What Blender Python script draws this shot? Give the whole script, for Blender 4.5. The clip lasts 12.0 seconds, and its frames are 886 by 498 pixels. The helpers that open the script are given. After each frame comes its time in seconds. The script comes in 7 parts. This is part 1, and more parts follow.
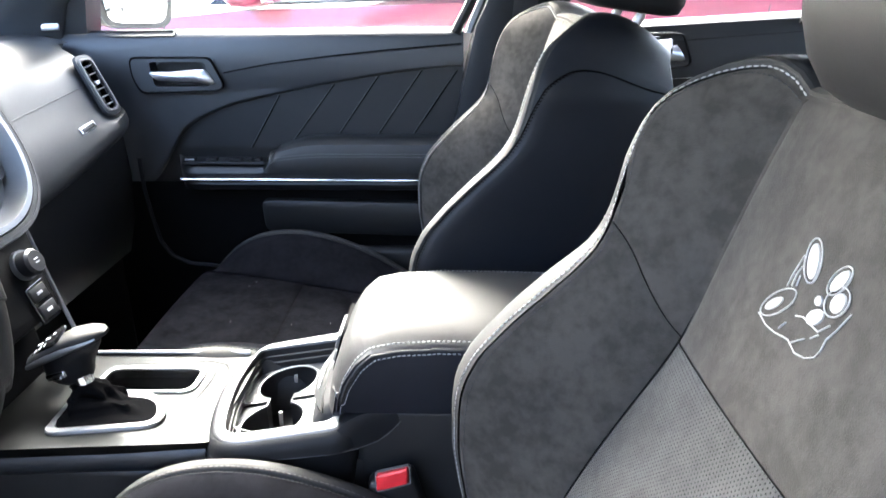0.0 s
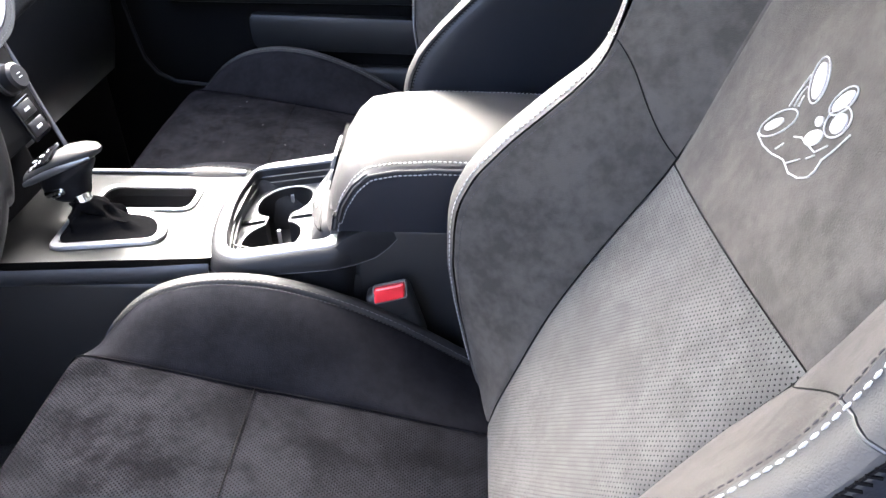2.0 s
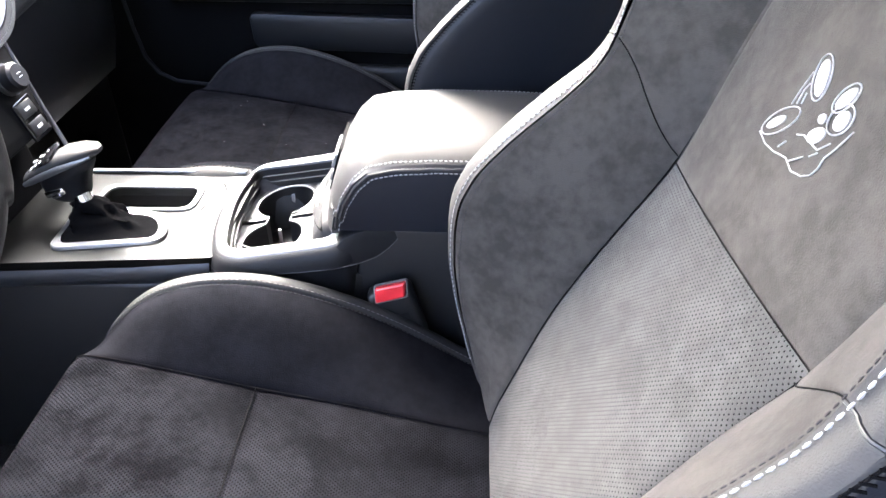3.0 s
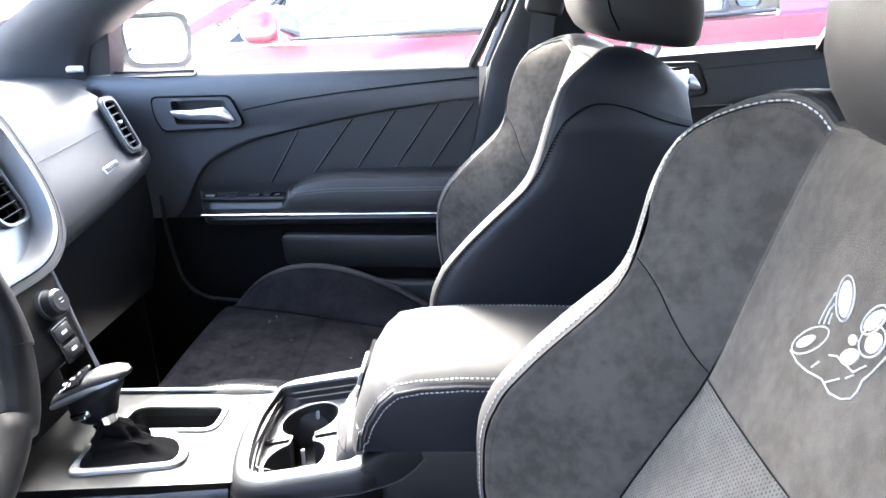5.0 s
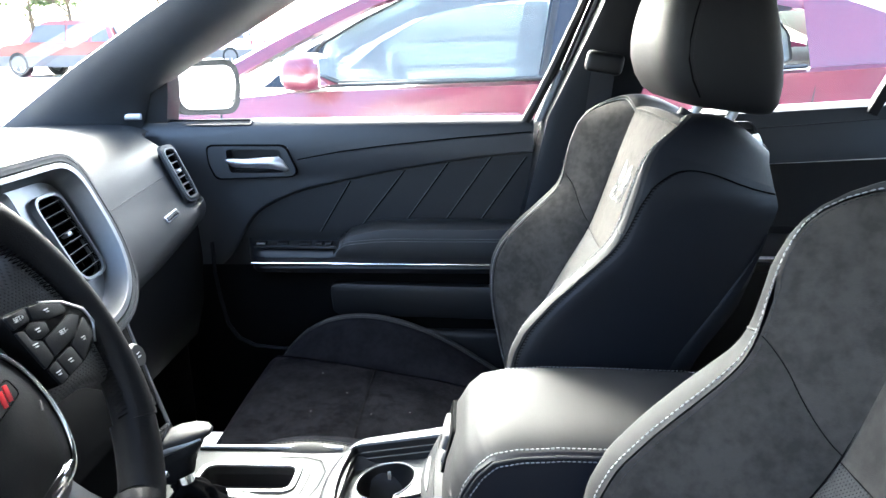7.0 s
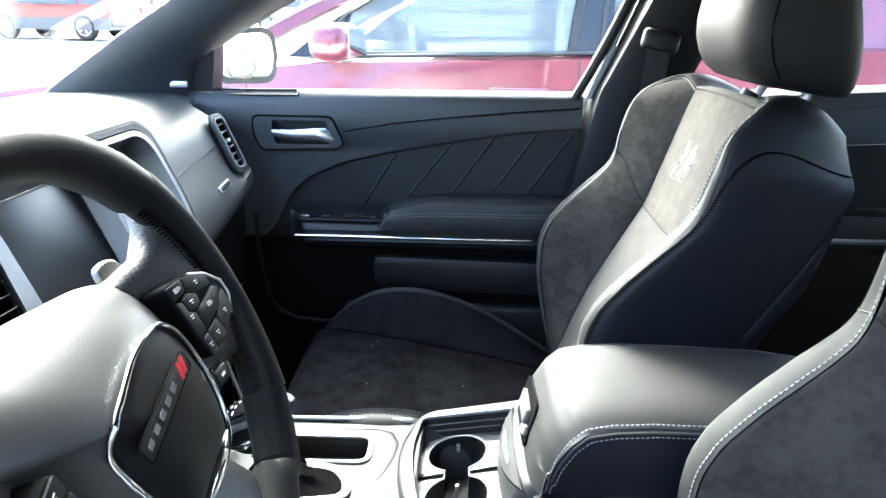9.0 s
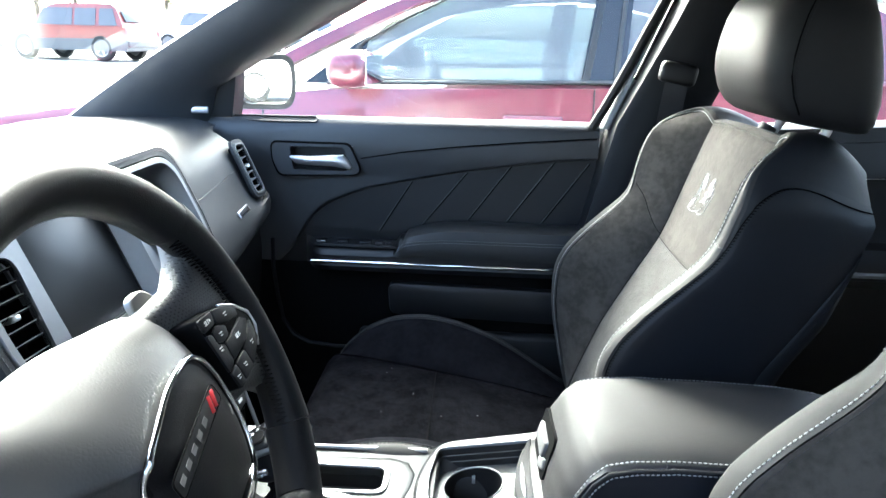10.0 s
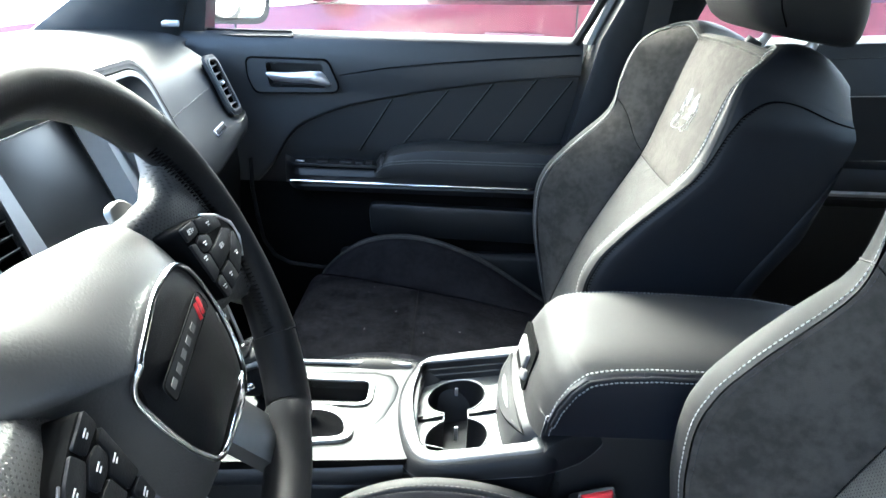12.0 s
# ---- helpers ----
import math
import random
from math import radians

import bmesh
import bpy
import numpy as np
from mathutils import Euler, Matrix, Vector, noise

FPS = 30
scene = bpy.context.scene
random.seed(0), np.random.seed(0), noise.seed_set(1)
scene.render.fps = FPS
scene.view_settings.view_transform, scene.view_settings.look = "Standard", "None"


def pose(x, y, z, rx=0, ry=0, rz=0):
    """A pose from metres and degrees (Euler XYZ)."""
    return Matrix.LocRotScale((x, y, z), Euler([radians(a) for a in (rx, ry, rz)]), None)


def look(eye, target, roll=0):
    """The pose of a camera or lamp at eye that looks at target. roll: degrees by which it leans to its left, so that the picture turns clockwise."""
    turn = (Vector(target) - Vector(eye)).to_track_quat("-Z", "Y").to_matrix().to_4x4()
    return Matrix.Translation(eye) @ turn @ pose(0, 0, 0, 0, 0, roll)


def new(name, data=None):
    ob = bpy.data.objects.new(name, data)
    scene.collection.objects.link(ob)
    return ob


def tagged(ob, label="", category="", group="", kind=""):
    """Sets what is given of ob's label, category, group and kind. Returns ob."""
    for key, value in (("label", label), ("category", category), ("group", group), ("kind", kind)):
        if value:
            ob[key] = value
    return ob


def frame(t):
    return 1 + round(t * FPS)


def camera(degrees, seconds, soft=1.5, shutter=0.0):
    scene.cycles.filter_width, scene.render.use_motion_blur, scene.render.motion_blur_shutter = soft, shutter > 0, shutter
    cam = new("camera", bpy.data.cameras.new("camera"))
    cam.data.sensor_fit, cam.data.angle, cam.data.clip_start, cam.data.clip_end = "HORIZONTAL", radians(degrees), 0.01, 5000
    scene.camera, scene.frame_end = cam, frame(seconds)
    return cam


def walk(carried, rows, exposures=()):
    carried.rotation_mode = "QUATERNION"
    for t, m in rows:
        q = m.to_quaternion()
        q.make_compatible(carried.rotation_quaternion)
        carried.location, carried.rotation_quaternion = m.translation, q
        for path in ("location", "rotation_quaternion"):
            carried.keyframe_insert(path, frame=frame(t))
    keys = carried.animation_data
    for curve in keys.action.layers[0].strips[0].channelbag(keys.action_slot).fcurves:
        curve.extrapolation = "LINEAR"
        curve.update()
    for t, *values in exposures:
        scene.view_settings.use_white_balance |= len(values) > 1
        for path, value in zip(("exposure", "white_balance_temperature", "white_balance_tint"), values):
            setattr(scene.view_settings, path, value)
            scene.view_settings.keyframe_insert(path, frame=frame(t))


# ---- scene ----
cam = camera(64.1, 12.0, soft=1.4, shutter=0.3)
PATH = [
    (0, (0.038, 0.039, 1.104), (-0.02, 1.899, 0.371), -0.3),
    (0.5, (0.038, 0.038, 1.104), (-0.012, 1.832, 0.222), -0.4),
    (1, (0.037, 0.037, 1.101), (-0.001, 1.79, 0.139), 0.1),
    (1.5, (0.035, 0.034, 1.1), (0.001, 1.723, 0.029), 0.4),
    (2, (0.033, 0.034, 1.1), (0.006, 1.662, -0.062), 0.7),
    (2.5, (0.034, 0.037, 1.099), (0.012, 1.653, -0.079), 0.8),
    (2.7, (0.033, 0.035, 1.098), (0.01, 1.65, -0.082), 0.8),
    (4.3, (0.041, 0.045, 1.105), (-0.051, 1.842, 0.232), -1.8),
    (4.5, (0.036, 0.042, 1.105), (-0.05, 1.864, 0.285), -1.7),
    (5, (0.032, 0.043, 1.113), (-0.071, 1.928, 0.453), -1.6),
    (5.5, (0.032, 0.043, 1.117), (-0.085, 1.951, 0.53), -1.1),
    (6, (0.023, 0.042, 1.127), (-0.108, 1.966, 0.597), -1.6),
    (6.5, (-0.034, 0.046, 1.133), (-0.154, 1.967, 0.591), -0.1),
    (7, (-0.082, 0.048, 1.146), (-0.178, 1.965, 0.584), -0.5),
    (7.5, (-0.125, 0.045, 1.149), (-0.213, 1.951, 0.549), 0.0),
    (9.3, (-0.211, 0.04, 1.149), (-0.27, 1.936, 0.516), 1.0),
    (9.5, (-0.214, 0.039, 1.15), (-0.282, 1.94, 0.533), 1.3),
    (10, (-0.22, 0.041, 1.159), (-0.305, 1.956, 0.587), 1.6),
    (10.5, (-0.221, 0.041, 1.16), (-0.288, 1.983, 0.686), 1.9),
    (11, (-0.221, 0.041, 1.159), (-0.289, 1.989, 0.713), 1.5),
    (11.5, (-0.223, 0.041, 1.151), (-0.27, 1.94, 0.526), 1.9),
    (12, (-0.225, 0.04, 1.145), (-0.242, 1.888, 0.378), 2.0),
]
STOPS = [(0, 5.28, 6300, 3), (0.5, 5.53, 6350, 5), (1, 5.65, 6350, 6), (2, 5.75, 6400, 9), (2.7, 5.71, 6400, 9), (4.4, 5.88, 6250, 7), (5.0, 5.82, 6250, 6), (5.5, 5.54, 6250, 5), (6.5, 4.74, 6080, -1), (7.0, 4.90, 6050, -1), (7.5, 4.88, 6000, -2), (9.4, 4.96, 5950, -4), (10, 4.71, 5970, -4), (10.5, 4.72, 5970, -5), (11, 4.33, 5970, -7), (11.5, 4.24, 5970, -6), (12, 4.90, 5970, -6)]
walk(cam, [(t, look(eye, target, roll)) for t, eye, target, roll in PATH], STOPS)
CY = 0.813  # the car's centre line

# ---- world, sun ----
world = bpy.data.worlds.new("sky")
scene.world = world
world.use_nodes = True
wn = world.node_tree.nodes
sky = wn.new("ShaderNodeTexSky")
sky.sky_type, sky.sun_disc = "NISHITA", False
SUN_TO = Vector((-0.34, 0.70, 0.62)).normalized()
sky.sun_elevation = math.asin(SUN_TO.z)
sky.sun_rotation = math.atan2(SUN_TO.x, SUN_TO.y)
sky.air_density, sky.dust_density, sky.ozone_density = 0.45, 6.0, 0.6
world.node_tree.links.new(sky.outputs[0], wn["Background"].inputs[0])
wn["Background"].inputs[1].default_value = 0.165
sun_data = bpy.data.lights.new("sun", "SUN")
sun_data.energy, sun_data.angle, sun_data.color = 0.5, radians(35), (1.0, 0.985, 0.965)
sun = new("sun", sun_data)
sun.matrix_world = look((0, 0, 20), Vector((0, 0, 20)) - SUN_TO)


# ---- materials ----
def material(name, colour, rough=0.5, metal=0.0, vary=0.12, scale=9.0, grain=0.0, grain_scale=500.0, coat=0.0, sheen=0.0,
             kind="noise", mottled=0.0, spec=0.5, edge=1.0):
    """A surface with colour and gloss that vary at two scales, and a fine relief of grain metres."""
    m = bpy.data.materials.new(name)
    m.use_nodes = True
    nt = m.node_tree
    n, link = nt.nodes, nt.links.new
    b = n["Principled BSDF"]
    b.inputs["Metallic"].default_value = metal
    b.inputs["Coat Weight"].default_value = coat
    b.inputs["Coat Roughness"].default_value = 0.06
    b.inputs["Sheen Weight"].default_value = sheen
    b.inputs["Sheen Roughness"].default_value = 0.4
    b.inputs["Specular IOR Level"].default_value = spec
    b.inputs["Specular Tint"].default_value = (edge, edge, edge, 1)
    at = n.new("ShaderNodeTexCoord")
    big, small = n.new("ShaderNodeTexNoise"), n.new("ShaderNodeTexNoise")
    big.inputs["Scale"].default_value, small.inputs["Scale"].default_value = scale, scale * (4 if mottled else 14)
    big.inputs["Detail"].default_value = small.inputs["Detail"].default_value = 5
    for t in (big, small):
        link(at.outputs["Object"], t.inputs["Vector"])
    mix = n.new("ShaderNodeMath")
    mix.operation = "MULTIPLY_ADD"
    mix.inputs[1].default_value = 0.45
    link(small.outputs["Fac"], mix.inputs[0])
    link(big.outputs["Fac"], mix.inputs[2])
    ramp = n.new("ShaderNodeMapRange")
    ramp.inputs["From Min"].default_value, ramp.inputs["From Max"].default_value = 0.5 + 0.10 * mottled, 0.95 - 0.10 * mottled
    ramp.inputs["To Min"].default_value, ramp.inputs["To Max"].default_value = 1 - vary, 1 + vary
    link(mix.outputs[0], ramp.inputs["Value"])
    tint = n.new("ShaderNodeMix")
    tint.data_type, tint.blend_type = "RGBA", "MULTIPLY"
    tint.inputs[0].default_value = 1
    tint.inputs[6].default_value = (*colour, 1)
    link(ramp.outputs[0], tint.inputs[7])
    link(tint.outputs[2], b.inputs["Base Color"])
    gloss = n.new("ShaderNodeMapRange")
    gloss.inputs["To Min"].default_value, gloss.inputs["To Max"].default_value = rough * 0.88, min(1, rough * 1.12)
    link(big.outputs["Fac"], gloss.inputs["Value"])
    link(gloss.outputs[0], b.inputs["Roughness"])
    if grain:
        if kind == "leather":
            tex = n.new("ShaderNodeTexVoronoi")
            tex.feature = "DISTANCE_TO_EDGE"
            out = tex.outputs["Distance"]
        else:
            tex = n.new("ShaderNodeTexNoise")
            out = tex.outputs["Fac"]
        tex.inputs["Scale"].default_value = grain_scale
        link(at.outputs["Object"], tex.inputs["Vector"])
        bump = n.new("ShaderNodeBump")
        bump.inputs["Strength"].default_value, bump.inputs["Distance"].default_value = 0.7, grain
        link(out, bump.inputs["Height"])
        link(bump.outputs[0], b.inputs["Normal"])
    return m


def perforate(m, axes, step=0.0041, radius=0.17):
    """Punches rows of small holes into the colour and relief of a cloth."""
    nt = m.node_tree
    n, link = nt.nodes, nt.links.new
    b = n["Principled BSDF"]
    at = n.new("ShaderNodeTexCoord")
    split = n.new("ShaderNodeSeparateXYZ")
    link(at.outputs["Object"], split.inputs[0])

    def calc(op, a, c=None, d=None):
        q = n.new("ShaderNodeMath")
        q.operation = op
        for k, v in enumerate((a, c, d)):
            if v is None:
                continue
            if isinstance(v, (int, float)):
                q.inputs[k].default_value = v
            else:
                link(v, q.inputs[k])
        return q.outputs[0]

    u = calc("DIVIDE", split.outputs[axes[0]], step)
    v = calc("DIVIDE", split.outputs[axes[1]], step * 0.62)
    shift = calc("MULTIPLY", calc("FLOORED_MODULO", calc("FLOOR", v), 2.0), 0.5)
    fu = calc("SUBTRACT", calc("FRACT", calc("ADD", u, shift)), 0.5)
    fv = calc("MULTIPLY", calc("SUBTRACT", calc("FRACT", v), 0.5), 0.62)
    d = calc("SQRT", calc("ADD", calc("MULTIPLY", fu, fu), calc("MULTIPLY", fv, fv)))
    hole = n.new("ShaderNodeMapRange")
    hole.inputs["From Min"].default_value, hole.inputs["From Max"].default_value = radius * 0.75, radius * 1.15
    hole.inputs["To Min"].default_value, hole.inputs["To Max"].default_value = 0.05, 1.0
    link(d, hole.inputs["Value"])
    was = b.inputs["Base Color"].links[0].from_socket
    mul = n.new("ShaderNodeMix")
    mul.data_type, mul.blend_type = "RGBA", "MULTIPLY"
    mul.inputs[0].default_value = 1
    link(was, mul.inputs[6])
    link(hole.outputs[0], mul.inputs[7])
    link(mul.outputs[2], b.inputs["Base Color"])
    bump = n.new("ShaderNodeBump")
    bump.inputs["Strength"].default_value, bump.inputs["Distance"].default_value = 0.8, 0.0006
    link(hole.outputs[0], bump.inputs["Height"])
    if b.inputs["Normal"].links:
        link(b.inputs["Normal"].links[0].from_socket, bump.inputs["Normal"])
    link(bump.outputs[0], b.inputs["Normal"])
    return m


def glass(name, tint, gloss_rough=0.0, veil=0.0):
    m = bpy.data.materials.new(name)
    m.use_nodes = True
    nt = m.node_tree
    n, link = nt.nodes, nt.links.new
    n.remove(n["Principled BSDF"])
    clear, shiny, fres, mix = (n.new("ShaderNodeBsdfTransparent"), n.new("ShaderNodeBsdfGlossy"), n.new("ShaderNodeFresnel"), n.new("ShaderNodeMixShader"))
    clear.inputs["Color"].default_value = (*tint, 1)
    shiny.inputs["Roughness"].default_value = gloss_rough
    fres.inputs["IOR"].default_value = 1.5
    link(fres.outputs[0], mix.inputs[0])
    link(clear.outputs[0], mix.inputs[1])
    link(shiny.outputs[0], mix.inputs[2])
    if veil:  # an even pale film that imitates the veil of reflected sky
        film, over = n.new("ShaderNodeBsdfDiffuse"), n.new("ShaderNodeMixShader")
        film.inputs["Color"].default_value = (0.72, 0.80, 0.84, 1)
        over.inputs[0].default_value = veil
        link(mix.outputs[0], over.inputs[1])
        link(film.outputs[0], over.inputs[2])
        link(over.outputs[0], n["Material Output"].inputs["Surface"])
    else:
        link(mix.outputs[0], n["Material Output"].inputs["Surface"])
    return m


LEATHER = material("black_leather", (0.018, 0.0182, 0.0188), 0.55, vary=0.12, grain=0.00027, grain_scale=585, kind="leather", spec=0.45)
# seat edge leather, its colour lightened for the light falling on it
BAND_LIT = material("lit_edge_leather", (0.030, 0.0296, 0.0290), 0.62, vary=0.14, grain=0.00026, grain_scale=585, kind="leather", spec=0.20)
# black leather on faces turned from the light, shade mixed into its colour
LEATHER_SHADED = material("shaded_black_leather", (0.007, 0.0085, 0.013), 0.44, vary=0.1, grain=0.00017, grain_scale=585, kind="leather")
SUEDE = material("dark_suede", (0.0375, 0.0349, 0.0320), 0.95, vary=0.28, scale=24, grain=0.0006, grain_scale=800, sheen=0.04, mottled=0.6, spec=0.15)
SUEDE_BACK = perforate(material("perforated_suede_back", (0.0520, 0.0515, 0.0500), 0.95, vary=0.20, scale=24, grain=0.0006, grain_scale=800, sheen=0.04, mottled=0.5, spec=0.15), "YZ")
# suede of the cushions and rear backrest: shade is put into the darker colour
SUEDE_SEAT_SHADED = perforate(material("perforated_suede_shaded", (0.0074, 0.0075, 0.0092), 0.98, vary=0.42, scale=24, grain=0.0006, grain_scale=800, mottled=0.6, spec=0.0), "YX", 0.0041, 0.21)
SUEDE_SHADED = material("shaded_suede", (0.0074, 0.0076, 0.0094), 0.98, vary=0.24, scale=24, grain=0.0006, grain_scale=800, mottled=0.6, spec=0.0)
# the same seat leather, darkened and blued to paint in the shade
FLANK_SHADED = material("shaded_flank_leather", (0.0085, 0.0097, 0.0132), 0.50, vary=0.12, grain=0.00020, grain_scale=585, kind="leather", spec=0.34)
LIP = material("cushion_leather", (0.016, 0.0162, 0.017), 0.68, vary=0.1, grain=0.00020, grain_scale=585, kind="leather", spec=0.28)
BOOT = material("boot_leather", (0.0042, 0.0042, 0.0046), 0.6, vary=0.15, scale=30, grain=0.00034, grain_scale=585, kind="leather", spec=0.0)
INSERT_HIDE = material("door_leather", (0.0088, 0.0096, 0.0114), 0.5, vary=0.12, grain=0.00022, grain_scale=585, kind="leather", spec=0.4)
HEAD_HIDE = material("headrest_leather", (0.0092, 0.0095, 0.0104), 0.56, vary=0.1, grain=0.00022, grain_scale=585, kind="leather", spec=0.31)
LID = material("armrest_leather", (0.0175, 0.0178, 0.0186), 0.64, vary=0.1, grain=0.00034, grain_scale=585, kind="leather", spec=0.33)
THREAD = material("grey_thread", (0.30, 0.30, 0.30), 0.7, vary=0.1, scale=60)
THREAD_DARK = material("dark_thread", (0.06, 0.06, 0.065), 0.7, vary=0.1, scale=60)
THREAD_MID = material("dull_thread", (0.15, 0.15, 0.155), 0.7, vary=0.1, scale=60)
THREAD_FAINT = material("faint_thread", (0.028, 0.028, 0.030), 0.8, vary=0.1, scale=60, spec=0.2)
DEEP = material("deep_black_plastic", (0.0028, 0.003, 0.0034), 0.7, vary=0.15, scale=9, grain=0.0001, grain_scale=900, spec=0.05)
THREAD_BLACK = material("seam_black", (0.003, 0.003, 0.0034), 0.9, vary=0.1, scale=60, spec=0.04)
EMBROIDERY = material("white_embroidery", (0.24, 0.24, 0.24), 0.6, vary=0.1, scale=90, grain=0.0003, grain_scale=1500)
DASH = material("soft_grey_dash", (0.0205, 0.0218, 0.023), 0.50, vary=0.16, scale=6, grain=0.00068, grain_scale=390, kind="leather", spec=0.36)
TRIM = material("dark_moulded_trim", (0.0140, 0.0155, 0.0182), 0.46, vary=0.1, scale=6, grain=0.00025, grain_scale=520, kind="leather", spec=0.7)
TRIM_DARK = material("black_plastic", (0.005, 0.0054, 0.0064), 0.48, vary=0.12, scale=7, grain=0.0001, grain_scale=900)
GLOSS_BLACK = material("gloss_black", (0.008, 0.008, 0.009), 0.16, vary=0.1, scale=10)
SILVER = material("satin_silver", (0.21, 0.215, 0.222), 0.38, metal=0.85, vary=0.05, scale=10, grain=0.00003, grain_scale=1500)
# silver of the cup deck, darkened in colour as if mirroring the dark roof
SILVER_SHADED = material("shaded_silver", (0.085, 0.088, 0.092), 0.42, metal=0.75, vary=0.06, scale=12, grain=0.00003, grain_scale=1500)
FRAME_METAL = material("satin_frame_metal", (0.105, 0.109, 0.116), 0.40, metal=0.85, vary=0.06, scale=10, grain=0.00003, grain_scale=1500)
# grey of coin face and lid, with the roof's dark reflection painted in
COIN_SHADED = material("coin_grey_with_shade", (0.030, 0.031, 0.033), 0.42, metal=0.25, vary=0.06, scale=12, grain=0.00003, grain_scale=1500, spec=0.35)
SKIRT = material("console_skirt", (0.0070, 0.0077, 0.0095), 0.50, vary=0.1, scale=6, grain=0.00025, grain_scale=520, kind="leather", spec=0.20)
MAT = material("tray_mat", (0.045, 0.045, 0.046), 0.7, vary=0.2, scale=40, grain=0.0006, grain_scale=380, spec=0.3)
PILLAR = material("pillar_trim", (0.030, 0.0325, 0.036), 0.44, vary=0.1, scale=6, grain=0.00020, grain_scale=600, kind="leather", spec=0.7)
CHROME = material("chrome", (0.85, 0.86, 0.87), 0.09, metal=1.0, vary=0.03)
RUBBER = material("rubber", (0.012, 0.012, 0.012), 0.75, vary=0.15, scale=15, grain=0.0002, grain_scale=700)
SCREEN = material("dark_glass_screen", (0.003, 0.0034, 0.004), 0.34, vary=0.1, scale=4, spec=0.6)
RIM = material("rim_leather", (0.0062, 0.0065, 0.0078), 0.46, vary=0.14, grain=0.00030, grain_scale=552, kind="leather", spec=0.19)
MARK = material("white_print", (0.65, 0.65, 0.65), 0.6, vary=0.05)
RED_MARK = material("red_enamel", (0.55, 0.02, 0.03), 0.35, vary=0.06)
RED_BUTTON = material("red_plastic", (0.62, 0.02, 0.03), 0.35, vary=0.06)
WEBBING = material("seat_belt_webbing", (0.02, 0.02, 0.022), 0.7, vary=0.15, scale=20, grain=0.0003, grain_scale=1200)
CARPET = material("black_carpet", (0.006, 0.006, 0.0065), 0.95, vary=0.3, scale=14, grain=0.002, grain_scale=300)
HEADLINER = material("dark_headliner", (0.012, 0.012, 0.013), 0.95, vary=0.1, scale=10, grain=0.0004, grain_scale=900)
PAINT_BODY = material("white_body_paint", (0.75, 0.75, 0.74), 0.3, vary=0.03, scale=3, coat=0.8)
PAINT_MAROON = material("maroon_paint", (0.092, 0.010, 0.026), 0.32, metal=0.12, vary=0.05, scale=2, coat=1.0)
FAR_GLASS = material("pale_reflecting_glass", (0.085, 0.085, 0.09), 0.18, vary=0.1, scale=3, spec=0.8)
PAINT_RED = material("red_paint", (0.20, 0.035, 0.028), 0.4, vary=0.05, scale=2, coat=0.8)
PAINT_WHITE = material("white_paint", (0.8, 0.8, 0.8), 0.35, vary=0.03, scale=2, coat=0.8)
PALE_TRIM = material("pale_grey_trim", (0.20, 0.205, 0.21), 0.5, vary=0.08, scale=5)
GREY_CLAD = material("grey_cladding", (0.12, 0.12, 0.12), 0.6, vary=0.1, scale=4)
SEAT_PALE = material("pale_cabin_trim", (0.25, 0.25, 0.26), 0.7, vary=0.1, scale=6)
ALLOY = material("alloy_rim", (0.6, 0.6, 0.61), 0.3, metal=0.9, vary=0.05)
ASPHALT = material("pale_worn_paving", (0.30, 0.295, 0.28), 0.9, vary=0.15, scale=0.7, grain=0.004, grain_scale=60)
LEAF = material("foliage", (0.09, 0.12, 0.035), 0.7, vary=0.35, scale=3)
BARK = material("bark", (0.12, 0.09, 0.06), 0.9, vary=0.3, scale=5, grain=0.01, grain_scale=20)
WALL_DARK = material("dark_wall", (0.03, 0.034, 0.042), 0.8, vary=0.15, scale=1.5, grain=0.001, grain_scale=100)
PLASTER = material("pale_wall", (0.5, 0.49, 0.46), 0.9, vary=0.08, scale=0.8, grain=0.002, grain_scale=80)
PLATE = material("satin_plate", (0.024, 0.0247, 0.0257), 0.34, metal=1.0, edge=0.45, vary=0.06, scale=10, grain=0.00003, grain_scale=1500)
SPOKE = perforate(material("perforated_leather", (0.050, 0.050, 0.051), 0.42, vary=0.1, grain=0.00017, grain_scale=585, kind="leather", spec=0.75), "YZ", 0.0036, 0.2)
AIRBAG = material("airbag_vinyl", (0.050, 0.0508, 0.0525), 0.46, vary=0.1, scale=6, grain=0.00022, grain_scale=330, kind="leather", spec=0.9)
GLASS = glass("window_glass", (0.93, 0.96, 0.95))
GLASS_TINT = glass("tinted_glass", (0.17, 0.215, 0.232), veil=0.10)
MIRROR = material("mirror_glass", (0.9, 0.91, 0.92), 0.02, metal=1.0, vary=0.0)
# ---- building helpers ----
def thing(name, at, label, category, group="", kind=""):
    ob = new(name)
    ob.location = at
    ob.empty_display_size = 0.05
    return tagged(ob, label, category, group, kind)


def base_of(ob):
    v = Vector((0, 0, 0))
    while ob is not None:
        v += ob.location
        ob = ob.parent
    return v


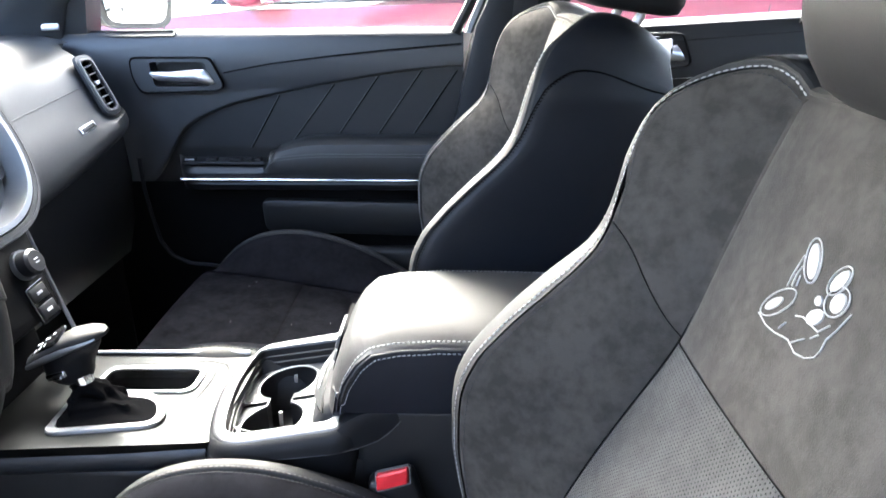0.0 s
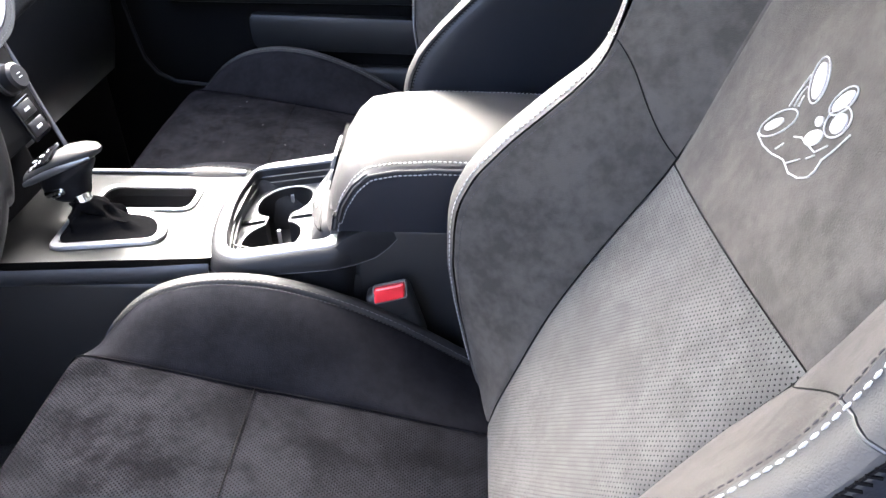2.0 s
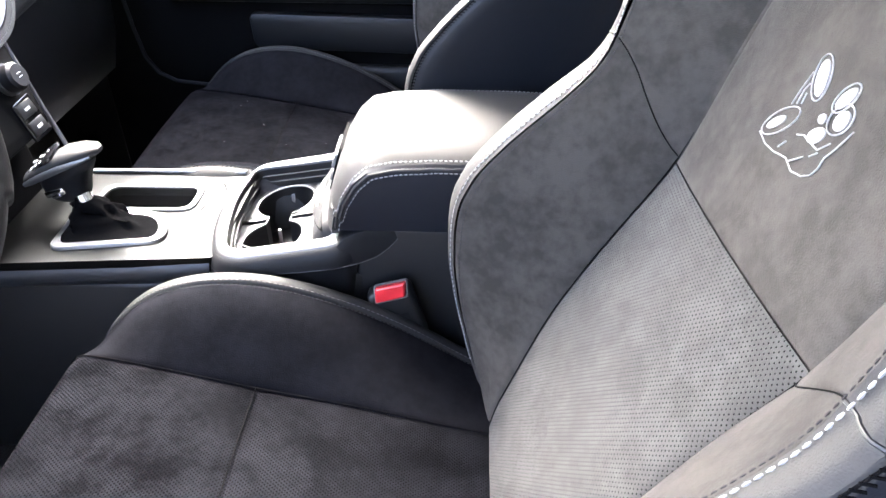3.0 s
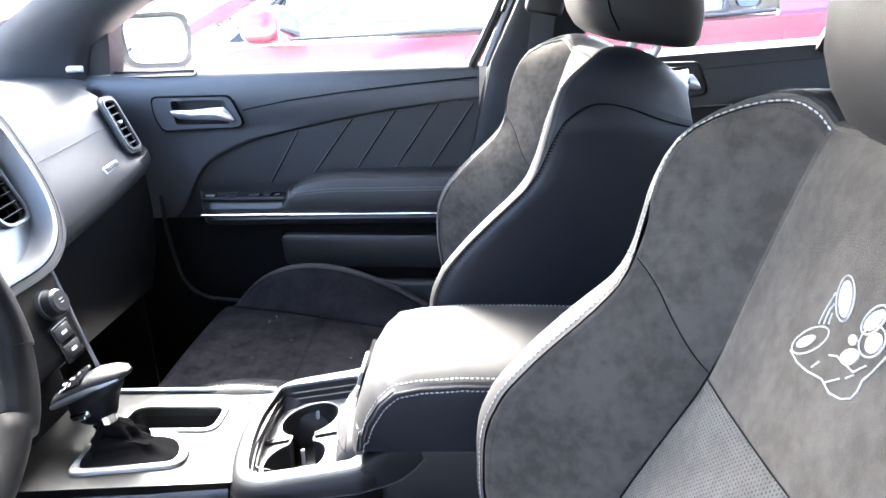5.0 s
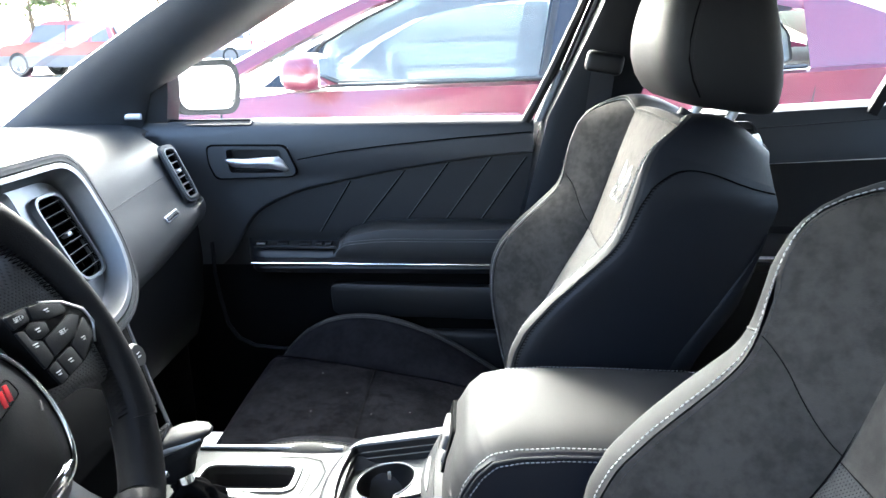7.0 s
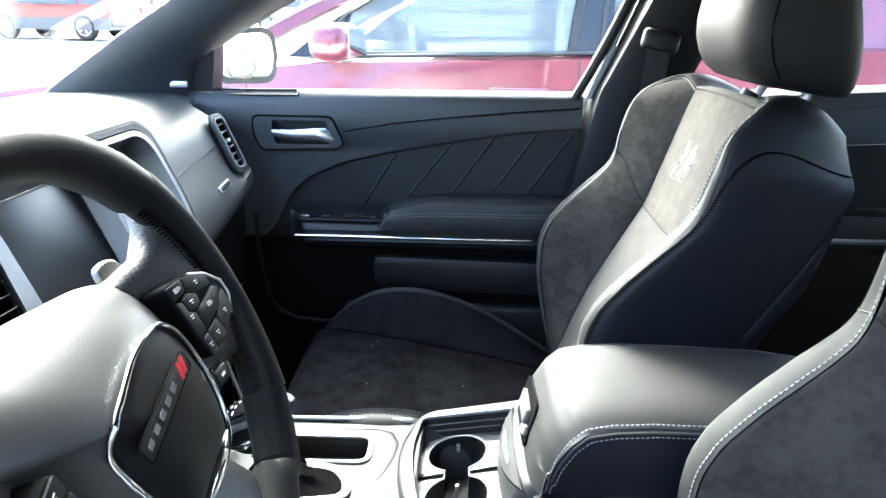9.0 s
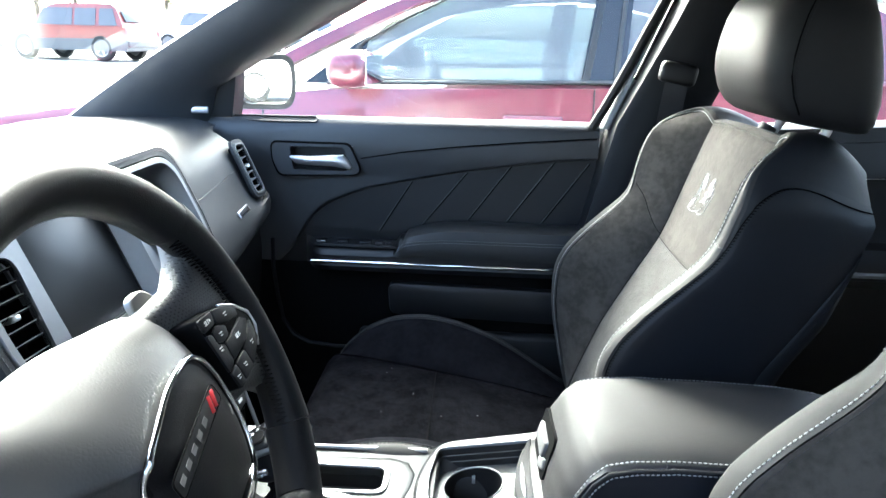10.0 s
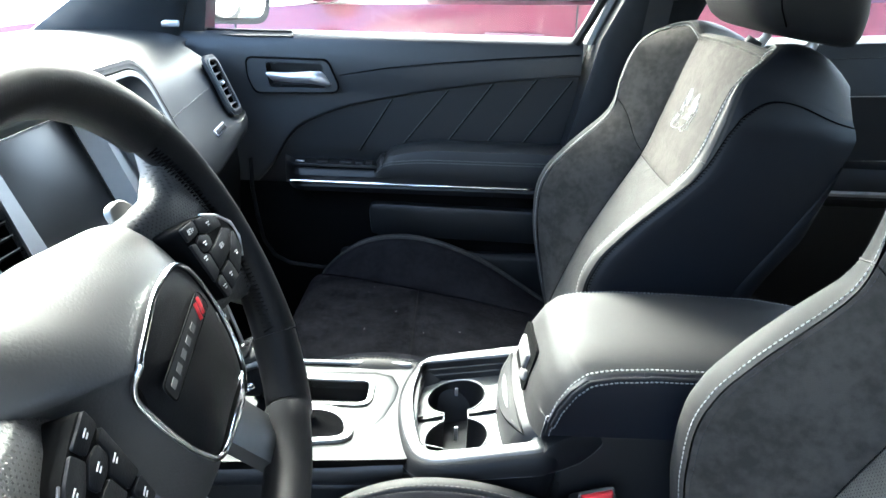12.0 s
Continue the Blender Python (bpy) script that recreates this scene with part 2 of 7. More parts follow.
def part(name, bm, mat, parent=None, label="", smooth=True, sharp=40, facing=None):
    """Links a bmesh that is drawn in world places as one mesh object under a thing or a part."""
    bmesh.ops.recalc_face_normals(bm, faces=bm.faces) if len(bm.faces) < 60000 else None
    if facing:
        bm.normal_update()
        if sum((f.normal * f.calc_area() for f in bm.faces), Vector()).dot(Vector(facing)) < 0:
            bmesh.ops.reverse_faces(bm, faces=bm.faces)
    for f in bm.faces:
        f.smooth = smooth
    if smooth:
        lim = radians(sharp)
        for e in bm.edges:
            if len(e.link_faces) == 2 and e.calc_face_angle(0) > lim:
                e.smooth = False
    off = base_of(parent)
    if off.length:
        bmesh.ops.translate(bm, vec=-off, verts=bm.verts)
    me = bpy.data.meshes.new(name)
    bm.to_mesh(me)
    bm.free()
    me.materials.append(mat)
    ob = new(name, me)
    ob.parent = parent
    return tagged(ob, label) if label else ob


def box(size, at=(0, 0, 0), turn=(0, 0, 0), bevel=0.003, seg=2):
    bm = bmesh.new()
    bmesh.ops.create_cube(bm, size=1)
    bmesh.ops.scale(bm, vec=size, verts=bm.verts)
    if bevel:
        bmesh.ops.bevel(bm, geom=bm.edges[:], offset=min(bevel, min(size) * 0.45), segments=seg, profile=0.5, affect="EDGES")
    bmesh.ops.transform(bm, matrix=pose(*at, *turn), verts=bm.verts)
    return bm


def join(*bms):
    out = bmesh.new()
    for b in bms:
        me = bpy.data.meshes.new("tmp")
        b.to_mesh(me)
        b.free()
        out.from_mesh(me)
        bpy.data.meshes.remove(me)
    return out


def moved(bm, m):
    bmesh.ops.transform(bm, matrix=m, verts=bm.verts)
    return bm


def sheet(rows, wrap=False, caps=False):
    """A surface through rows of points; wrap joins each row's end to its start; caps close the first and last row."""
    bm = bmesh.new()
    vs = [[bm.verts.new(p) for p in row] for row in rows]
    for a, b in zip(vs, vs[1:]):
        k = len(a)
        for i in range(k if wrap else k - 1):
            j = (i + 1) % k
            bm.faces.new((a[i], a[j], b[j], b[i]))
    if caps:
        bm.faces.new(vs[0])
        bm.faces.new(vs[-1])
    return bm


def patch(f, nu, nv, inward=(0, 0, 0), edges="", dip=0.0028, reach=0.045):
    """A sheet f(u, v) whose named edges (l r: u, b t: v) sink along inward, as at a sewn seam."""
    def marks(n, low, high):
        us = list(np.linspace(0, 1, n + 1))
        return sorted(set(us + ([reach * 0.33, reach * 0.8] if low else []) + ([1 - reach * 0.33, 1 - reach * 0.8] if high else [])))
    us, vs = marks(nu, "l" in edges, "r" in edges), marks(nv, "b" in edges, "t" in edges)
    inward = Vector(inward)
    rows = []
    for v in vs:
        row = []
        for u in us:
            d = min([9] + [q for k, q in (("l", u), ("r", 1 - u), ("b", v), ("t", 1 - v)) if k in edges])
            row.append(Vector(f(u, v)) + inward * dip * max(0, 1 - d / reach) ** 2)
        rows.append(row)
    return sheet(rows)


def tube(path, radius, seg=10, closed=False, flat=1.0, up=(0, 0, 1), caps=True):
    """A round rod along points; flat squeezes it along up. radius may be a list."""
    path = [Vector(p) for p in path]
    k = len(path)
    rows = []
    for i, p in enumerate(path):
        a, b = (path[(i - 1) % k], path[(i + 1) % k]) if closed else (path[max(0, i - 1)], path[min(k - 1, i + 1)])
        way = (b - a).normalized()
        side = way.cross(Vector(up))
        side = side.normalized() if side.length > 1e-4 else way.orthogonal().normalized()
        top = side.cross(way)
        r = radius[i] if isinstance(radius, (list, tuple)) else radius
        rows.append([p + side * r * math.cos(t) + top * r * flat * math.sin(t) for t in [2 * math.pi * j / seg for j in range(seg)]])
    if closed:
        rows.append(rows[0])
        bm = sheet(rows, wrap=True)
        bmesh.ops.remove_doubles(bm, verts=bm.verts, dist=1e-6)
        return bm
    return sheet(rows, wrap=True, caps=caps)


def plate(outline, depth, to_world, bevel=0.002, seg=2):
    """A closed outline of 2D points, thickened by depth along the third axis and laid by to_world (a matrix)."""
    bm = bmesh.new()
    low = [bm.verts.new((x, y, 0)) for x, y in outline]
    face = bm.faces.new(low)
    got = bmesh.ops.extrude_face_region(bm, geom=[face])
    bmesh.ops.translate(bm, vec=(0, 0, depth), verts=[v for v in got["geom"] if isinstance(v, bmesh.types.BMVert)])
    if bevel:
        es = [e for e in bm.edges if abs(e.verts[0].co.z - e.verts[1].co.z) < 1e-7 and e.verts[0].co.z > depth * 0.5]
        bmesh.ops.bevel(bm, geom=es, offset=bevel, segments=seg, profile=0.5, affect="EDGES")
    return moved(bm, to_world)


def ring(outer, inner, depth, to_world, bevel=0.0015):
    """A frame between two outlines of equally many 2D points, thickened by depth."""
    k = len(outer)
    rows = [[(x, y, 0) for x, y in inner], [(x, y, depth - bevel) for x, y in inner],
            [(a + (c - a) * 0.12, b + (d - b) * 0.12, depth) for (a, b), (c, d) in zip(inner, outer)],
            [(c + (a - c) * 0.12, d + (b - d) * 0.12, depth) for (a, b), (c, d) in zip(inner, outer)],
            [(x, y, depth - bevel) for x, y in outer], [(x, y, 0) for x, y in outer]]
    return moved(sheet(rows, wrap=True), to_world)


def rounded(corners, r, seg=5):
    """The outline of a polygon with its corners rounded by r (a number, or one for each corner)."""
    out = []
    k = len(corners)
    for i in range(k):
        p, a, b = Vector(corners[i]), Vector(corners[i - 1]), Vector(corners[(i + 1) % k])
        q = r[i] if isinstance(r, (list, tuple)) else r
        da, db = (a - p), (b - p)
        qa, qb = min(q, da.length * 0.48), min(q, db.length * 0.48)
        s, e = p + da.normalized() * qa, p + db.normalized() * qb
        for j in range(seg + 1):
            t = j / seg
            out.append(tuple((1 - t) ** 2 * s + 2 * t * (1 - t) * p + t * t * e))
    return out


def curve_of(pairs, smooth=0.012):
    """A smoothed function through pairs of (input, value)."""
    xs, ys = zip(*sorted(pairs))
    fine = np.linspace(xs[0] - 0.1, xs[-1] + 0.1, 600)
    raw = np.interp(fine, xs, ys)
    k = max(1, int(smooth / (fine[1] - fine[0])))
    kernel = np.hanning(2 * k + 3)[1:-1]
    kernel /= kernel.sum()
    padded = np.concatenate([np.full(len(kernel) // 2, raw[0]), raw, np.full(len(kernel) // 2, raw[-1])])
    done = np.convolve(padded, kernel, "valid")
    return lambda x: float(np.interp(x, fine, done))


def resample(path, step):
    path = [Vector(p) for p in path]
    run = np.cumsum([0] + [(b - a).length for a, b in zip(path, path[1:])])
    n = max(2, int(run[-1] / step))
    at = np.linspace(0, run[-1], n)
    cols = [np.interp(at, run, [p[i] for p in path]) for i in range(3)]
    return [Vector(p) for p in zip(*cols)]


def stitches(path, step=0.006, size=0.0009, gap=0.3):
    """A row of thread stitches along points."""
    pts = resample(path, step)
    verts, faces = [], []
    for a, b in zip(pts, pts[1:]):
        way = (b - a)
        p, q = a + way * gap * 0.5, b - way * gap * 0.5
        w = way.normalized()
        s = w.orthogonal().normalized()
        t = w.cross(s)
        k = len(verts)
        m = (p + q) / 2
        for c, g in ((p, 0.5), (m, 1.0), (q, 0.5)):
            verts += [c + (s * math.cos(h) + t * math.sin(h)) * size * g for h in (0, 1.571, 3.142, 4.712)]
        for r in (0, 4):
            faces += [(k + r + i, k + r + (i + 1) % 4, k + r + 4 + (i + 1) % 4, k + r + 4 + i) for i in range(4)]
        faces += [(k, k + 1, k + 2, k + 3), (k + 8, k + 9, k + 10, k + 11)]
    me = bpy.data.meshes.new("tmp")
    me.from_pydata([tuple(v) for v in verts], [], faces)
    bm = bmesh.new()
    bm.from_mesh(me)
    bpy.data.meshes.remove(me)
    return bm


def axes_at(origin, x_way, y_way):
    """The matrix that lays 2D drawings on a plane: x along x_way, y along y_way, depth along their cross."""
    x = Vector(x_way).normalized()
    z = x.cross(Vector(y_way)).normalized()
    y = z.cross(x)
    return Matrix.Translation(origin) @ Matrix((x, y, z)).transposed().to_4x4()


def words(text, size, depth=0.0003):
    """Flat letters in the built-in font, centred, in the xy plane."""
    data = bpy.data.curves.new("letters", "FONT")
    data.body, data.size, data.extrude = text, size, depth
    data.align_x, data.align_y = "CENTER", "CENTER"
    data.resolution_u = 3
    ob = bpy.data.objects.new("letters", data)
    bm = bmesh.new()
    bm.from_mesh(ob.to_mesh())
    ob.to_mesh_clear()
    bpy.data.objects.remove(ob)
    bpy.data.curves.remove(data)
    return bm
# ---- ground ----
def ground_height(x, y):
    far = math.hypot(x + 0.2, y)
    return 0.010 * max(0.0, far - 5.0) if far < 60 else 0.55


rows = []
for r in [0, 1, 2, 3.5, 5, 7, 10, 15, 22, 30, 45, 70, 150, 400, 1200]:
    rows.append([(r * math.cos(a), r * math.sin(a), ground_height(r * math.cos(a), r * math.sin(a))) for a in np.linspace(0, 2 * math.pi, 49)[:-1]])
tagged(part("ground", sheet(rows, wrap=True), ASPHALT), "pale worn paving of a sunlit car park", "ground", kind="structure")

# ---- the car's shell: floor, roof, pillars ----
tagged(part("floor", join(box((1.75, 1.42, 0.03), (-0.05, CY, 0.185), bevel=0.004), box((1.2, 1.42, 0.03), (1.35, CY, 0.25), bevel=0.004),
                          box((0.03, 1.42, 0.75), (-0.97, CY, 0.5), (0, -18, 0), bevel=0.004)), CARPET),
       "black carpet floor of a car cabin", "floor", kind="structure")


def roof_z(x, y):
    return 1.345 - 0.10 * max(0.0, (-0.05 - x) / 0.5) ** 1.6 - 0.05 * max(0.0, (x - 0.6) / 0.8) ** 2 - 0.03 * (abs(y - CY) / 0.6) ** 4


XS = list(np.linspace(-0.42, 1.75, 24))
YS = list(np.linspace(CY - 0.64, CY + 0.64, 17))
tagged(part("ceiling", join(sheet([[(x, y, roof_z(x, y)) for y in YS] for x in XS]), sheet([[(x, y, roof_z(x, y) + 0.03) for y in YS] for x in XS])), HEADLINER),
       "dark cloth headliner of the car", "ceiling", kind="structure")
tagged(part("roof", sheet([[(x, y, roof_z(x, y) + 0.06) for y in list(np.linspace(CY - 0.64, CY + 0.64, 15))] for x in list(np.linspace(-0.46, 1.8, 24))]), PAINT_BODY),
       "white painted steel car roof", "roof", kind="structure")


def beam(rows, mat, name, label, parent=None, sharp=40):
    """A bar through closed cross sections."""
    return part(name, sheet([list(r) for r in rows], wrap=True, caps=True), mat, parent, label, sharp=sharp)


def windscreen_pillar(side, name):
    """Front pillar: from the dashboard corner back and up into the roof rail."""
    def y(v):
        return CY + side * (v - CY)
    rows = []
    line = [(-1.10, 1.44, 0.945, -0.80, 1.535, 0.96), (-1.02, 1.455, 1.008, -0.770, 1.525, 1.045), (-0.88, 1.445, 1.10, -0.68, 1.52, 1.100), (-0.73, 1.435, 1.19, -0.55, 1.515, 1.171),
            (-0.58, 1.42, 1.275, -0.42, 1.51, 1.242), (-0.46, 1.40, 1.315, -0.30, 1.50, 1.283), (-0.34, 1.38, 1.335, -0.18, 1.48, 1.305), (-0.20, 1.36, 1.352, -0.04, 1.468, 1.316), (-0.02, 1.34, 1.362, 0.12, 1.455, 1.322)]
    for xf, yf, zf, xr, yr, zr in line:
        row = []
        for t in np.linspace(0, 1, 9):
            swell = 0.020 * math.sin(math.pi * t) ** 0.8
            row.append((xf + (xr - xf) * t, y(yf + (yr - yf) * t - swell), zf + (zr - zf) * t - swell * 0.6))
        rows.append(row + [(xr + 0.005, y(yr + 0.03), zr + 0.004), ((xf + xr) / 2, y((yf + yr) / 2 + 0.06), (zf + zr) / 2 + 0.03), (xf, y(yf + 0.03), zf + 0.012)])
    return tagged(beam(rows, PILLAR, name, ""), "charcoal trim of the windscreen pillar", "pillar trim", kind="structure")


windscreen_pillar(1, "trim_front_pillar_passenger")
windscreen_pillar(-1, "trim_front_pillar_driver")


def roof_rail(side, name):
    def y(v):
        return CY + side * (v - CY)
    rows = [[(-0.56, y(1.490 + 0.004 * i), 1.196 + 0.003 * j) for i, j in ((0, 3), (1, 1), (2, 0), (4, 0), (5, 1), (3, 4))]]
    for x in np.linspace(-0.42, 1.30, 22):
        z = 1.300 - 0.055 * max(0.0, (-0.10 - x) / 0.35) ** 1.5 - 0.035 * max(0.0, (x - 0.15) / 0.35) ** 1.1
        rows.append([(x, y(1.40), z + 0.045), (x, y(1.45), z + 0.012), (x, y(1.50), z), (x, y(1.535), z + 0.004), (x, y(1.55), z + 0.03), (x, y(1.50), z + 0.07)])
    return tagged(beam(rows, HEADLINER, name, ""), "dark cloth-covered roof rail above the doors", "roof rail", kind="structure")


tagged(part("trim_rail_corner", box((0.26, 0.05, 0.07), (0.21, 1.548, 1.318), (0, 6, 0), 0.012, 3), HEADLINER), "dark corner where roof rail and door pillar meet", "roof rail", kind="structure")
roof_rail(1, "trim_roof_rail_passenger")
roof_rail(-1, "trim_roof_rail_driver")


def door_pillar(side, name):
    """Middle pillar: broad below the belt, leaning back above it."""
    def y(v):
        return CY + side * (v - CY)
    rows = []
    for z, xf, xr, yi in [(0.25, -0.04, 0.14, 1.50), (0.55, -0.02, 0.15, 1.50), (0.74, 0.0, 0.17, 1.497), (0.90, 0.035, 0.20, 1.492), (1.0, 0.056, 0.225, 1.485), (1.1, 0.092, 0.265, 1.475),
                          (1.2, 0.136, 0.305, 1.462), (1.27, 0.162, 0.335, 1.448), (1.30, 0.174, 0.345, 1.445), (1.35, 0.19, 0.36, 1.43)]:
        if side < 0:  # the driver's door stands open: only the pillar behind it remains
            xf, xr, yi = xf + 0.14, xr + 0.14, yi + 0.05
        elif z > 1.05:
            xf += 0.010
        rows.append([(xf, y(yi + 0.10), z), (xf + 0.004, y(yi + 0.012), z), (xf + 0.022, y(yi), z), (xr - 0.022, y(yi - 0.004), z), (xr - 0.004, y(yi + 0.008), z), (xr, y(yi + 0.10), z)])
    return tagged(beam(rows, SKIRT, name, ""), "black plastic trim of the middle door pillar", "pillar trim", kind="structure")


door_pillar(1, "trim_door_pillar_passenger")
door_pillar(-1, "trim_door_pillar_driver")

# painted door frame edge and black seal beside the middle pillar
tagged(beam([[(x, 1.552, z), (x, 1.575, z), (x + 0.018, 1.575, z), (x + 0.017, 1.545, z), (x + 0.012, 1.541, z), (x + 0.003, 1.543, z)] for x, z in
             [(0.037, 0.985), (0.045, 1.005), (0.058, 1.035), (0.086, 1.1), (0.131, 1.2), (0.149, 1.245), (0.153, 1.258)]], PALE_TRIM, "trim_door_frame_edge", ""), "pale painted edge of the door opening", "door frame", kind="structure")
tagged(part("trim_door_seal", tube([(0.018, 1.553, 0.985), (0.042, 1.551, 1.03), (0.076, 1.55, 1.1), (0.121, 1.55, 1.2), (0.150, 1.55, 1.262), (0.152, 1.55, 1.285), (0.13, 1.55, 1.298), (0.05, 1.55, 1.301), (-0.10, 1.55, 1.300), (-0.25, 1.55, 1.288), (-0.36, 1.540, 1.270), (-0.48, 1.515, 1.245)], 0.0105, 8), RUBBER),
       "black rubber window seal", "seal", kind="structure")

# windscreen, dashboard cowl and rear glass
tagged(part("window_windscreen", sheet([[(x - 0.02 + 0.10 * (abs(v) ** 2), CY + v * 0.65 * (0.95 + 0.05 * t), z + 0.028) for v in np.linspace(-1, 1, 9)] for t, x, z in
                                        [(1, -1.20, 0.96), (0.7, -1.0, 1.09), (0.4, -0.78, 1.20), (0.15, -0.56, 1.29), (0, -0.42, 1.33)]]), GLASS, facing=(1, 0, -1)), "clear laminated windscreen", "windscreen", kind="structure").visible_shadow = False
tagged(part("bonnet", join(sheet([[(x, CY + v * 0.75, z - 0.10 * abs(v) ** 3) for v in np.linspace(-1, 1, 13)] for x, z in [(-1.16, 0.955), (-1.5, 0.955), (-2.0, 0.90), (-2.35, 0.80), (-2.45, 0.62)]]),
                           sheet([[(x, CY + s * 0.80, z) for x in np.linspace(-2.4, -0.8, 12)] for s in (1,) for z in (0.25, 0.45, 0.7, 0.85)]),
                           sheet([[(x, CY - 0.80, z) for x in np.linspace(-2.4, -0.8, 12)] for z in (0.25, 0.45, 0.7, 0.85)])), PAINT_BODY), "white painted front of the car", "bonnet", kind="structure")
tagged(part("wall_bulkhead", join(box((0.02, 1.44, 0.80), (-1.02, CY, 0.56), bevel=0), box((0.30, 0.02, 0.66), (-0.90, 1.535, 0.50), bevel=0), box((0.30, 0.02, 0.66), (-0.90, CY * 2 - 1.535, 0.50), bevel=0)), TRIM_DARK), "black bulkhead and footwell sides below the dashboard", "bulkhead", kind="structure")

# unseen dark wall added on the driver's side, behind the camera, to block light
tagged(part("wall_blocking_light", join(box((2.25, 0.2, 2.6), (0.875, -0.85, 1.30), bevel=0), box((1.0, 0.2, 1.0), (-0.75, -0.85, 0.5), bevel=0)), WALL_DARK), "unseen dark wall added to block light on the driver's side", "wall", kind="structure")
# ---- seats ----
EDGE = curve_of([(0.36, 0.02), (0.43, -0.005), (0.457, -0.012), (0.524, -0.030), (0.60, -0.046), (0.65, -0.053), (0.70, -0.053), (0.73, -0.049), (0.765, -0.033), (0.804, 0.000), (0.851, 0.048),
                 (0.88, 0.073), (0.90, 0.083), (0.924, 0.090), (0.95, 0.0965), (0.97, 0.102), (0.99, 0.109), (1.007, 0.118), (1.018, 0.127), (1.027, 0.138), (1.038, 0.157), (1.046, 0.180), (1.055, 0.205)], 0.012)
PANEL = curve_of([(0.36, -0.015), (0.45, -0.010), (0.503, -0.001), (0.558, 0.018), (0.641, 0.049), (0.74, 0.101), (0.819, 0.145), (0.921, 0.177), (1.00, 0.203), (1.03, 0.214), (1.05, 0.222)], 0.05)
BACK = curve_of([(0.36, 0.10), (0.45, 0.11), (0.60, 0.148), (0.708, 0.193), (0.78, 0.240), (0.859, 0.287), (0.91, 0.306), (0.945, 0.312), (0.967, 0.305), (1.0, 0.292), (1.05, 0.26)], 0.03)
WIDE = curve_of([(0.36, 0.235), (0.5, 0.242), (0.7, 0.247), (0.9, 0.243), (1.0, 0.246)], 0.02)
CREST = curve_of([(-0.53, 0.46), (-0.50, 0.497), (-0.47, 0.535), (-0.432, 0.567), (-0.385, 0.587), (-0.337, 0.594), (-0.29, 0.592), (-0.242, 0.581), (-0.18, 0.558), (-0.121, 0.526), (-0.022, 0.459), (0.06, 0.415)], 0.05)
INSERT = curve_of([(-0.53, 0.178), (-0.48, 0.171), (-0.38, 0.152), (-0.286, 0.136), (-0.09, 0.120), (0.1, 0.112)], 0.06)
MIDDLE = curve_of([(-0.53, 0.525), (-0.48, 0.533), (-0.38, 0.530), (-0.286, 0.522), (-0.15, 0.503), (0.0, 0.472), (0.1, 0.45)], 0.06)
# the shoulder's arch over the width, from the side to the valley beside the middle panel
ARCH = [(0.2165, 0.959), (0.2175, 0.975), (0.2175, 0.991), (0.2165, 1.005), (0.214, 1.0175), (0.2095, 1.028), (0.2025, 1.0360), (0.193, 1.0410), (0.181, 1.0430), (0.168, 1.0415), (0.154, 1.0355), (0.140, 1.0255)]


def brim(z, more=0.0065):
    """Width of the leather band beside the suede."""
    return 0.030 + more * max(0.0, min(1.0, (0.935 - z) / 0.06))


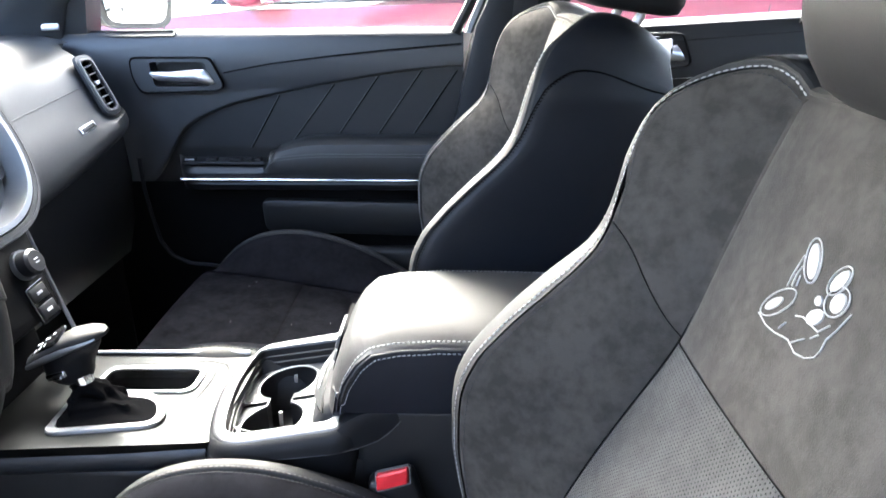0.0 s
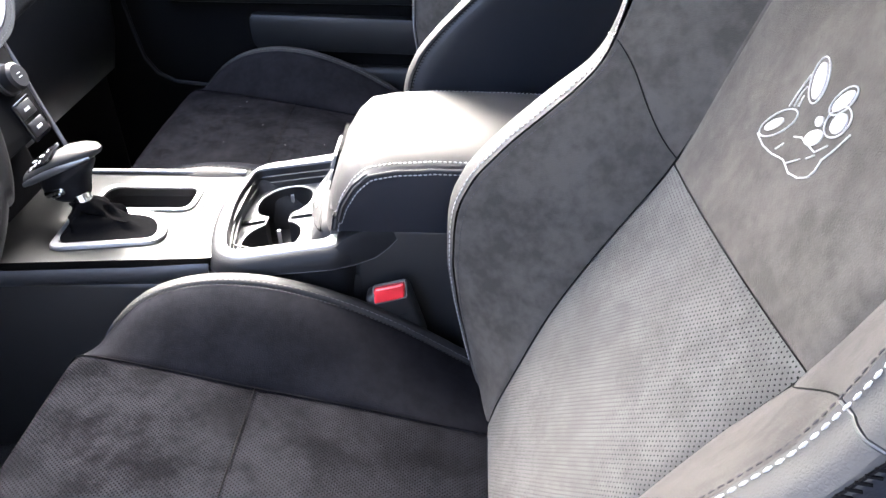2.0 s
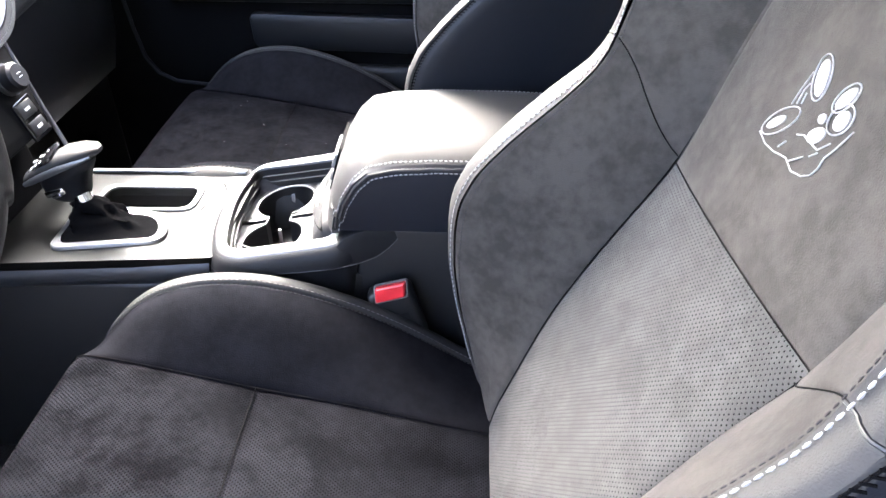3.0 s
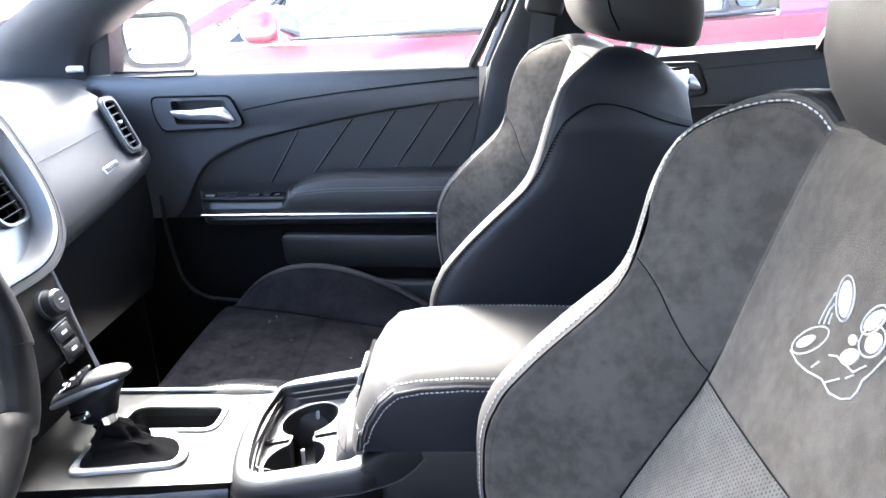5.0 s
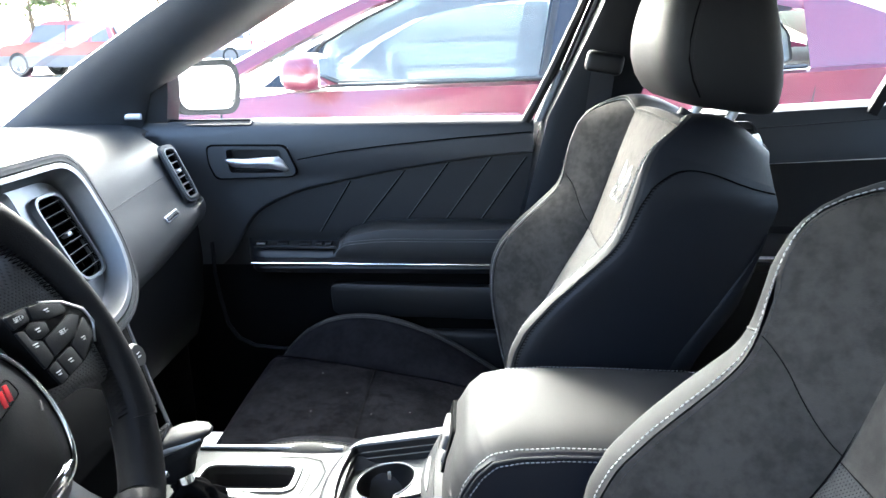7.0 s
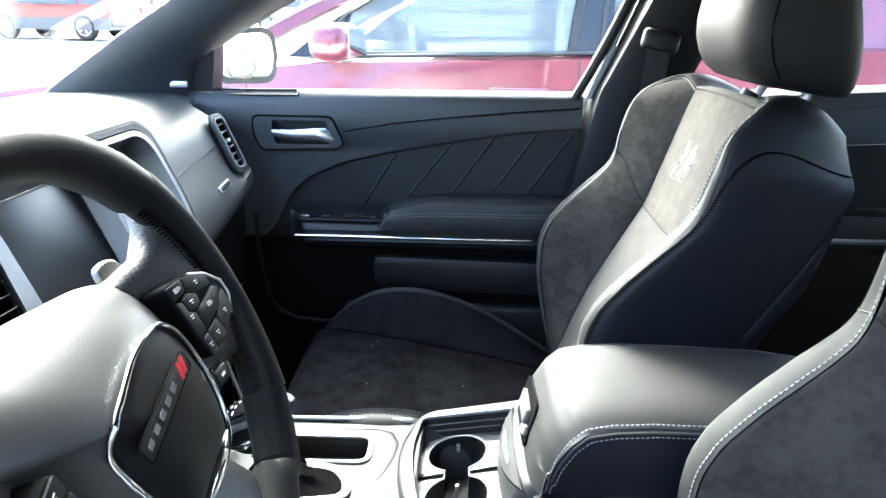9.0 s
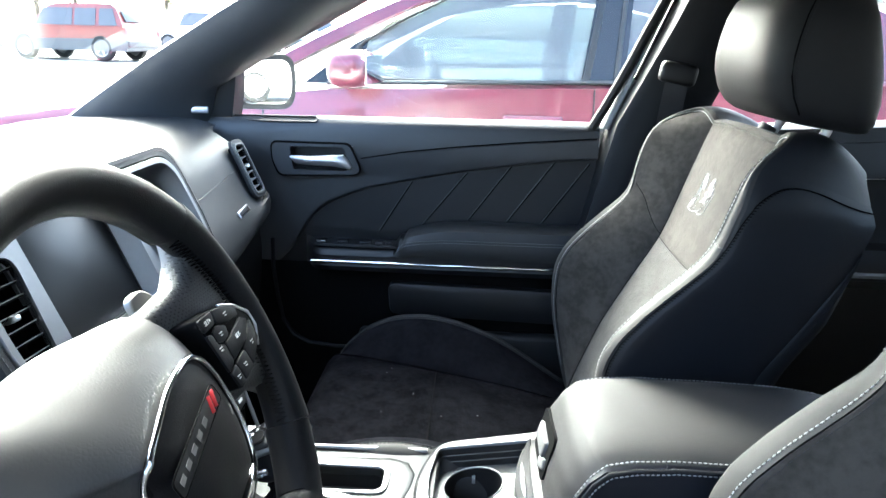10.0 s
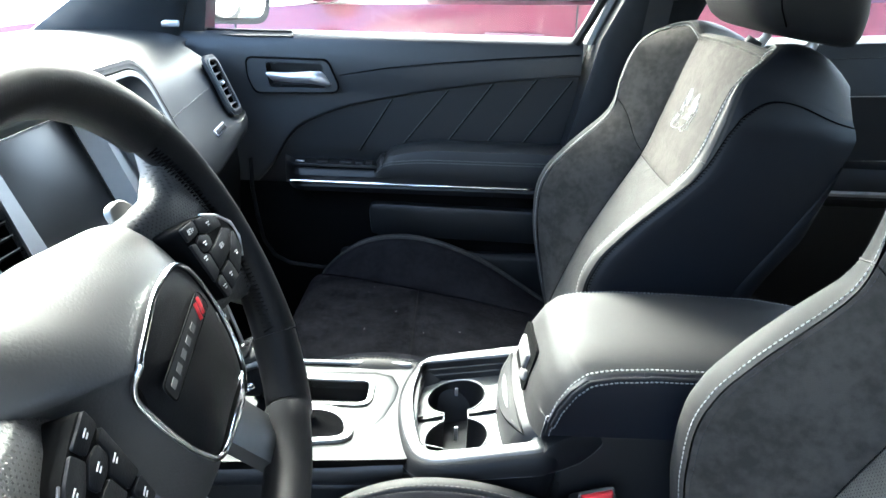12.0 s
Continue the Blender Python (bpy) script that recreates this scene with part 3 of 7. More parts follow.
def car_seat(at, cushion_shift, back_shift, label, deep=0.0, worn_side=False, head_shift=(0.0, 0.0), lean=(0.0, 0.0)):
    """A sports seat with deep side bolsters. at: the middle of its base. The two shifts set cushion and back apart; worn_side: the bolster by the open door is broad and pressed flat."""
    seat = thing("bucket_seat", at, label, "car seat", "front seats")
    yc = at[1]
    cx, cz = cushion_shift
    bx, bz = back_shift

    def on_back(x, w, z):
        return (x + bx, yc + w, z + bz)

    def on_base(x, w, z):
        return (x + cx, yc + w, z + cz)

    into = (1, 0, -0.25)

    def band(z, side):
        """Width of the band on one side; the worn one is narrow."""
        return brim(z, (0.0125 if side > 0 else -0.003) if worn_side else 0.0065)

    def edge_x(z, side):
        """Depth of the bolster's edge; lean moves the side by the window and the side by the console apart."""
        k = max(0.0, min(1.0, (1.06 - z) / 0.03))
        return EDGE(z) + k * (lean[0] * max(0.0, min(1.0, (z - 0.87) / 0.06)) if side > 0 else lean[1])

    ws = 0.143

    def inner(side, z):
        """Half width of the middle panel, on one side."""
        if not worn_side:
            return ws
        if side > 0:
            return float(np.interp(z, [0.55, 0.62, 0.70, 0.80, 0.88, 0.95, 1.02], [0.138, 0.142, 0.1465, 0.1445, 0.148, 0.150, 0.146]))
        return float(np.interp(z, [0.69, 0.78, 0.83, 0.89, 0.95, 1.02], [0.113, 0.117, 0.124, 0.131, 0.138, ws]))

    def middle(u, z):
        a, b = -inner(-1, z), inner(1, z)
        return on_back(PANEL(z) + deep - 0.016 * u * (1 - u), a + (b - a) * u, z)

    def cross_seam(u):
        return 0.815 + (0.015 * (1 - u) if worn_side else 0.0)

    backrest = part("backrest", patch(lambda u, v: middle(u, 0.42 + v * (cross_seam(u) - 0.42)), 14, 22, into, "lrt"), SUEDE_BACK, seat, "perforated grey suede centre of the backrest")
    part("upper_insert", patch(lambda u, v: middle(u, cross_seam(u) + v * (1.024 + 0.005 * (1 - (2 * u - 1) ** 2) - cross_seam(u))), 14, 14, into, "lrbt"), SUEDE, backrest, "plain charcoal suede upper panel")

    def front_at(w, z):
        """Depth of the front surface at a width and height."""
        a, side = abs(w), 1 if w > 0 else -1
        b = inner(side, z)
        if a <= b:
            return PANEL(z) + deep - 0.004 * (1 - (w / b) ** 2)
        u = min(1, (a - b) / max(0.01, WIDE(z) - band(z, side) - b))
        tall = 0.82 if side < 0 and worn_side else 1.0
        return PANEL(z) + deep + (edge_x(z, side) + 0.004 - PANEL(z) - deep) * tall * u * (1.10 - 0.10 * u)

    def bolster(u, z, side):
        b = inner(side, z)
        w = b + (WIDE(z) - band(z, side) - b) * u ** 0.9
        return on_back(front_at(side * w, z), side * w, z)

    def split(u):
        return 0.820 + 0.085 * u + 0.036 * u * (1 - u)

    part("seam", tube([Vector(middle(u, cross_seam(u))) + Vector((0.0014, 0, 0)) for u in np.linspace(0, 1, 25)], 0.0005, 6), THREAD_BLACK, backrest)

    # the outline of the front: up one side, over the shoulder, across the top and down again
    def half_line(side):
        rise = [(WIDE(z) - band(z, side), z) for z in np.linspace(0.38, 0.945, 44)]
        return rise + ARCH + [(ws * k, 1.024 + 0.005 * (1 - k * k)) for k in (0.90, 0.75, 0.5, 0.25)]

    half = half_line(1)
    outline = [(-w, z) for w, z in half_line(-1)] + [(0.0, 1.029)] + [(w, z) for w, z in reversed(half)]
    count = len(outline)
    out = []
    for i in range(count):
        (w0, z0), (w1, z1) = outline[max(0, i - 2)], outline[min(count - 1, i + 2)]
        n = Vector((-(z1 - z0), w1 - w0)).normalized()
        out.append(n)
    CUT = 44
    TURN = CUT + 4  # where the stitched line leaves the band for the rear
    profile = [(0.0, 0.0), (-0.0040, 0.0060), (-0.0062, 0.0130), (-0.0062, 0.0205), (-0.0010, 0.0278), (0.016, 0.0312)]

    def edge_at(i, u):
        """The leather band, across (u) at one place of the outline."""
        k = min(4, int(u * 5))
        t = u * 5 - k
        dx = profile[k][0] * (1 - t) + profile[k + 1][0] * t
        d = profile[k][1] * (1 - t) + profile[k + 1][1] * t
        w, z = outline[i]
        d *= band(z, 1 if w > 0 else -1) / 0.030
        d -= 0.0022 * math.exp(-((u - 0.83) / 0.022) ** 2)
        dx += (0.0075 if dx < 0 else 0.004) * min(1.0, u * 4) * max(0.0, min(1.0, (z - 0.84) / 0.08))
        d *= 1 - 0.68 * max(0.0, min(1.0, (z - 0.96) / 0.05))
        return Vector((front_at(w, z) + dx, w + out[i].x * d, z + out[i].y * d))

    def shell_at(i, u):
        """From the band's outer edge (u = 0) to the rear of the seat (u = 1)."""
        a = edge_at(i, 1.0)
        w, z = outline[i]
        rise = max(0.0, min(1.0, (z - 0.93) / 0.08))
        flat = max(0.0, min(1.0, (0.21 - abs(w)) / 0.12))
        zb = z - 0.016 * rise - 0.040 * rise * (1 - flat) - 0.008 * flat * rise
        wb = w * (0.925 - 0.10 * rise * (1 - flat))
        xb = BACK(min(zb, 0.985)) + 0.03 * (1 - min(1, abs(w) / 0.24) ** 4)
        b = Vector((xb, wb, zb))
        p = a.lerp(b, u)
        bulge = (0.008 - 0.006 * rise * flat + 0.010 * rise * (1 - flat)) * math.sin(u * math.pi) ** 0.85
        return Vector((p.x, p.y + out[i].x * bulge, p.z + out[i].y * bulge))

    def set_back(p):
        return Vector(on_back(*p))

    for side in (1, -1):
        lower = part("back_bolster", patch(lambda u, v: bolster(u, 0.40 + v * (split(u) - 0.40), side), 14, 30, into, "lrt", 0.0020), SUEDE, seat, "mottled charcoal suede side bolster")

        arch = resample([(w, z, 0) for w, z in reversed(ARCH)] , 0.004)

        def shoulder(u, v):
            q = u * (len(arch) - 1)
            k = min(len(arch) - 2, int(q))
            top = arch[k].lerp(arch[k + 1], q - k)
            z0 = split(u)
            w0 = inner(side, z0) + (WIDE(z0) - band(z0, side) - inner(side, z0)) * u ** 0.9
            w, z = w0 + (top.x - w0) * v, z0 + (top.y - z0) * v
            return on_back(front_at(side * w, z), side * w, z)

        part("shoulder_bolster", patch(shoulder, 18, 20, into, "lrbt", 0.0022), SUEDE, lower, "charcoal suede shoulder panel")
        part("seam", tube([Vector(bolster(u, split(u), side)) + Vector((0.0014, 0, -0.0005)) for u in np.linspace(0, 0.97, 20)], 0.0005, 6), THREAD_BLACK, lower)
        part("seam", tube([Vector(bolster(0.0, z, side)) + Vector((0.0016, 0, 0)) for z in np.linspace(0.42, 1.022, 40)], 0.0005, 6), THREAD_BLACK, lower)

        run = list(range(0, CUT + len(ARCH))) if side < 0 else list(range(count - 1, count - 1 - CUT - len(ARCH), -1))
        flank_run = run[:TURN]
        us = [0, 0.03, 0.10, 0.2, 0.3, 0.4, 0.5, 0.6, 0.7, 0.78, 0.815, 0.83, 0.84, 0.86, 0.88]
        strip = part("leather_edge", sheet([[set_back(edge_at(i, u)) for u in us] for i in run]), BAND_LIT, seat, "black leather edge band, colour lightened as lit, with pale stitching")
        low = [i for i in run if outline[i][1] > 0.5]
        part("stitching", stitches([set_back((front_at(outline[i][0] - out[i].x * 0.004, outline[i][1] - out[i].y * 0.004), outline[i][0] - out[i].x * 0.004, outline[i][1] - out[i].y * 0.004)) + Vector((-0.0003, 0, 0)) for i in low], 0.0050, 0.0006), THREAD_FAINT, strip)
        part("pale_stitching", stitches([set_back(edge_at(i, 0.13)) + Vector((-0.0008, 0, 0)) for i in low], 0.0060, 0.00085, 0.28), THREAD, strip)
        at_split = min(run[:CUT], key=lambda i: abs(outline[i][1] - 0.905))
        part("band_seam", tube([set_back(edge_at(at_split, t)) + Vector((-0.0002, 0, 0)) for t in np.linspace(0, 0.88, 11)], 0.0011, 6), TRIM_DARK, strip)

        turned_in = (0.88, 0.92, 0.96)
        wing = part("side_panel", sheet([[set_back(edge_at(i, u)) for u in turned_in] + [set_back(shell_at(i, u)) for u in np.linspace(0, 1, 13)] for i in flank_run]), FLANK_SHADED, seat, "smooth black leather side of the backrest, colour darkened and blued for shade")
        def on_flank(k, u):
            """A place on the side panel; k: a fractional step along the outline."""
            a = min(len(run) - 2, int(k))
            at_u = (lambda i: shell_at(i, u)) if u >= 0 else (lambda i: edge_at(i, 1 + u))
            return at_u(run[a]).lerp(at_u(run[a + 1]), k - a)

        bend = [(TURN - 9, -0.15), (TURN - 6, -0.11), (TURN - 4, -0.03), (TURN - 2.8, 0.06), (TURN - 2.0, 0.15), (TURN - 1.6, 0.28), (TURN - 1.6, 0.45), (TURN - 1.9, 0.6), (TURN - 2.3, 0.8), (TURN - 2.6, 1.0)]
        steps = np.linspace(0, len(bend) - 1, 40)
        ks, us_ = [curve_of(list(enumerate(q)), 0.9) for q in zip(*bend)]
        turn = [on_flank(ks(q), min(1.0, us_(q))) for q in steps]
        line = [edge_at(i, 0.85) for i in run[:TURN - 9] if 0.6 < outline[i][1]] + turn
        lift = Vector((-0.0004, side * 0.0010, 0.0004))
        nicks = []
        for p, q in zip(resample(line, 0.0046), resample(line, 0.0046)[1:]):
            across = Vector((1, side * 0.35, -0.25)).normalized()
            nicks += [set_back(p) + lift - across * 0.0012, set_back(p.lerp(q, 0.45)) + lift + across * 0.0038]
        part("whip_stitching", join(*[tube([a, b], 0.0008, 5) for a, b in zip(nicks[::2], nicks[1::2])]), THREAD_BLACK, wing, "black slanting stitches along the edge")
        part("seam", tube([set_back(p) + lift * 0.3 for p in line], 0.0008, 6), THREAD_BLACK, wing)
        hind = [i for i in run if 0.42 < outline[i][1] < 0.90]
        part("back_edge", sheet([[set_back(shell_at(i, 0.99) + Vector((x * min(1.0, (0.90 - outline[i][1]) / 0.12), -side * y, 0))) for x, y in ((0, -0.001), (0.004, -0.003), (0.020, -0.003), (0.034, 0.006), (0.036, 0.03))] for i in hind]), SKIRT, wing, "dark moulded rear edge of the backrest")

    top = list(range(TURN - 1, count - TURN + 1))
    plain_top = set(range(CUT + len(ARCH), count - CUT - len(ARCH)))
    cap = part("top_cap", sheet([[set_back(shell_at(i, 0) if i in plain_top else edge_at(i, u)) for u in (0.88, 0.92, 0.96)] + [set_back(shell_at(i, u)) for u in np.linspace(0, 1, 13)] for i in top]), FLANK_SHADED, seat, "black leather top of the backrest, colour darkened for shade", sharp=75)
    mid = list(range(CUT + len(ARCH) - 1, count - CUT - len(ARCH) + 1))
    part("top_edge", sheet([[set_back(edge_at(i, u)) for u in (0, 0.03, 0.1, 0.2, 0.3, 0.4, 0.6, 0.8, 1.0)] for i in mid]), SUEDE, cap, "charcoal suede turn-over at the top")
    part("stitching", stitches([set_back(edge_at(i, 0.3)) + Vector((0, 0, 0.001)) for i in mid], 0.0062, 0.0008), THREAD_MID, cap)

    rear = [[set_back(shell_at(i, 1.0)) for i in range(len(half))], [set_back(shell_at(count - 1 - i, 1.0)) for i in range(len(half))]]
    part("back_shell", sheet([[a.lerp(b, t) + Vector((0.03 * math.sin(t * math.pi), 0, 0)) for t in np.linspace(0, 1, 9)] for a, b in zip(*rear)]), LEATHER_SHADED, seat, "black leather rear of the backrest")

    # cushion
    def spine(v):
        """Along the cushion from its back (v = 0) over the nose (v = 1): x and drop."""
        if v < 0.82:
            return 0.10 - v / 0.82 * 0.585, 0.0
        a = (v - 0.82) / 0.18
        return -0.485 - 0.045 * math.sin(a * math.pi / 2), 0.15 * a ** 2.2

    def seat_mid(u, v):
        x, drop = spine(v)
        w = (2 * u - 1) * INSERT(x)
        return on_base(x, w, MIDDLE(x) - drop + 0.004 * (1 - (2 * u - 1) ** 2))

    tee = 0.82 * (0.10 + 0.283) / 0.585
    cushion = part("seat_cushion", patch(lambda u, v: seat_mid(u, tee + v * (1 - tee)), 12, 24, (0, 0, -1), "lrb"), SUEDE_SEAT_SHADED, seat, "perforated suede front of the seat cushion, colour darkened for shade")
    part("rear_insert", patch(lambda u, v: seat_mid(u, v * tee), 12, 14, (0, 0, -1), "lrt"), SUEDE_SEAT_SHADED, cushion)

    part("seam", tube([Vector(seat_mid(u, tee)) + Vector((0, 0, 0.0002)) for u in np.linspace(0, 1, 20)], 0.0008, 6), THREAD_BLACK, cushion)

    def worn(side, x):
        """The passenger seat's inner roll sits a little lower."""
        return 0.011 * max(0.0, min(1.0, (CREST(x) - 0.53) / 0.04)) if side < 0 and yc > CY else 0.0

    def side_roll(u, v, side):
        x, drop = spine(v)
        w0, w1 = INSERT(x), 0.232
        z0, z1 = MIDDLE(x), CREST(x) - worn(side, x)
        f = math.sin(u * math.pi / 2)
        return on_base(x, side * (w0 + (w1 - w0) * u), z0 + (z1 - z0) * f - drop)

    for side in (1, -1):
        roll = part("seat_bolster", patch(lambda u, v: side_roll(u, v, side), 12, 36, (0, 0, -1), "lr"), SUEDE_SHADED, seat, "charcoal suede cushion bolster, colour darkened for shade")

        part("seam", tube([Vector(side_roll(0, v, side)) + Vector((0, 0, 0.0002)) for v in np.linspace(0.05, 1, 40)], 0.0008, 6), THREAD_BLACK, roll)

        def rim(u, v):
            x, drop = spine(v)
            z = CREST(x) - drop - worn(side, x)
            d = [(0.0, 0.0), (0.006, 0.0035), (0.016, 0.003), (0.027, -0.006), (0.036, -0.02), (0.042, -0.05), (0.044, -0.11), (0.040, -0.2)]
            k = min(6, int(u * 7))
            t = u * 7 - k
            return on_base(x, side * (0.232 + d[k][0] * (1 - t) + d[k + 1][0] * t), z + d[k][1] * (1 - t) + d[k + 1][1] * t)

        lip = part("leather_edge", patch(rim, 14, 40, (0, 0, -1), "l", 0.003), LIP, seat, "black leather edge of the seat cushion")
        part("stitching", join(stitches([Vector(rim(0.07, v)) + Vector((0, 0, 0.0012)) for v in np.linspace(0.1, 0.95, 50)], 0.0062, 0.0007)), THREAD_DARK, lip)
        part("stitching", join(stitches([Vector(side_roll(0.95, v, side)) + Vector((0, 0, 0.0014)) for v in np.linspace(0.1, 0.95, 50)], 0.0052, 0.0006)), THREAD_FAINT, lip)
    part("seat_base", box((0.52, 0.44, 0.22), (at[0] - 0.19 + cx, yc, 0.31), bevel=0.03, seg=3), TRIM_DARK, seat)

    # headrest
    post = []
    for w in (0.08, -0.08):
        post.append(part("headrest_post", tube([on_back(0.270, w, 1.01), on_back(0.288, w, 1.04), on_back(0.30, w, 1.08)], 0.0074, 12, up=(0, 1, 0)), ALLOY, seat, "bright chrome headrest post"))
        part("collar", tube([on_back(0.262, w, 1.018), on_back(0.270, w, 1.032)], 0.014, 14, up=(0, 1, 0)), TRIM_DARK, post[-1])
    rows = []
    levels = [(1.060, 0.225, 0.330, 0.110), (1.063, 0.206, 0.343, 0.122), (1.073, 0.189, 0.350, 0.130), (1.094, 0.176, 0.352, 0.135), (1.120, 0.168, 0.348, 0.137), (1.146, 0.167, 0.342, 0.138),
              (1.174, 0.171, 0.335, 0.137), (1.202, 0.178, 0.327, 0.134), (1.225, 0.188, 0.318, 0.128), (1.243, 0.204, 0.306, 0.115), (1.251, 0.226, 0.292, 0.095)]

    def on_head(x, w, z):
        return on_back(x + head_shift[0], w, z + head_shift[1])

    def sag(x, z):
        """The headrest's underside drops towards its rear."""
        return z - 0.024 * max(0.0, (x - 0.19) / 0.15) * max(0.0, (1.12 - z) / 0.07)

    for z, a, b, half in levels:
        row = []
        for t in np.linspace(0, 2 * math.pi, 49)[:-1]:
            c, s = math.cos(t), math.sin(t)
            n = 2 / 4.6
            x = (a + b) / 2 - (b - a) / 2 * math.copysign(abs(c) ** n, c)
            w = half * math.copysign(abs(s) ** n, s)
            groove = 0.003 * math.exp(-((x - (a + 0.036)) / 0.004) ** 2)
            row.append(on_back(x, w * (1 - groove / half), sag(x, z)))
        rows.append(row)
    rows = [[Vector(p) + Vector((head_shift[0], 0, head_shift[1])) for p in row] for row in rows]
    headrest = part("headrest", sheet(rows, wrap=True, caps=True), HEAD_HIDE, seat, "black leather headrest with a side seam", sharp=60)
    for side in (1, -1):
        part("seam", tube([on_head(a + 0.036, side * (half * 0.995 - 0.0012), sag(a + 0.036, z)) for z, a, b, half in levels[2:10]], 0.0011, 6), THREAD_BLACK, headrest)
        part("stitching", stitches([on_head(a + 0.041, side * (half * 0.997 + 0.0006), sag(a + 0.041, z)) for z, a, b, half in levels[2:10]], 0.006, 0.0006), THREAD_FAINT, headrest)
    return seat



def embroidery(seat, yc, shift, aside=0.0, deep=0.0):
    """A white sewn emblem of plain ovals, an outline and dashes on the upper panel. r: to the sitter's left hand, u: up."""
    def on(r, u, lift):
        z = 0.922 + u
        w = aside + r
        return (PANEL(z) + deep - 0.004 * (1 - (w / 0.143) ** 2) - lift + shift[0], yc + w, z + shift[1])

    def oval(r0, u0, a, b, tilt, hollow=False):
        t = radians(tilt)
        loop = [(a * math.cos(q), b * math.sin(q)) for q in np.linspace(0, 2 * math.pi, 29)[:-1]]
        loop = [(r0 + x * math.cos(t) - y * math.sin(t), u0 + x * math.sin(t) + y * math.cos(t)) for x, y in loop]
        if hollow:
            return tube([on(x, y, 0.0006) for x, y in loop], 0.0006, 6, closed=True)
        rows = [[on(r0 + (x - r0) * k, u0 + (y - u0) * k, h) for x, y in loop] for k, h in ((1.0, 0.0), (0.97, 0.0010), (0.6, 0.0012), (0.05, 0.0012))]
        return sheet(rows, wrap=True, caps=True)

    def thread(points):
        return tube([on(x, y, 0.0006) for x, y in points], 0.0006, 6)

    emblem = part("emblem", oval(0.0232, 0.020, 0.0122, 0.0058, 48), EMBROIDERY, seat, "white embroidered emblem of plain ovals and lines")
    for args in ((-0.0102, 0.0208, 0.0085, 0.0048, 120), (-0.0190, 0.0105, 0.0066, 0.0060, 150), (-0.0065, -0.0050, 0.0082, 0.0050, 150), (0.0400, -0.0180, 0.0100, 0.0036, 139), (-0.0020, 0.0040, 0.0040, 0.0030, 0)):
        part("oval", oval(*args), EMBROIDERY, emblem)
    for args in ((0.0236, 0.0203, 0.0150, 0.0084, 48), (-0.0100, 0.0210, 0.0108, 0.0070, 120), (0.0365, -0.0155, 0.0196, 0.0078, 139), (-0.0175, 0.0107, 0.0108, 0.0090, 150)):
        part("thread_ring", oval(*args, hollow=True), EMBROIDERY, emblem)
    for line in ([(0.0516, -0.0305), (0.0370, -0.0325), (0.0228, -0.0312), (0.0140, -0.0290), (0.0062, -0.0274), (-0.0060, -0.0300), (-0.0172, -0.0274), (-0.0250, -0.0225), (-0.0271, -0.0170), (-0.0262, -0.0100), (-0.0300, -0.0020), (-0.0342, 0.0109)],
                 [(0.0359, -0.0033), (0.0362, 0.0067), (0.0350, 0.0193)], [(0.0310, -0.0010), (0.0325, 0.0080), (0.0310, 0.0130)], [(0.0265, 0.0010), (0.0280, 0.0080)],
                 [(0.0213, -0.0271), (0.0168, -0.0206)], [(0.0018, -0.0271), (-0.0081, -0.0189)], [(-0.0130, -0.0160), (-0.0180, -0.0110)], [(0.0110, -0.0130), (0.0040, -0.0100), (-0.0160, -0.0100), (-0.0230, -0.0020)]):
        part("thread_line", thread(line), EMBROIDERY, emblem)


SEAT_P, SEAT_D = 1.19, 0.442
passenger_seat = car_seat((0.0, SEAT_P, 0.2), (0, 0), (0, 0), "charcoal suede and black leather passenger seat with deep bolsters", -0.018, lean=(-0.010, 0.015))
embroidery(passenger_seat, SEAT_P, (0, 0), 0.008, -0.018)
driver_seat = car_seat((0.08, SEAT_D, 0.2), (0.10, -0.005), (0.082, -0.012), "charcoal suede and black leather driver seat beside the open door", 0.0, True, (0.008, -0.033))
embroidery(driver_seat, SEAT_D, (0.082, -0.012), -0.002)

# lint on the passenger cushion
rnd = random.Random(8)
specks = []
for _ in range(6):
    x, w = rnd.uniform(-0.42, -0.2), rnd.uniform(-0.06, 0.12)
    specks.append(box((0.0013, 0.0010, 0.0005), (x, SEAT_P + w, MIDDLE(x) + 0.0045), (0, 0, rnd.uniform(0, 90)), 0))
tagged(part("lint", join(*specks), EMBROIDERY), "white specks of lint on the passenger seat", "lint", kind="stuff")
# ---- centre console ----
console = thing("center_console", (-0.2, CY, 0.2), "black and silver centre console between the front seats", "console")
KY0, KY1 = 0.735, 0.940  # near and far side of the console


part("body", box((0.64, KY1 - KY0 - 0.004, 0.335), (-0.585, CY + 0.017, 0.375), bevel=0.012, seg=3), TRIM_DARK, console, "black moulded console body")
part("rear_body", box((0.50, KY1 - KY0 - 0.006, 0.42), (0.16, CY + 0.017, 0.425), bevel=0.012, seg=3), TRIM_DARK, console)
part("cup_box", box((0.24, KY1 - KY0 - 0.002, 0.27), (-0.18, CY + 0.017, 0.335), bevel=0.008, seg=3), TRIM_DARK, console)
for y in (KY0 + 0.002, KY1 - 0.002):
    part("cheek", box((0.24, 0.012, 0.36), (-0.18, y, 0.38), bevel=0.004), TRIM_DARK, console)

# front plate with two openings
FLAT = axes_at((0, 0, 0.566), (1, 0, 0), (0, 1, 0))


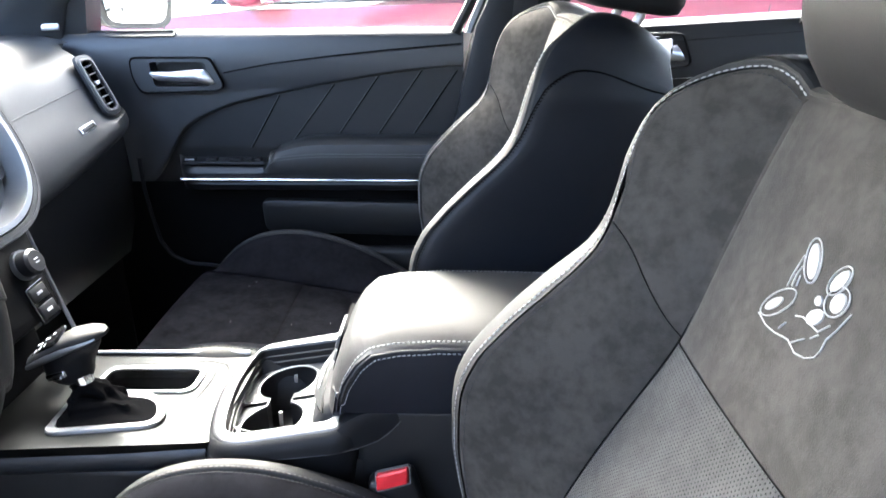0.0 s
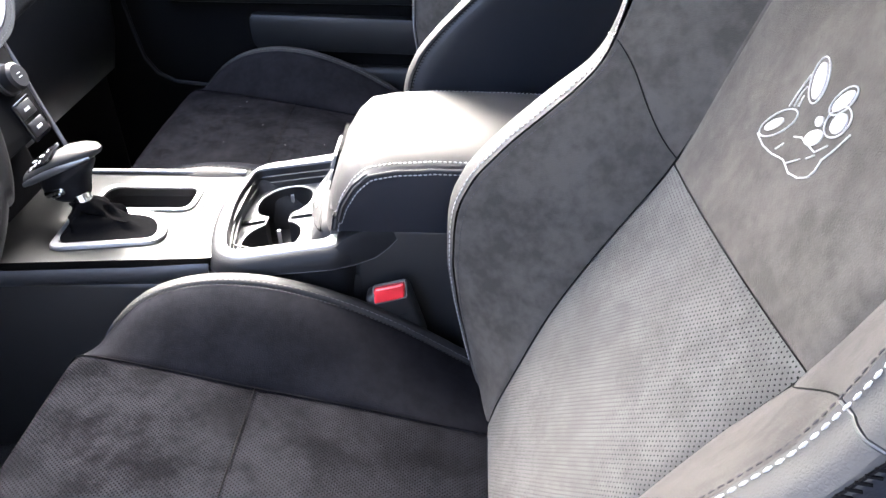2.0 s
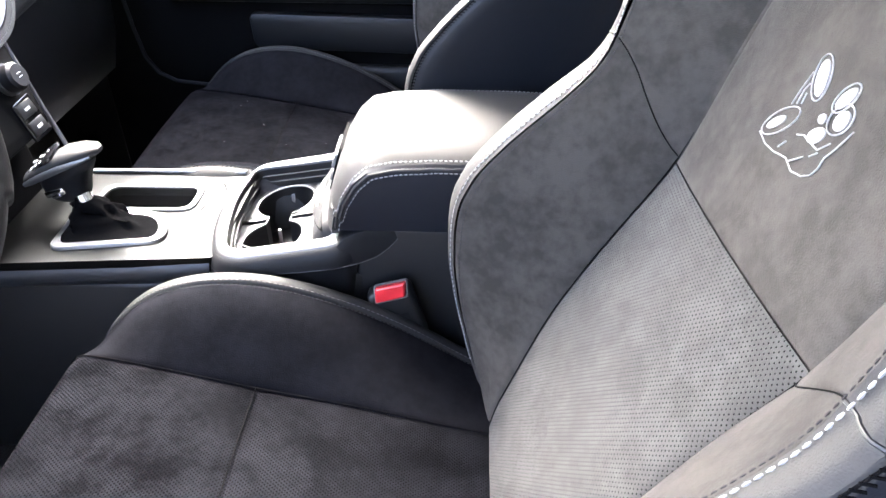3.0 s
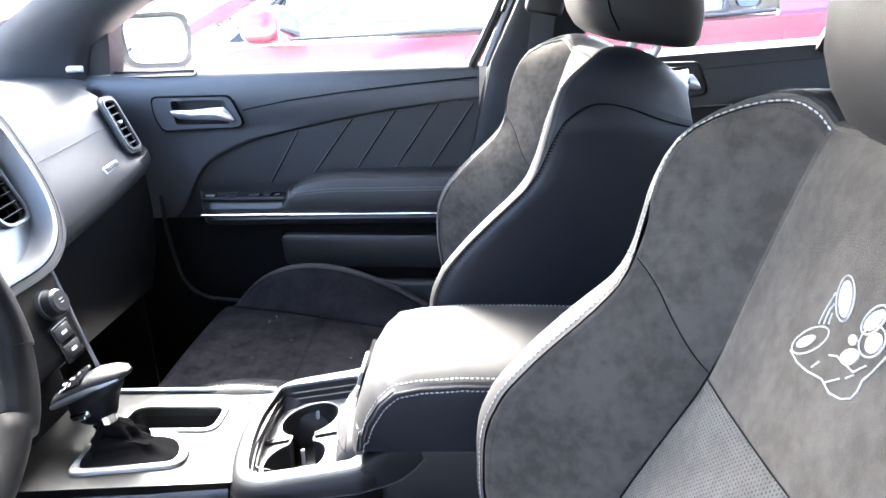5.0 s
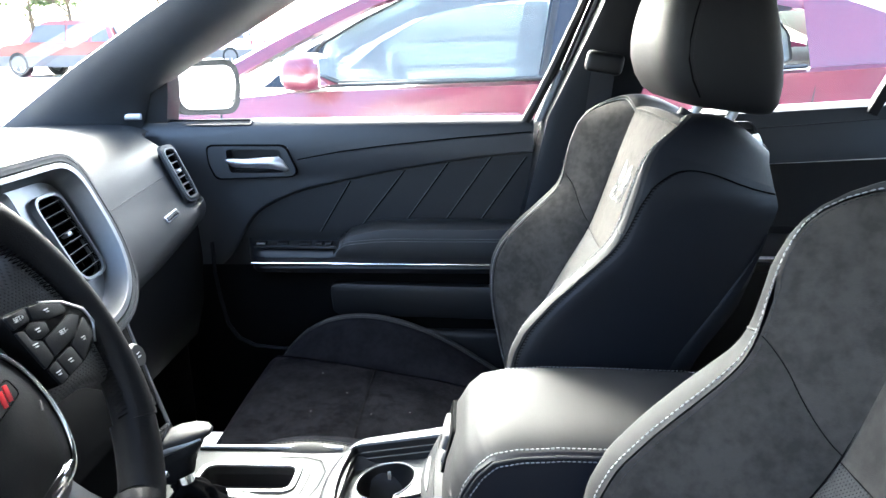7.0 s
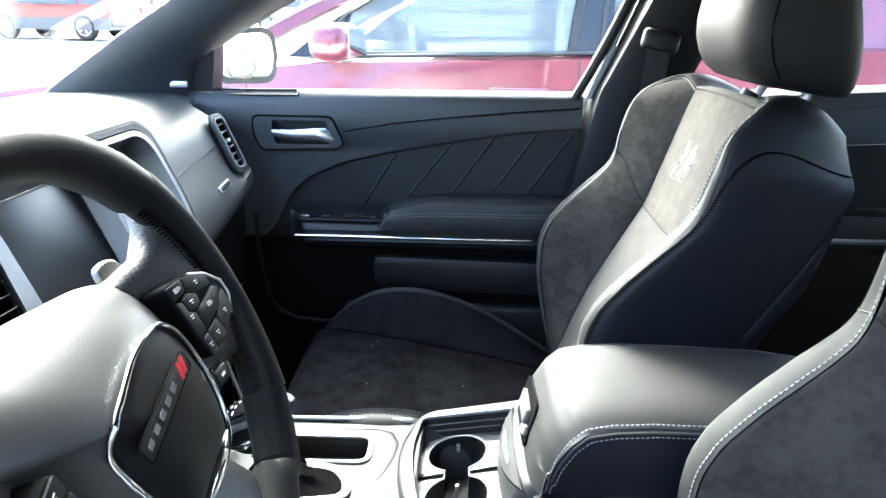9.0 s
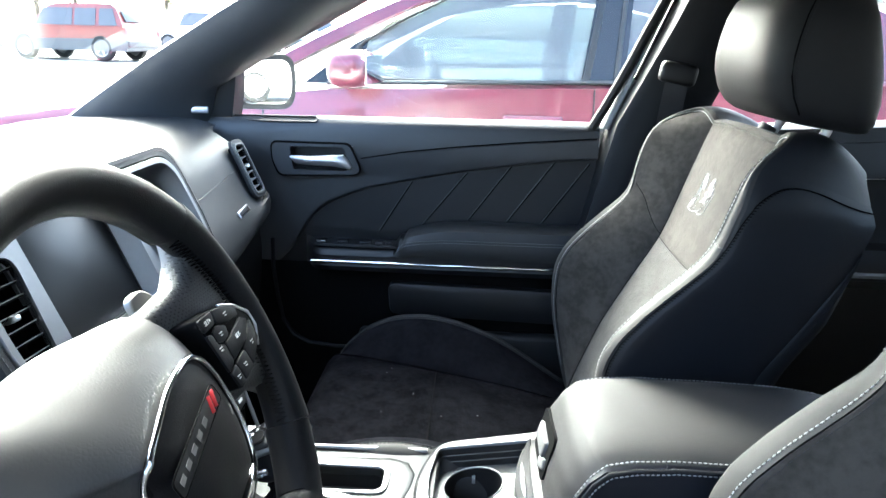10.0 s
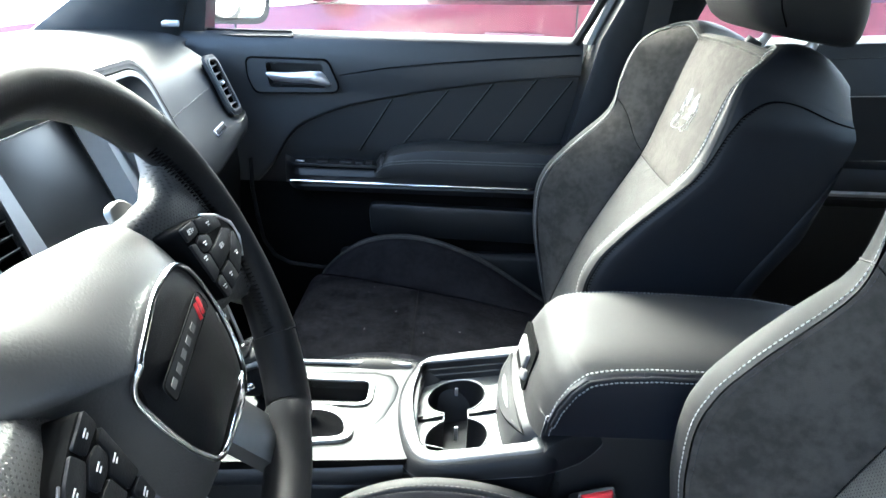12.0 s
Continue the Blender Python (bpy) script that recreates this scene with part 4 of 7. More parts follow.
def holed(outer, holes, depth, m, bevel=0.002):
    """A plate with holes cut through it."""
    bm = bmesh.new()
    edges = []
    for loop in [outer] + holes:
        vs = [bm.verts.new((x, y, depth)) for x, y in loop]
        edges += [bm.edges.new((a, b)) for a, b in zip(vs, vs[1:] + vs[:1])]
    bmesh.ops.triangle_fill(bm, use_beauty=True, edges=edges)
    for loop in [outer] + holes:
        rows = [[(x, y, depth) for x, y in loop], [(x, y, 0) for x, y in loop]]
        bm = join(bm, sheet(rows, wrap=True))
    bmesh.ops.remove_doubles(bm, verts=bm.verts, dist=1e-6)
    return moved(bm, m)


plate_out = rounded([(-0.555, 0.712), (-0.262, 0.736), (-0.258, 0.942), (-0.555, 0.936)], 0.012)
boot_hole = rounded([(-0.466, 0.753), (-0.349, 0.770), (-0.353, 0.800), (-0.374, 0.822), (-0.467, 0.818)], [0.012, 0.014, 0.02, 0.02, 0.014])
boot_ring = rounded([(-0.476, 0.741), (-0.338, 0.763), (-0.338, 0.796), (-0.366, 0.836), (-0.479, 0.832)], [0.018, 0.02, 0.03, 0.03, 0.02])
tray_hole = rounded([(-0.458, 0.842), (-0.330, 0.845), (-0.330, 0.899), (-0.456, 0.897)], 0.016)
part("front_plate", holed(plate_out, [boot_hole, tray_hole], 0.012, FLAT), PLATE, console, "satin silver plate round the shifter", sharp=30)
part("plate_edge", tube([(-0.555, 0.7275, 0.5535), (-0.40, 0.738, 0.5540), (-0.272, 0.7455, 0.5540)], 0.0158, 16, flat=1.3), TRIM, console)
part("plate_lip", tube([(-0.50, 0.941, 0.580), (-0.40, 0.9435, 0.580), (-0.275, 0.945, 0.580)], 0.0042, 10), SILVER, console, "slim silver lip along the plate")
part("plate_ridge", tube([(-0.462, 0.915, 0.5775), (-0.40, 0.9165, 0.5775), (-0.325, 0.917, 0.5775), (-0.307, 0.910, 0.5775), (-0.299, 0.888, 0.5775), (-0.301, 0.86, 0.5775), (-0.309, 0.82, 0.5775), (-0.322, 0.783, 0.5775)], [0.002, 0.006, 0.009, 0.011, 0.012, 0.011, 0.008, 0.002], 16, flat=0.14), PLATE, console)
part("boot_ring", ring(boot_ring, boot_hole, 0.017, FLAT), SILVER, console, "raised silver ring round the shifter boot")
part("tray_ring", ring(rounded([(-0.465, 0.837), (-0.322, 0.839), (-0.321, 0.907), (-0.464, 0.905)], 0.020), tray_hole, 0.015, FLAT), SILVER, console)
part("tray", join(sheet([[(x, y, z) for x, y in tray_hole] for z in (0.577, 0.545)], wrap=True), plate(tray_hole, 0.004, axes_at((0, 0, 0.541), (1, 0, 0), (0, 1, 0)), 0)), TRIM_DARK, console, "small black tray")
part("tray_mat", plate([(x * 0.985 - 0.006, 0.871 + (y - 0.871) * 0.92) for x, y in tray_hole], 0.002, axes_at((0, 0, 0.5455), (1, 0, 0), (0, 1, 0)), 0.0005), MAT, console, "ribbed grey rubber mat")

# cup holder unit: everything lies on one plane that rises towards the armrest
RISE = Matrix(((1, 0, 0, 0), (0, 1, 0, 0), (0.2, 0, 1, 0.639), (0, 0, 0, 1)))


def spread(loop, d):
    """A closed loop of 2D points, moved outwards by d."""
    k = len(loop)
    area = sum(loop[i - 1][0] * loop[i][1] - loop[i][0] * loop[i - 1][1] for i in range(k))
    out = []
    for i in range(k):
        way = Vector(loop[(i + 1) % k]) - Vector(loop[i - 1])
        n = Vector((way.y, -way.x)).normalized() * (1 if area > 0 else -1)
        out.append((loop[i][0] + n.x * d, loop[i][1] + n.y * d))
    return out


cup_out = rounded([(-0.254, 0.716), (-0.088, 0.712), (-0.088, 0.957), (-0.258, 0.961), (-0.288, 0.872), (-0.279, 0.79)], [0.040, 0.030, 0.008, 0.024, 0.06, 0.05], 8)
cup_in = rounded([(-0.246, 0.737), (-0.116, 0.733), (-0.122, 0.934), (-0.257, 0.944), (-0.268, 0.870), (-0.259, 0.79)], [0.024, 0.010, 0.006, 0.012, 0.05, 0.05], 8)
frame_rows = [[(x, y, z) for x, y in loop] for loop, z in ((spread(cup_in, -0.0005), -0.012), (cup_in, -0.004), (spread(cup_in, 0.0016), -0.0008), (spread(cup_in, 0.004), 0.0), (spread(cup_out, -0.006), 0.0), (spread(cup_out, -0.002), -0.0008), (cup_out, -0.003))]
part("cup_frame", moved(sheet(frame_rows, wrap=True), RISE), FRAME_METAL, console, "satin silver frame round the cup holders")


def seam_z(x):
    return float(np.interp(x, [-0.29, -0.265, -0.21, -0.138, -0.075], [0.563, 0.567, 0.575, 0.586, 0.594]))


skirt = []
for d, dz in ((0.0, -0.003), (0.003, -0.0045), (0.0065, -0.0085), (0.0095, -0.015), (0.0105, -0.021)):
    skirt.append([(x, y, 0.2 * x + 0.639 + dz) for x, y in spread(cup_out, d)])
skirt.append([(x, y, min(seam_z(x), z - 0.001)) for (x, y, z) in [(x, y, 0.2 * x + 0.618) for x, y in spread(cup_out, 0.0112)]])
skirt.append([(x, y, seam_z(x) - 0.003) for x, y in spread(cup_out, 0.006)])
skirt.append([(x, y, 0.52) for x, y in spread(cup_out, -0.004)])
part("cup_skirt", sheet(skirt, wrap=True), SKIRT, console, "grained charcoal skirt of the cup holder unit")
part("skirt_seam", tube([(x, y, seam_z(x) - 0.001) for x, y in spread(cup_out, 0.0098) if y < 0.80 and x < -0.10], 0.0009, 6), TRIM, console)
wing = []
for x in np.linspace(-0.135, -0.022, 16):
    y = float(np.interp(x, [-0.135, -0.10, -0.06, -0.022], [0.7045, 0.709, 0.722, 0.736]))
    top = float(np.interp(x, [-0.135, -0.112, -0.098, -0.08, -0.022], [0.604, 0.610, 0.626, 0.634, 0.636]))
    low = float(np.interp(x, [-0.135, -0.085, -0.06, -0.042, -0.030, -0.022], [0.586, 0.588, 0.594, 0.606, 0.620, 0.635]))
    wing.append([(x, y + 0.03, top + 0.001), (x, y + 0.012, top), (x, y + 0.004, top - 0.003), (x, y, max(low, top - 0.012)), (x, y - 0.001, low + 0.001), (x, y + 0.003, low - 0.002), (x, y + 0.02, low - 0.004)])
part("side_wing", sheet(wing), SKIRT, console, "charcoal cheek below the armrest")
part("wing_seam", tube([Vector(r[4]) + Vector((0, 0.0004, -0.0005)) for r in wing[3:]], 0.0008, 6), TRIM, console)

CUPS = (0.797, 0.890)
CUP_X, CUP_R = -0.207, 0.041
MID = sum(CUPS) / 2
hole = []
for cy, start in ((CUPS[0], 90), (CUPS[1], 270)):
    hole += [(CUP_X + CUP_R * math.cos(t), cy + CUP_R * math.sin(t)) for t in np.radians(np.linspace(start + 24, start + 336, 27))]
DECK = RISE @ pose(0, 0, -0.032)
part("cup_deck", holed(spread(cup_in, -0.003), [hole], 0.003, DECK @ pose(0, 0, -0.003)), SILVER_SHADED, console, "silver deck with two cup wells, colour darkened for the dark reflection", sharp=30)
for k, (z0, z1) in enumerate(((-0.004, -0.013), (-0.014, -0.022), (-0.023, -0.032))):
    part("cup_wall", moved(sheet([[(x, y, z) for x, y in spread(cup_in, -d)] for d, z in ((0.0005 + 0.0022 * k, z0), (0.0012 + 0.0022 * k, z1), (0.003 + 0.0022 * k, z1 - 0.001))], wrap=True), RISE), TRIM_DARK, console)
well = part("cup_well", moved(sheet([[(CUP_X + (x - CUP_X) * k, MID + (y - MID) * k, z) for x, y in hole] for k, z in ((1, -0.0005), (0.975, -0.03), (0.95, -0.062), (0.02, -0.063))], wrap=True), DECK), TRIM_DARK, console, "deep black cup wells joined by a neck")
part("cup_rim", moved(tube([(x, y, 0.0005) for x, y in hole], 0.0014, 8, closed=True), DECK), SILVER, well)
for cy in CUPS:
    part("clip", moved(box((0.005, 0.004, 0.022), (CUP_X + 0.001, cy + 0.0375, -0.022), bevel=0.001), DECK), ALLOY, well)
for x0, x1 in ((-0.262, CUP_X - 0.017), (CUP_X + 0.017, -0.140)):
    part("divider", moved(box((x1 - x0, 0.007, 0.006), ((x0 + x1) / 2, MID + 0.001, 0.0015), bevel=0.0015), DECK), GLOSS_BLACK, console)
# slanted face in front of the armrest with a lens-shaped coin lid
rows = []
for x, z in [(-0.142, 0.566), (-0.140, 0.590), (-0.136, 0.602), (-0.130, 0.612), (-0.122, 0.622), (-0.113, 0.631), (-0.104, 0.637), (-0.09, 0.638)]:
    rows.append([(x - 0.012 * (1 - t * t) * (z < 0.63) + 0.030 * max(0.0, abs(t) - 0.90) / 0.10, 0.836 + 0.104 * t, z - 0.008 * max(0.0, abs(t) - 0.90) / 0.10) for t in np.linspace(-1, 1, 29)])
part("coin_face", sheet(rows), COIN_SHADED, console, "silver slanted face below the armrest, colour darkened for the dark reflection", sharp=60)


def on_face(t, u):
    """A place on the slanted face: t along it, u up it."""
    x, z = float(np.interp(u, [0, 1], [-0.141, -0.117])), float(np.interp(u, [0, 1], [0.600, 0.628]))
    return Vector((x - 0.012 * (1 - t * t) * (1 - 0.5 * u) - 0.0015, 0.836 + 0.104 * t, z + 0.0015))


lens = [(t, 0.62 - 0.56 * (1 - t * t / 0.81)) for t in np.linspace(-0.9, 0.9, 17)] + [(t, 0.62 + 0.10 * (1 - t * t / 0.81)) for t in np.linspace(0.9, -0.9, 17)[1:-1]]
lid_rows = [[on_face(t, u) + Vector((0.004, 0, -0.003)) for t, u in lens], [on_face(t, u) for t, u in lens]] + [[on_face(t, u).lerp(on_face(t * 0.6, 0.4), k) + Vector((-0.0012, 0, 0.0012)) for t, u in lens] for k in (0.06, 0.5, 0.98)]
lid_part = part("coin_lid", sheet(lid_rows, wrap=True), COIN_SHADED, console, "lens-shaped grey coin lid")
part("lid_gap", tube([on_face(t, u) + Vector((0.001, 0, -0.0008)) for t, u in spread(lens, 0.02)], 0.0008, 6, closed=True), THREAD_BLACK, lid_part)
part("coin_lid_pull", tube([on_face(t, 0.42) + Vector((-0.002, 0, 0.002)) for t in np.linspace(-0.36, 0.36, 11)], [0.001, 0.0022, 0.003, 0.0034, 0.0036, 0.0036, 0.0036, 0.0034, 0.003, 0.0022, 0.001], 10), PALE_TRIM, lid_part)

# ---- armrest ----
armrest = thing("armrest", (0.07, 0.83, 0.63), "padded black leather armrest lid on the centre console", "armrest")
AY0, AY1 = 0.722, 0.938


def arm_profile(s):
    """Front edge of the lid, from its lower front corner up and back along the top: x, z."""
    pts = [(-0.123, 0.628), (-0.1180, 0.657), (-0.1085, 0.686), (-0.094, 0.710), (-0.078, 0.725), (-0.05, 0.731), (0.0, 0.734), (0.10, 0.733), (0.20, 0.730), (0.255, 0.723), (0.27, 0.70), (0.272, 0.64)]
    k = min(len(pts) - 2, int(s * (len(pts) - 1)))
    t = s * (len(pts) - 1) - k
    return pts[k][0] * (1 - t) + pts[k + 1][0] * t, pts[k][1] * (1 - t) + pts[k + 1][1] * t


rows = []
for s in np.linspace(0, 1, 45):
    x, z = arm_profile(s)
    row = []
    for u in np.linspace(-1, 1, 25):
        roll = abs(u) ** 5
        row.append((x + 0.012 * roll * (x < 0), (AY0 + AY1) / 2 + u * (AY1 - AY0) / 2, z - (0.012 if u < 0 else 0.022) * roll * (z > 0.66)))
    rows.append(row)
part("lid", sheet(rows), LID, armrest, "smooth black leather lid")
for y, side, drop in ((AY0, -1, 0.012), (AY1, 1, 0.022)):
    out = [arm_profile(s) for s in np.linspace(0, 1, 45)]
    rows = []
    for k in (1.0, 0.97, 0.5, 0.0):
        rows.append([(x + 0.012 * (x < 0), y + side * (0.004 if 0 < k < 1 else 0), 0.632 + (z - drop * (z > 0.66) - 0.632) * k) for x, z in out])
    cheek = part("side_panel", sheet(rows), LEATHER_SHADED, armrest, "black leather side of the armrest, colour darkened and blued for shade")
    path = [(x + 0.012 * (x < 0) , y + side * 0.0045, z - drop * (z > 0.66)) for x, z in out[2:40]]
    part("piping", tube([Vector(p) + Vector((0.004, 0, -0.004)) for p in path], 0.0022, 8), LEATHER, cheek)
    part("stitching", join(stitches([Vector(p) + Vector((0.007, side * 0.001, -0.0085)) for p in path], 0.0055), stitches([Vector(p) + Vector((0.001, -side * 0.003, 0.0052)) for p in path], 0.0055)), THREAD, cheek)
notch = rounded([(-0.036, -0.024), (0.062, -0.024), (0.066, 0.030), (-0.030, 0.034)], 0.012, 5)
notch_at = axes_at((-0.1180, 0.838, 0.658), (0, 1, 0), (0.27, 0, 1)) @ pose(0, 0, -0.0015)
part("latch_recess", plate(notch, 0.0045, notch_at, 0), DEEP, armrest, "dark notch round the latch")
latch = part("latch", box((0.010, 0.058, 0.022), (-0.1185, 0.857, 0.664), (0, 16, 0), 0.003, 3), GREY_CLAD, armrest, "grey latch of the armrest lid")
part("latch_foot", box((0.009, 0.030, 0.014), (-0.1215, 0.826, 0.648), (-24, 16, 0), 0.003, 3), GREY_CLAD, latch)

# ---- gear shifter ----
shifter = thing("gear_shifter", (-0.41, 0.79, 0.58), "leather and silver gear lever with a pistol grip", "gear lever")
rows = []
rnd = random.Random(3)
base_loop = [Vector((x, y, 0.583)) for x, y in boot_hole]
neck = Vector((-0.452, 0.818, 0.610))
for k, t in enumerate(np.linspace(0, 1, 9)):
    row = []
    for i, p in enumerate(base_loop):
        a = 2 * math.pi * i / len(base_loop)
        goal = neck + Vector((0.014 * math.cos(a - 2.2), 0.014 * math.sin(a - 2.2), 0))
        q = p.lerp(goal, t ** 0.75)
        fold = 0.008 * math.sin(t * math.pi) * math.sin(a * 6 + 7 * t) + 0.005 * math.sin(t * 17)
        way = (q - Vector((neck.x, neck.y, q.z)))
        q += way.normalized() * fold if way.length > 1e-3 else Vector()
        q.z = 0.583 + (neck.z - 0.583) * t ** 1.5 + 0.004 * math.sin(t * 12 + 2 * a) * math.sin(t * math.pi)
        row.append(q)
    rows.append(row)
part("boot", sheet(rows, wrap=True), BOOT, shifter, "folded black leather shifter boot", sharp=80)
SY = 0.826
part("collar", tube([(-0.452, 0.818, 0.604), (-0.456, 0.820, 0.616)], 0.0115, 20, up=(0, 1, 0)), CHROME, shifter, "narrow chrome collar above the boot")


def pillow(outline, centre, y, half, n=11, power=2.6):
    """A rounded body whose side view is the outline (x, z) and whose half width is half."""
    rows = []
    for t in np.linspace(-1, 1, n):
        k = max(0.04, (1 - abs(t) ** power) ** (1 / power))
        rows.append([(centre[0] + (x - centre[0]) * k, y + half * t, centre[1] + (z - centre[1]) * k) for x, z in outline])
    return sheet(rows, wrap=True, caps=True)


grip_line = rounded([(-0.482, 0.600), (-0.447, 0.606), (-0.440, 0.640), (-0.424, 0.668), (-0.466, 0.672), (-0.506, 0.640), (-0.503, 0.612)], 0.014, 6)
grip = part("grip", pillow(grip_line, (-0.468, 0.638), SY, 0.021), SKIRT, shifter, "charcoal pistol grip")
rows = []
for x, z, hw, up_, down in [(-0.521, 0.636, 0.011, 0.004, 0.005), (-0.517, 0.638, 0.020, 0.009, 0.009), (-0.503, 0.646, 0.0245, 0.012, 0.012), (-0.484, 0.655, 0.0245, 0.013, 0.014), (-0.462, 0.665, 0.0245, 0.014, 0.014), (-0.440, 0.672, 0.022, 0.012, 0.011), (-0.424, 0.677, 0.016, 0.007, 0.007), (-0.416, 0.678, 0.007, 0.003, 0.003)]:
    rows.append([(x, SY + hw * math.copysign(abs(math.cos(a)) ** 0.75, math.cos(a)), z + (up_ if math.sin(a) > 0 else down) * math.copysign(abs(math.sin(a)) ** 0.85, math.sin(a))) for a in np.linspace(0, 2 * math.pi, 29)[:-1]])
head = part("head", sheet(rows, wrap=True, caps=True), LID, shifter, "black leather shifter head", sharp=60)
rows_rim = [[Vector(r[0]) for r in rows], [Vector(r[14]) for r in rows]]
part("silver_rim", join(*[tube([p + Vector((0, 0, -0.003)) for p in line[1:7]], [0.0024, 0.0036, 0.0040, 0.0036, 0.0028, 0.0016], 10, flat=1.2) for line in rows_rim], tube([(-0.514, SY - 0.017, 0.637), (-0.521, SY - 0.008, 0.634), (-0.523, SY, 0.634), (-0.521, SY + 0.008, 0.634), (-0.514, SY + 0.017, 0.637)], 0.003, 10)), SILVER, head, "satin silver rim round the gear display")
inlay_at = axes_at((-0.4945, SY - 0.004, 0.6610), (0.82, 0, 0.57), (0, 1, 0)) @ pose(0, 0, -0.0012, 12, 0, 0)
inlay = part("gear_display", plate(rounded([(-0.020, -0.014), (0.026, -0.0185), (0.030, 0.0185), (-0.020, 0.014)], 0.008), 0.004, inlay_at, 0.001), GLOSS_BLACK, head, "gloss black gear display")
part("print", join(*[moved(box((0.0034, 0.0034, 0.0006), (-0.015 + 0.0072 * i, 0.0085 - 0.0045 * (i % 2), 0.0041), bevel=0), inlay_at) for i in range(5)], *[moved(box((0.0024, 0.006, 0.0006), (-0.013 + 0.0085 * i, -0.007, 0.0041), bevel=0), inlay_at) for i in range(3)]), MARK, inlay)
part("release_button", join(box((0.028, 0.006, 0.010), (-0.481, SY - 0.0195, 0.624), (0, -16, 0), 0.0028, 3), box((0.012, 0.005, 0.005), (-0.478, SY - 0.0215, 0.621), (0, -16, 0), 0.002, 3)), CHROME, shifter, "chrome release button")

# ---- belt buckle ----
buckle = thing("seat_belt_buckle", (-0.03, 0.703, 0.42), "black seat belt buckle with a red release button", "belt buckle")
part("stalk", tube([(-0.012, 0.703, 0.42), (-0.022, 0.703, 0.50), (-0.030, 0.701, 0.53)], 0.016, 10, flat=0.7, up=(0, 1, 0)), TRIM_DARK, buckle)
part("housing", box((0.056, 0.026, 0.085), (-0.034, 0.706, 0.520), (0, -16, 0), 0.007, 3), TRIM_DARK, buckle)
BUCK = axes_at((-0.042, 0.694, 0.563), (0.94, 0, 0.30), (-0.30, 0.25, 0.94))
part("release_button", plate(rounded([(-0.021, -0.009), (0.017, -0.009), (0.022, 0.009), (-0.016, 0.010)], 0.003), 0.012, BUCK @ pose(0, 0, -0.006), 0.003, 3), RED_BUTTON, buckle, "glossy red release button", smooth=False)
part("button_rim", ring(rounded([(-0.0235, -0.0125), (0.0195, -0.0125), (0.0245, 0.0105), (-0.0185, 0.0115)], 0.004), rounded([(-0.0215, -0.0095), (0.0175, -0.0095), (0.0225, 0.0095), (-0.0165, 0.0105)], 0.003), 0.005, BUCK @ pose(0, 0, -0.0055)), GREY_CLAD, buckle, "worn grey rim round the button")
# ---- dashboard ----
dash = thing("dashboard", (-0.75, CY, 0.55), "soft grey dashboard with silver centre bezel and air vents", "dashboard")


def bulge(y, a, b, soft):
    return 1 / (1 + math.exp(-(y - a) / soft)) * 1 / (1 + math.exp((y - b) / soft))


def low_edge(y):
    return float(np.interp(y, [0.9, 1.06, 1.25, 1.40, 1.50], [0.747, 0.750, 0.774, 0.802, 0.824]))


def dash_row(y):
    away = 0.085 * max(0.0, (y - 1.425) / 0.08) ** 2
    hood = 0.03 * bulge(y, 0.22, 0.58, 0.03)
    z1 = low_edge(y)
    pts = [(-1.18, 0.965), (-1.05, 0.985), (-0.95, 0.99), (-0.86, 0.988 + hood), (-0.80, 0.982 + hood), (-0.765, 0.972 + hood), (-0.738, 0.962 + hood * 0.7), (-0.712, 0.945 + hood * 0.4), (-0.695, 0.918), (-0.682, 0.89), (-0.668, 0.862),
           (-0.650, 0.835), (-0.638, z1 + 0.032), (-0.6335, z1 + 0.016), (-0.636, z1 + 0.003), (-0.646, z1 - 0.008), (-0.662, z1 - 0.014), (-0.70, z1 - 0.016)]
    sunk = 0.10 * bulge(y, 0.625, 0.995, 0.003)
    return [(x - away * (z < 0.965) - sunk * (z < 0.955), y, z) for x, z in pts]


part("upper_pad", sheet([dash_row(y) for y in sorted(list(np.linspace(0.12, 1.505, 70)) + [0.61, 0.617, 0.622, 0.628, 0.633, 0.64, 0.98, 0.987, 0.992, 0.998, 1.003, 1.01])]), DASH, dash, "grained soft grey dashboard pad", sharp=50)
part("pad_crease", tube([(np.interp(z, [0.862, 0.89, 0.918], [-0.668, -0.682, -0.695]) + 0.0012, y, z) for y, z in zip(np.linspace(1.06, 1.385, 12), np.linspace(0.880, 0.902, 12))], 0.0011, 6), TRIM_DARK, dash)
part("glovebox", sheet([[(-0.70, y, low_edge(y) + 0.002), (-0.685, y, low_edge(y) - 0.012), (-0.680, y, 0.70), (-0.688, y, 0.60), (-0.71, y, 0.52), (-0.78, y, 0.47), (-0.9, y, 0.45)] for y in np.linspace(1.02, 1.50, 16)]), TRIM_DARK, dash, "black glovebox door")
pocket = part("glovebox_handle", plate(rounded([(1.045, 0.706), (1.115, 0.728), (1.118, 0.750), (1.045, 0.742)], 0.008), 0.004, axes_at((-0.679, 0, 0), (0, 1, 0), (0, 0, 1)), 0.001), THREAD_BLACK, dash, "recessed black glovebox handle")
part("handle_edge", tube([(-0.672, 1.040, 0.704), (-0.672, 1.08, 0.716), (-0.673, 1.118, 0.729)], 0.0022, 8), GREY_CLAD, pocket)
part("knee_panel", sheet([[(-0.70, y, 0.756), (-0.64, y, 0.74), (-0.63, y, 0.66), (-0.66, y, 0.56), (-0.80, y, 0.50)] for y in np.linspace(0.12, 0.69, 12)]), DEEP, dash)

# passenger air vent
VENT = axes_at((-0.6765, 1.412, 0.8985), (0.10, 1, -0.02), (-0.43, 0, 0.90))


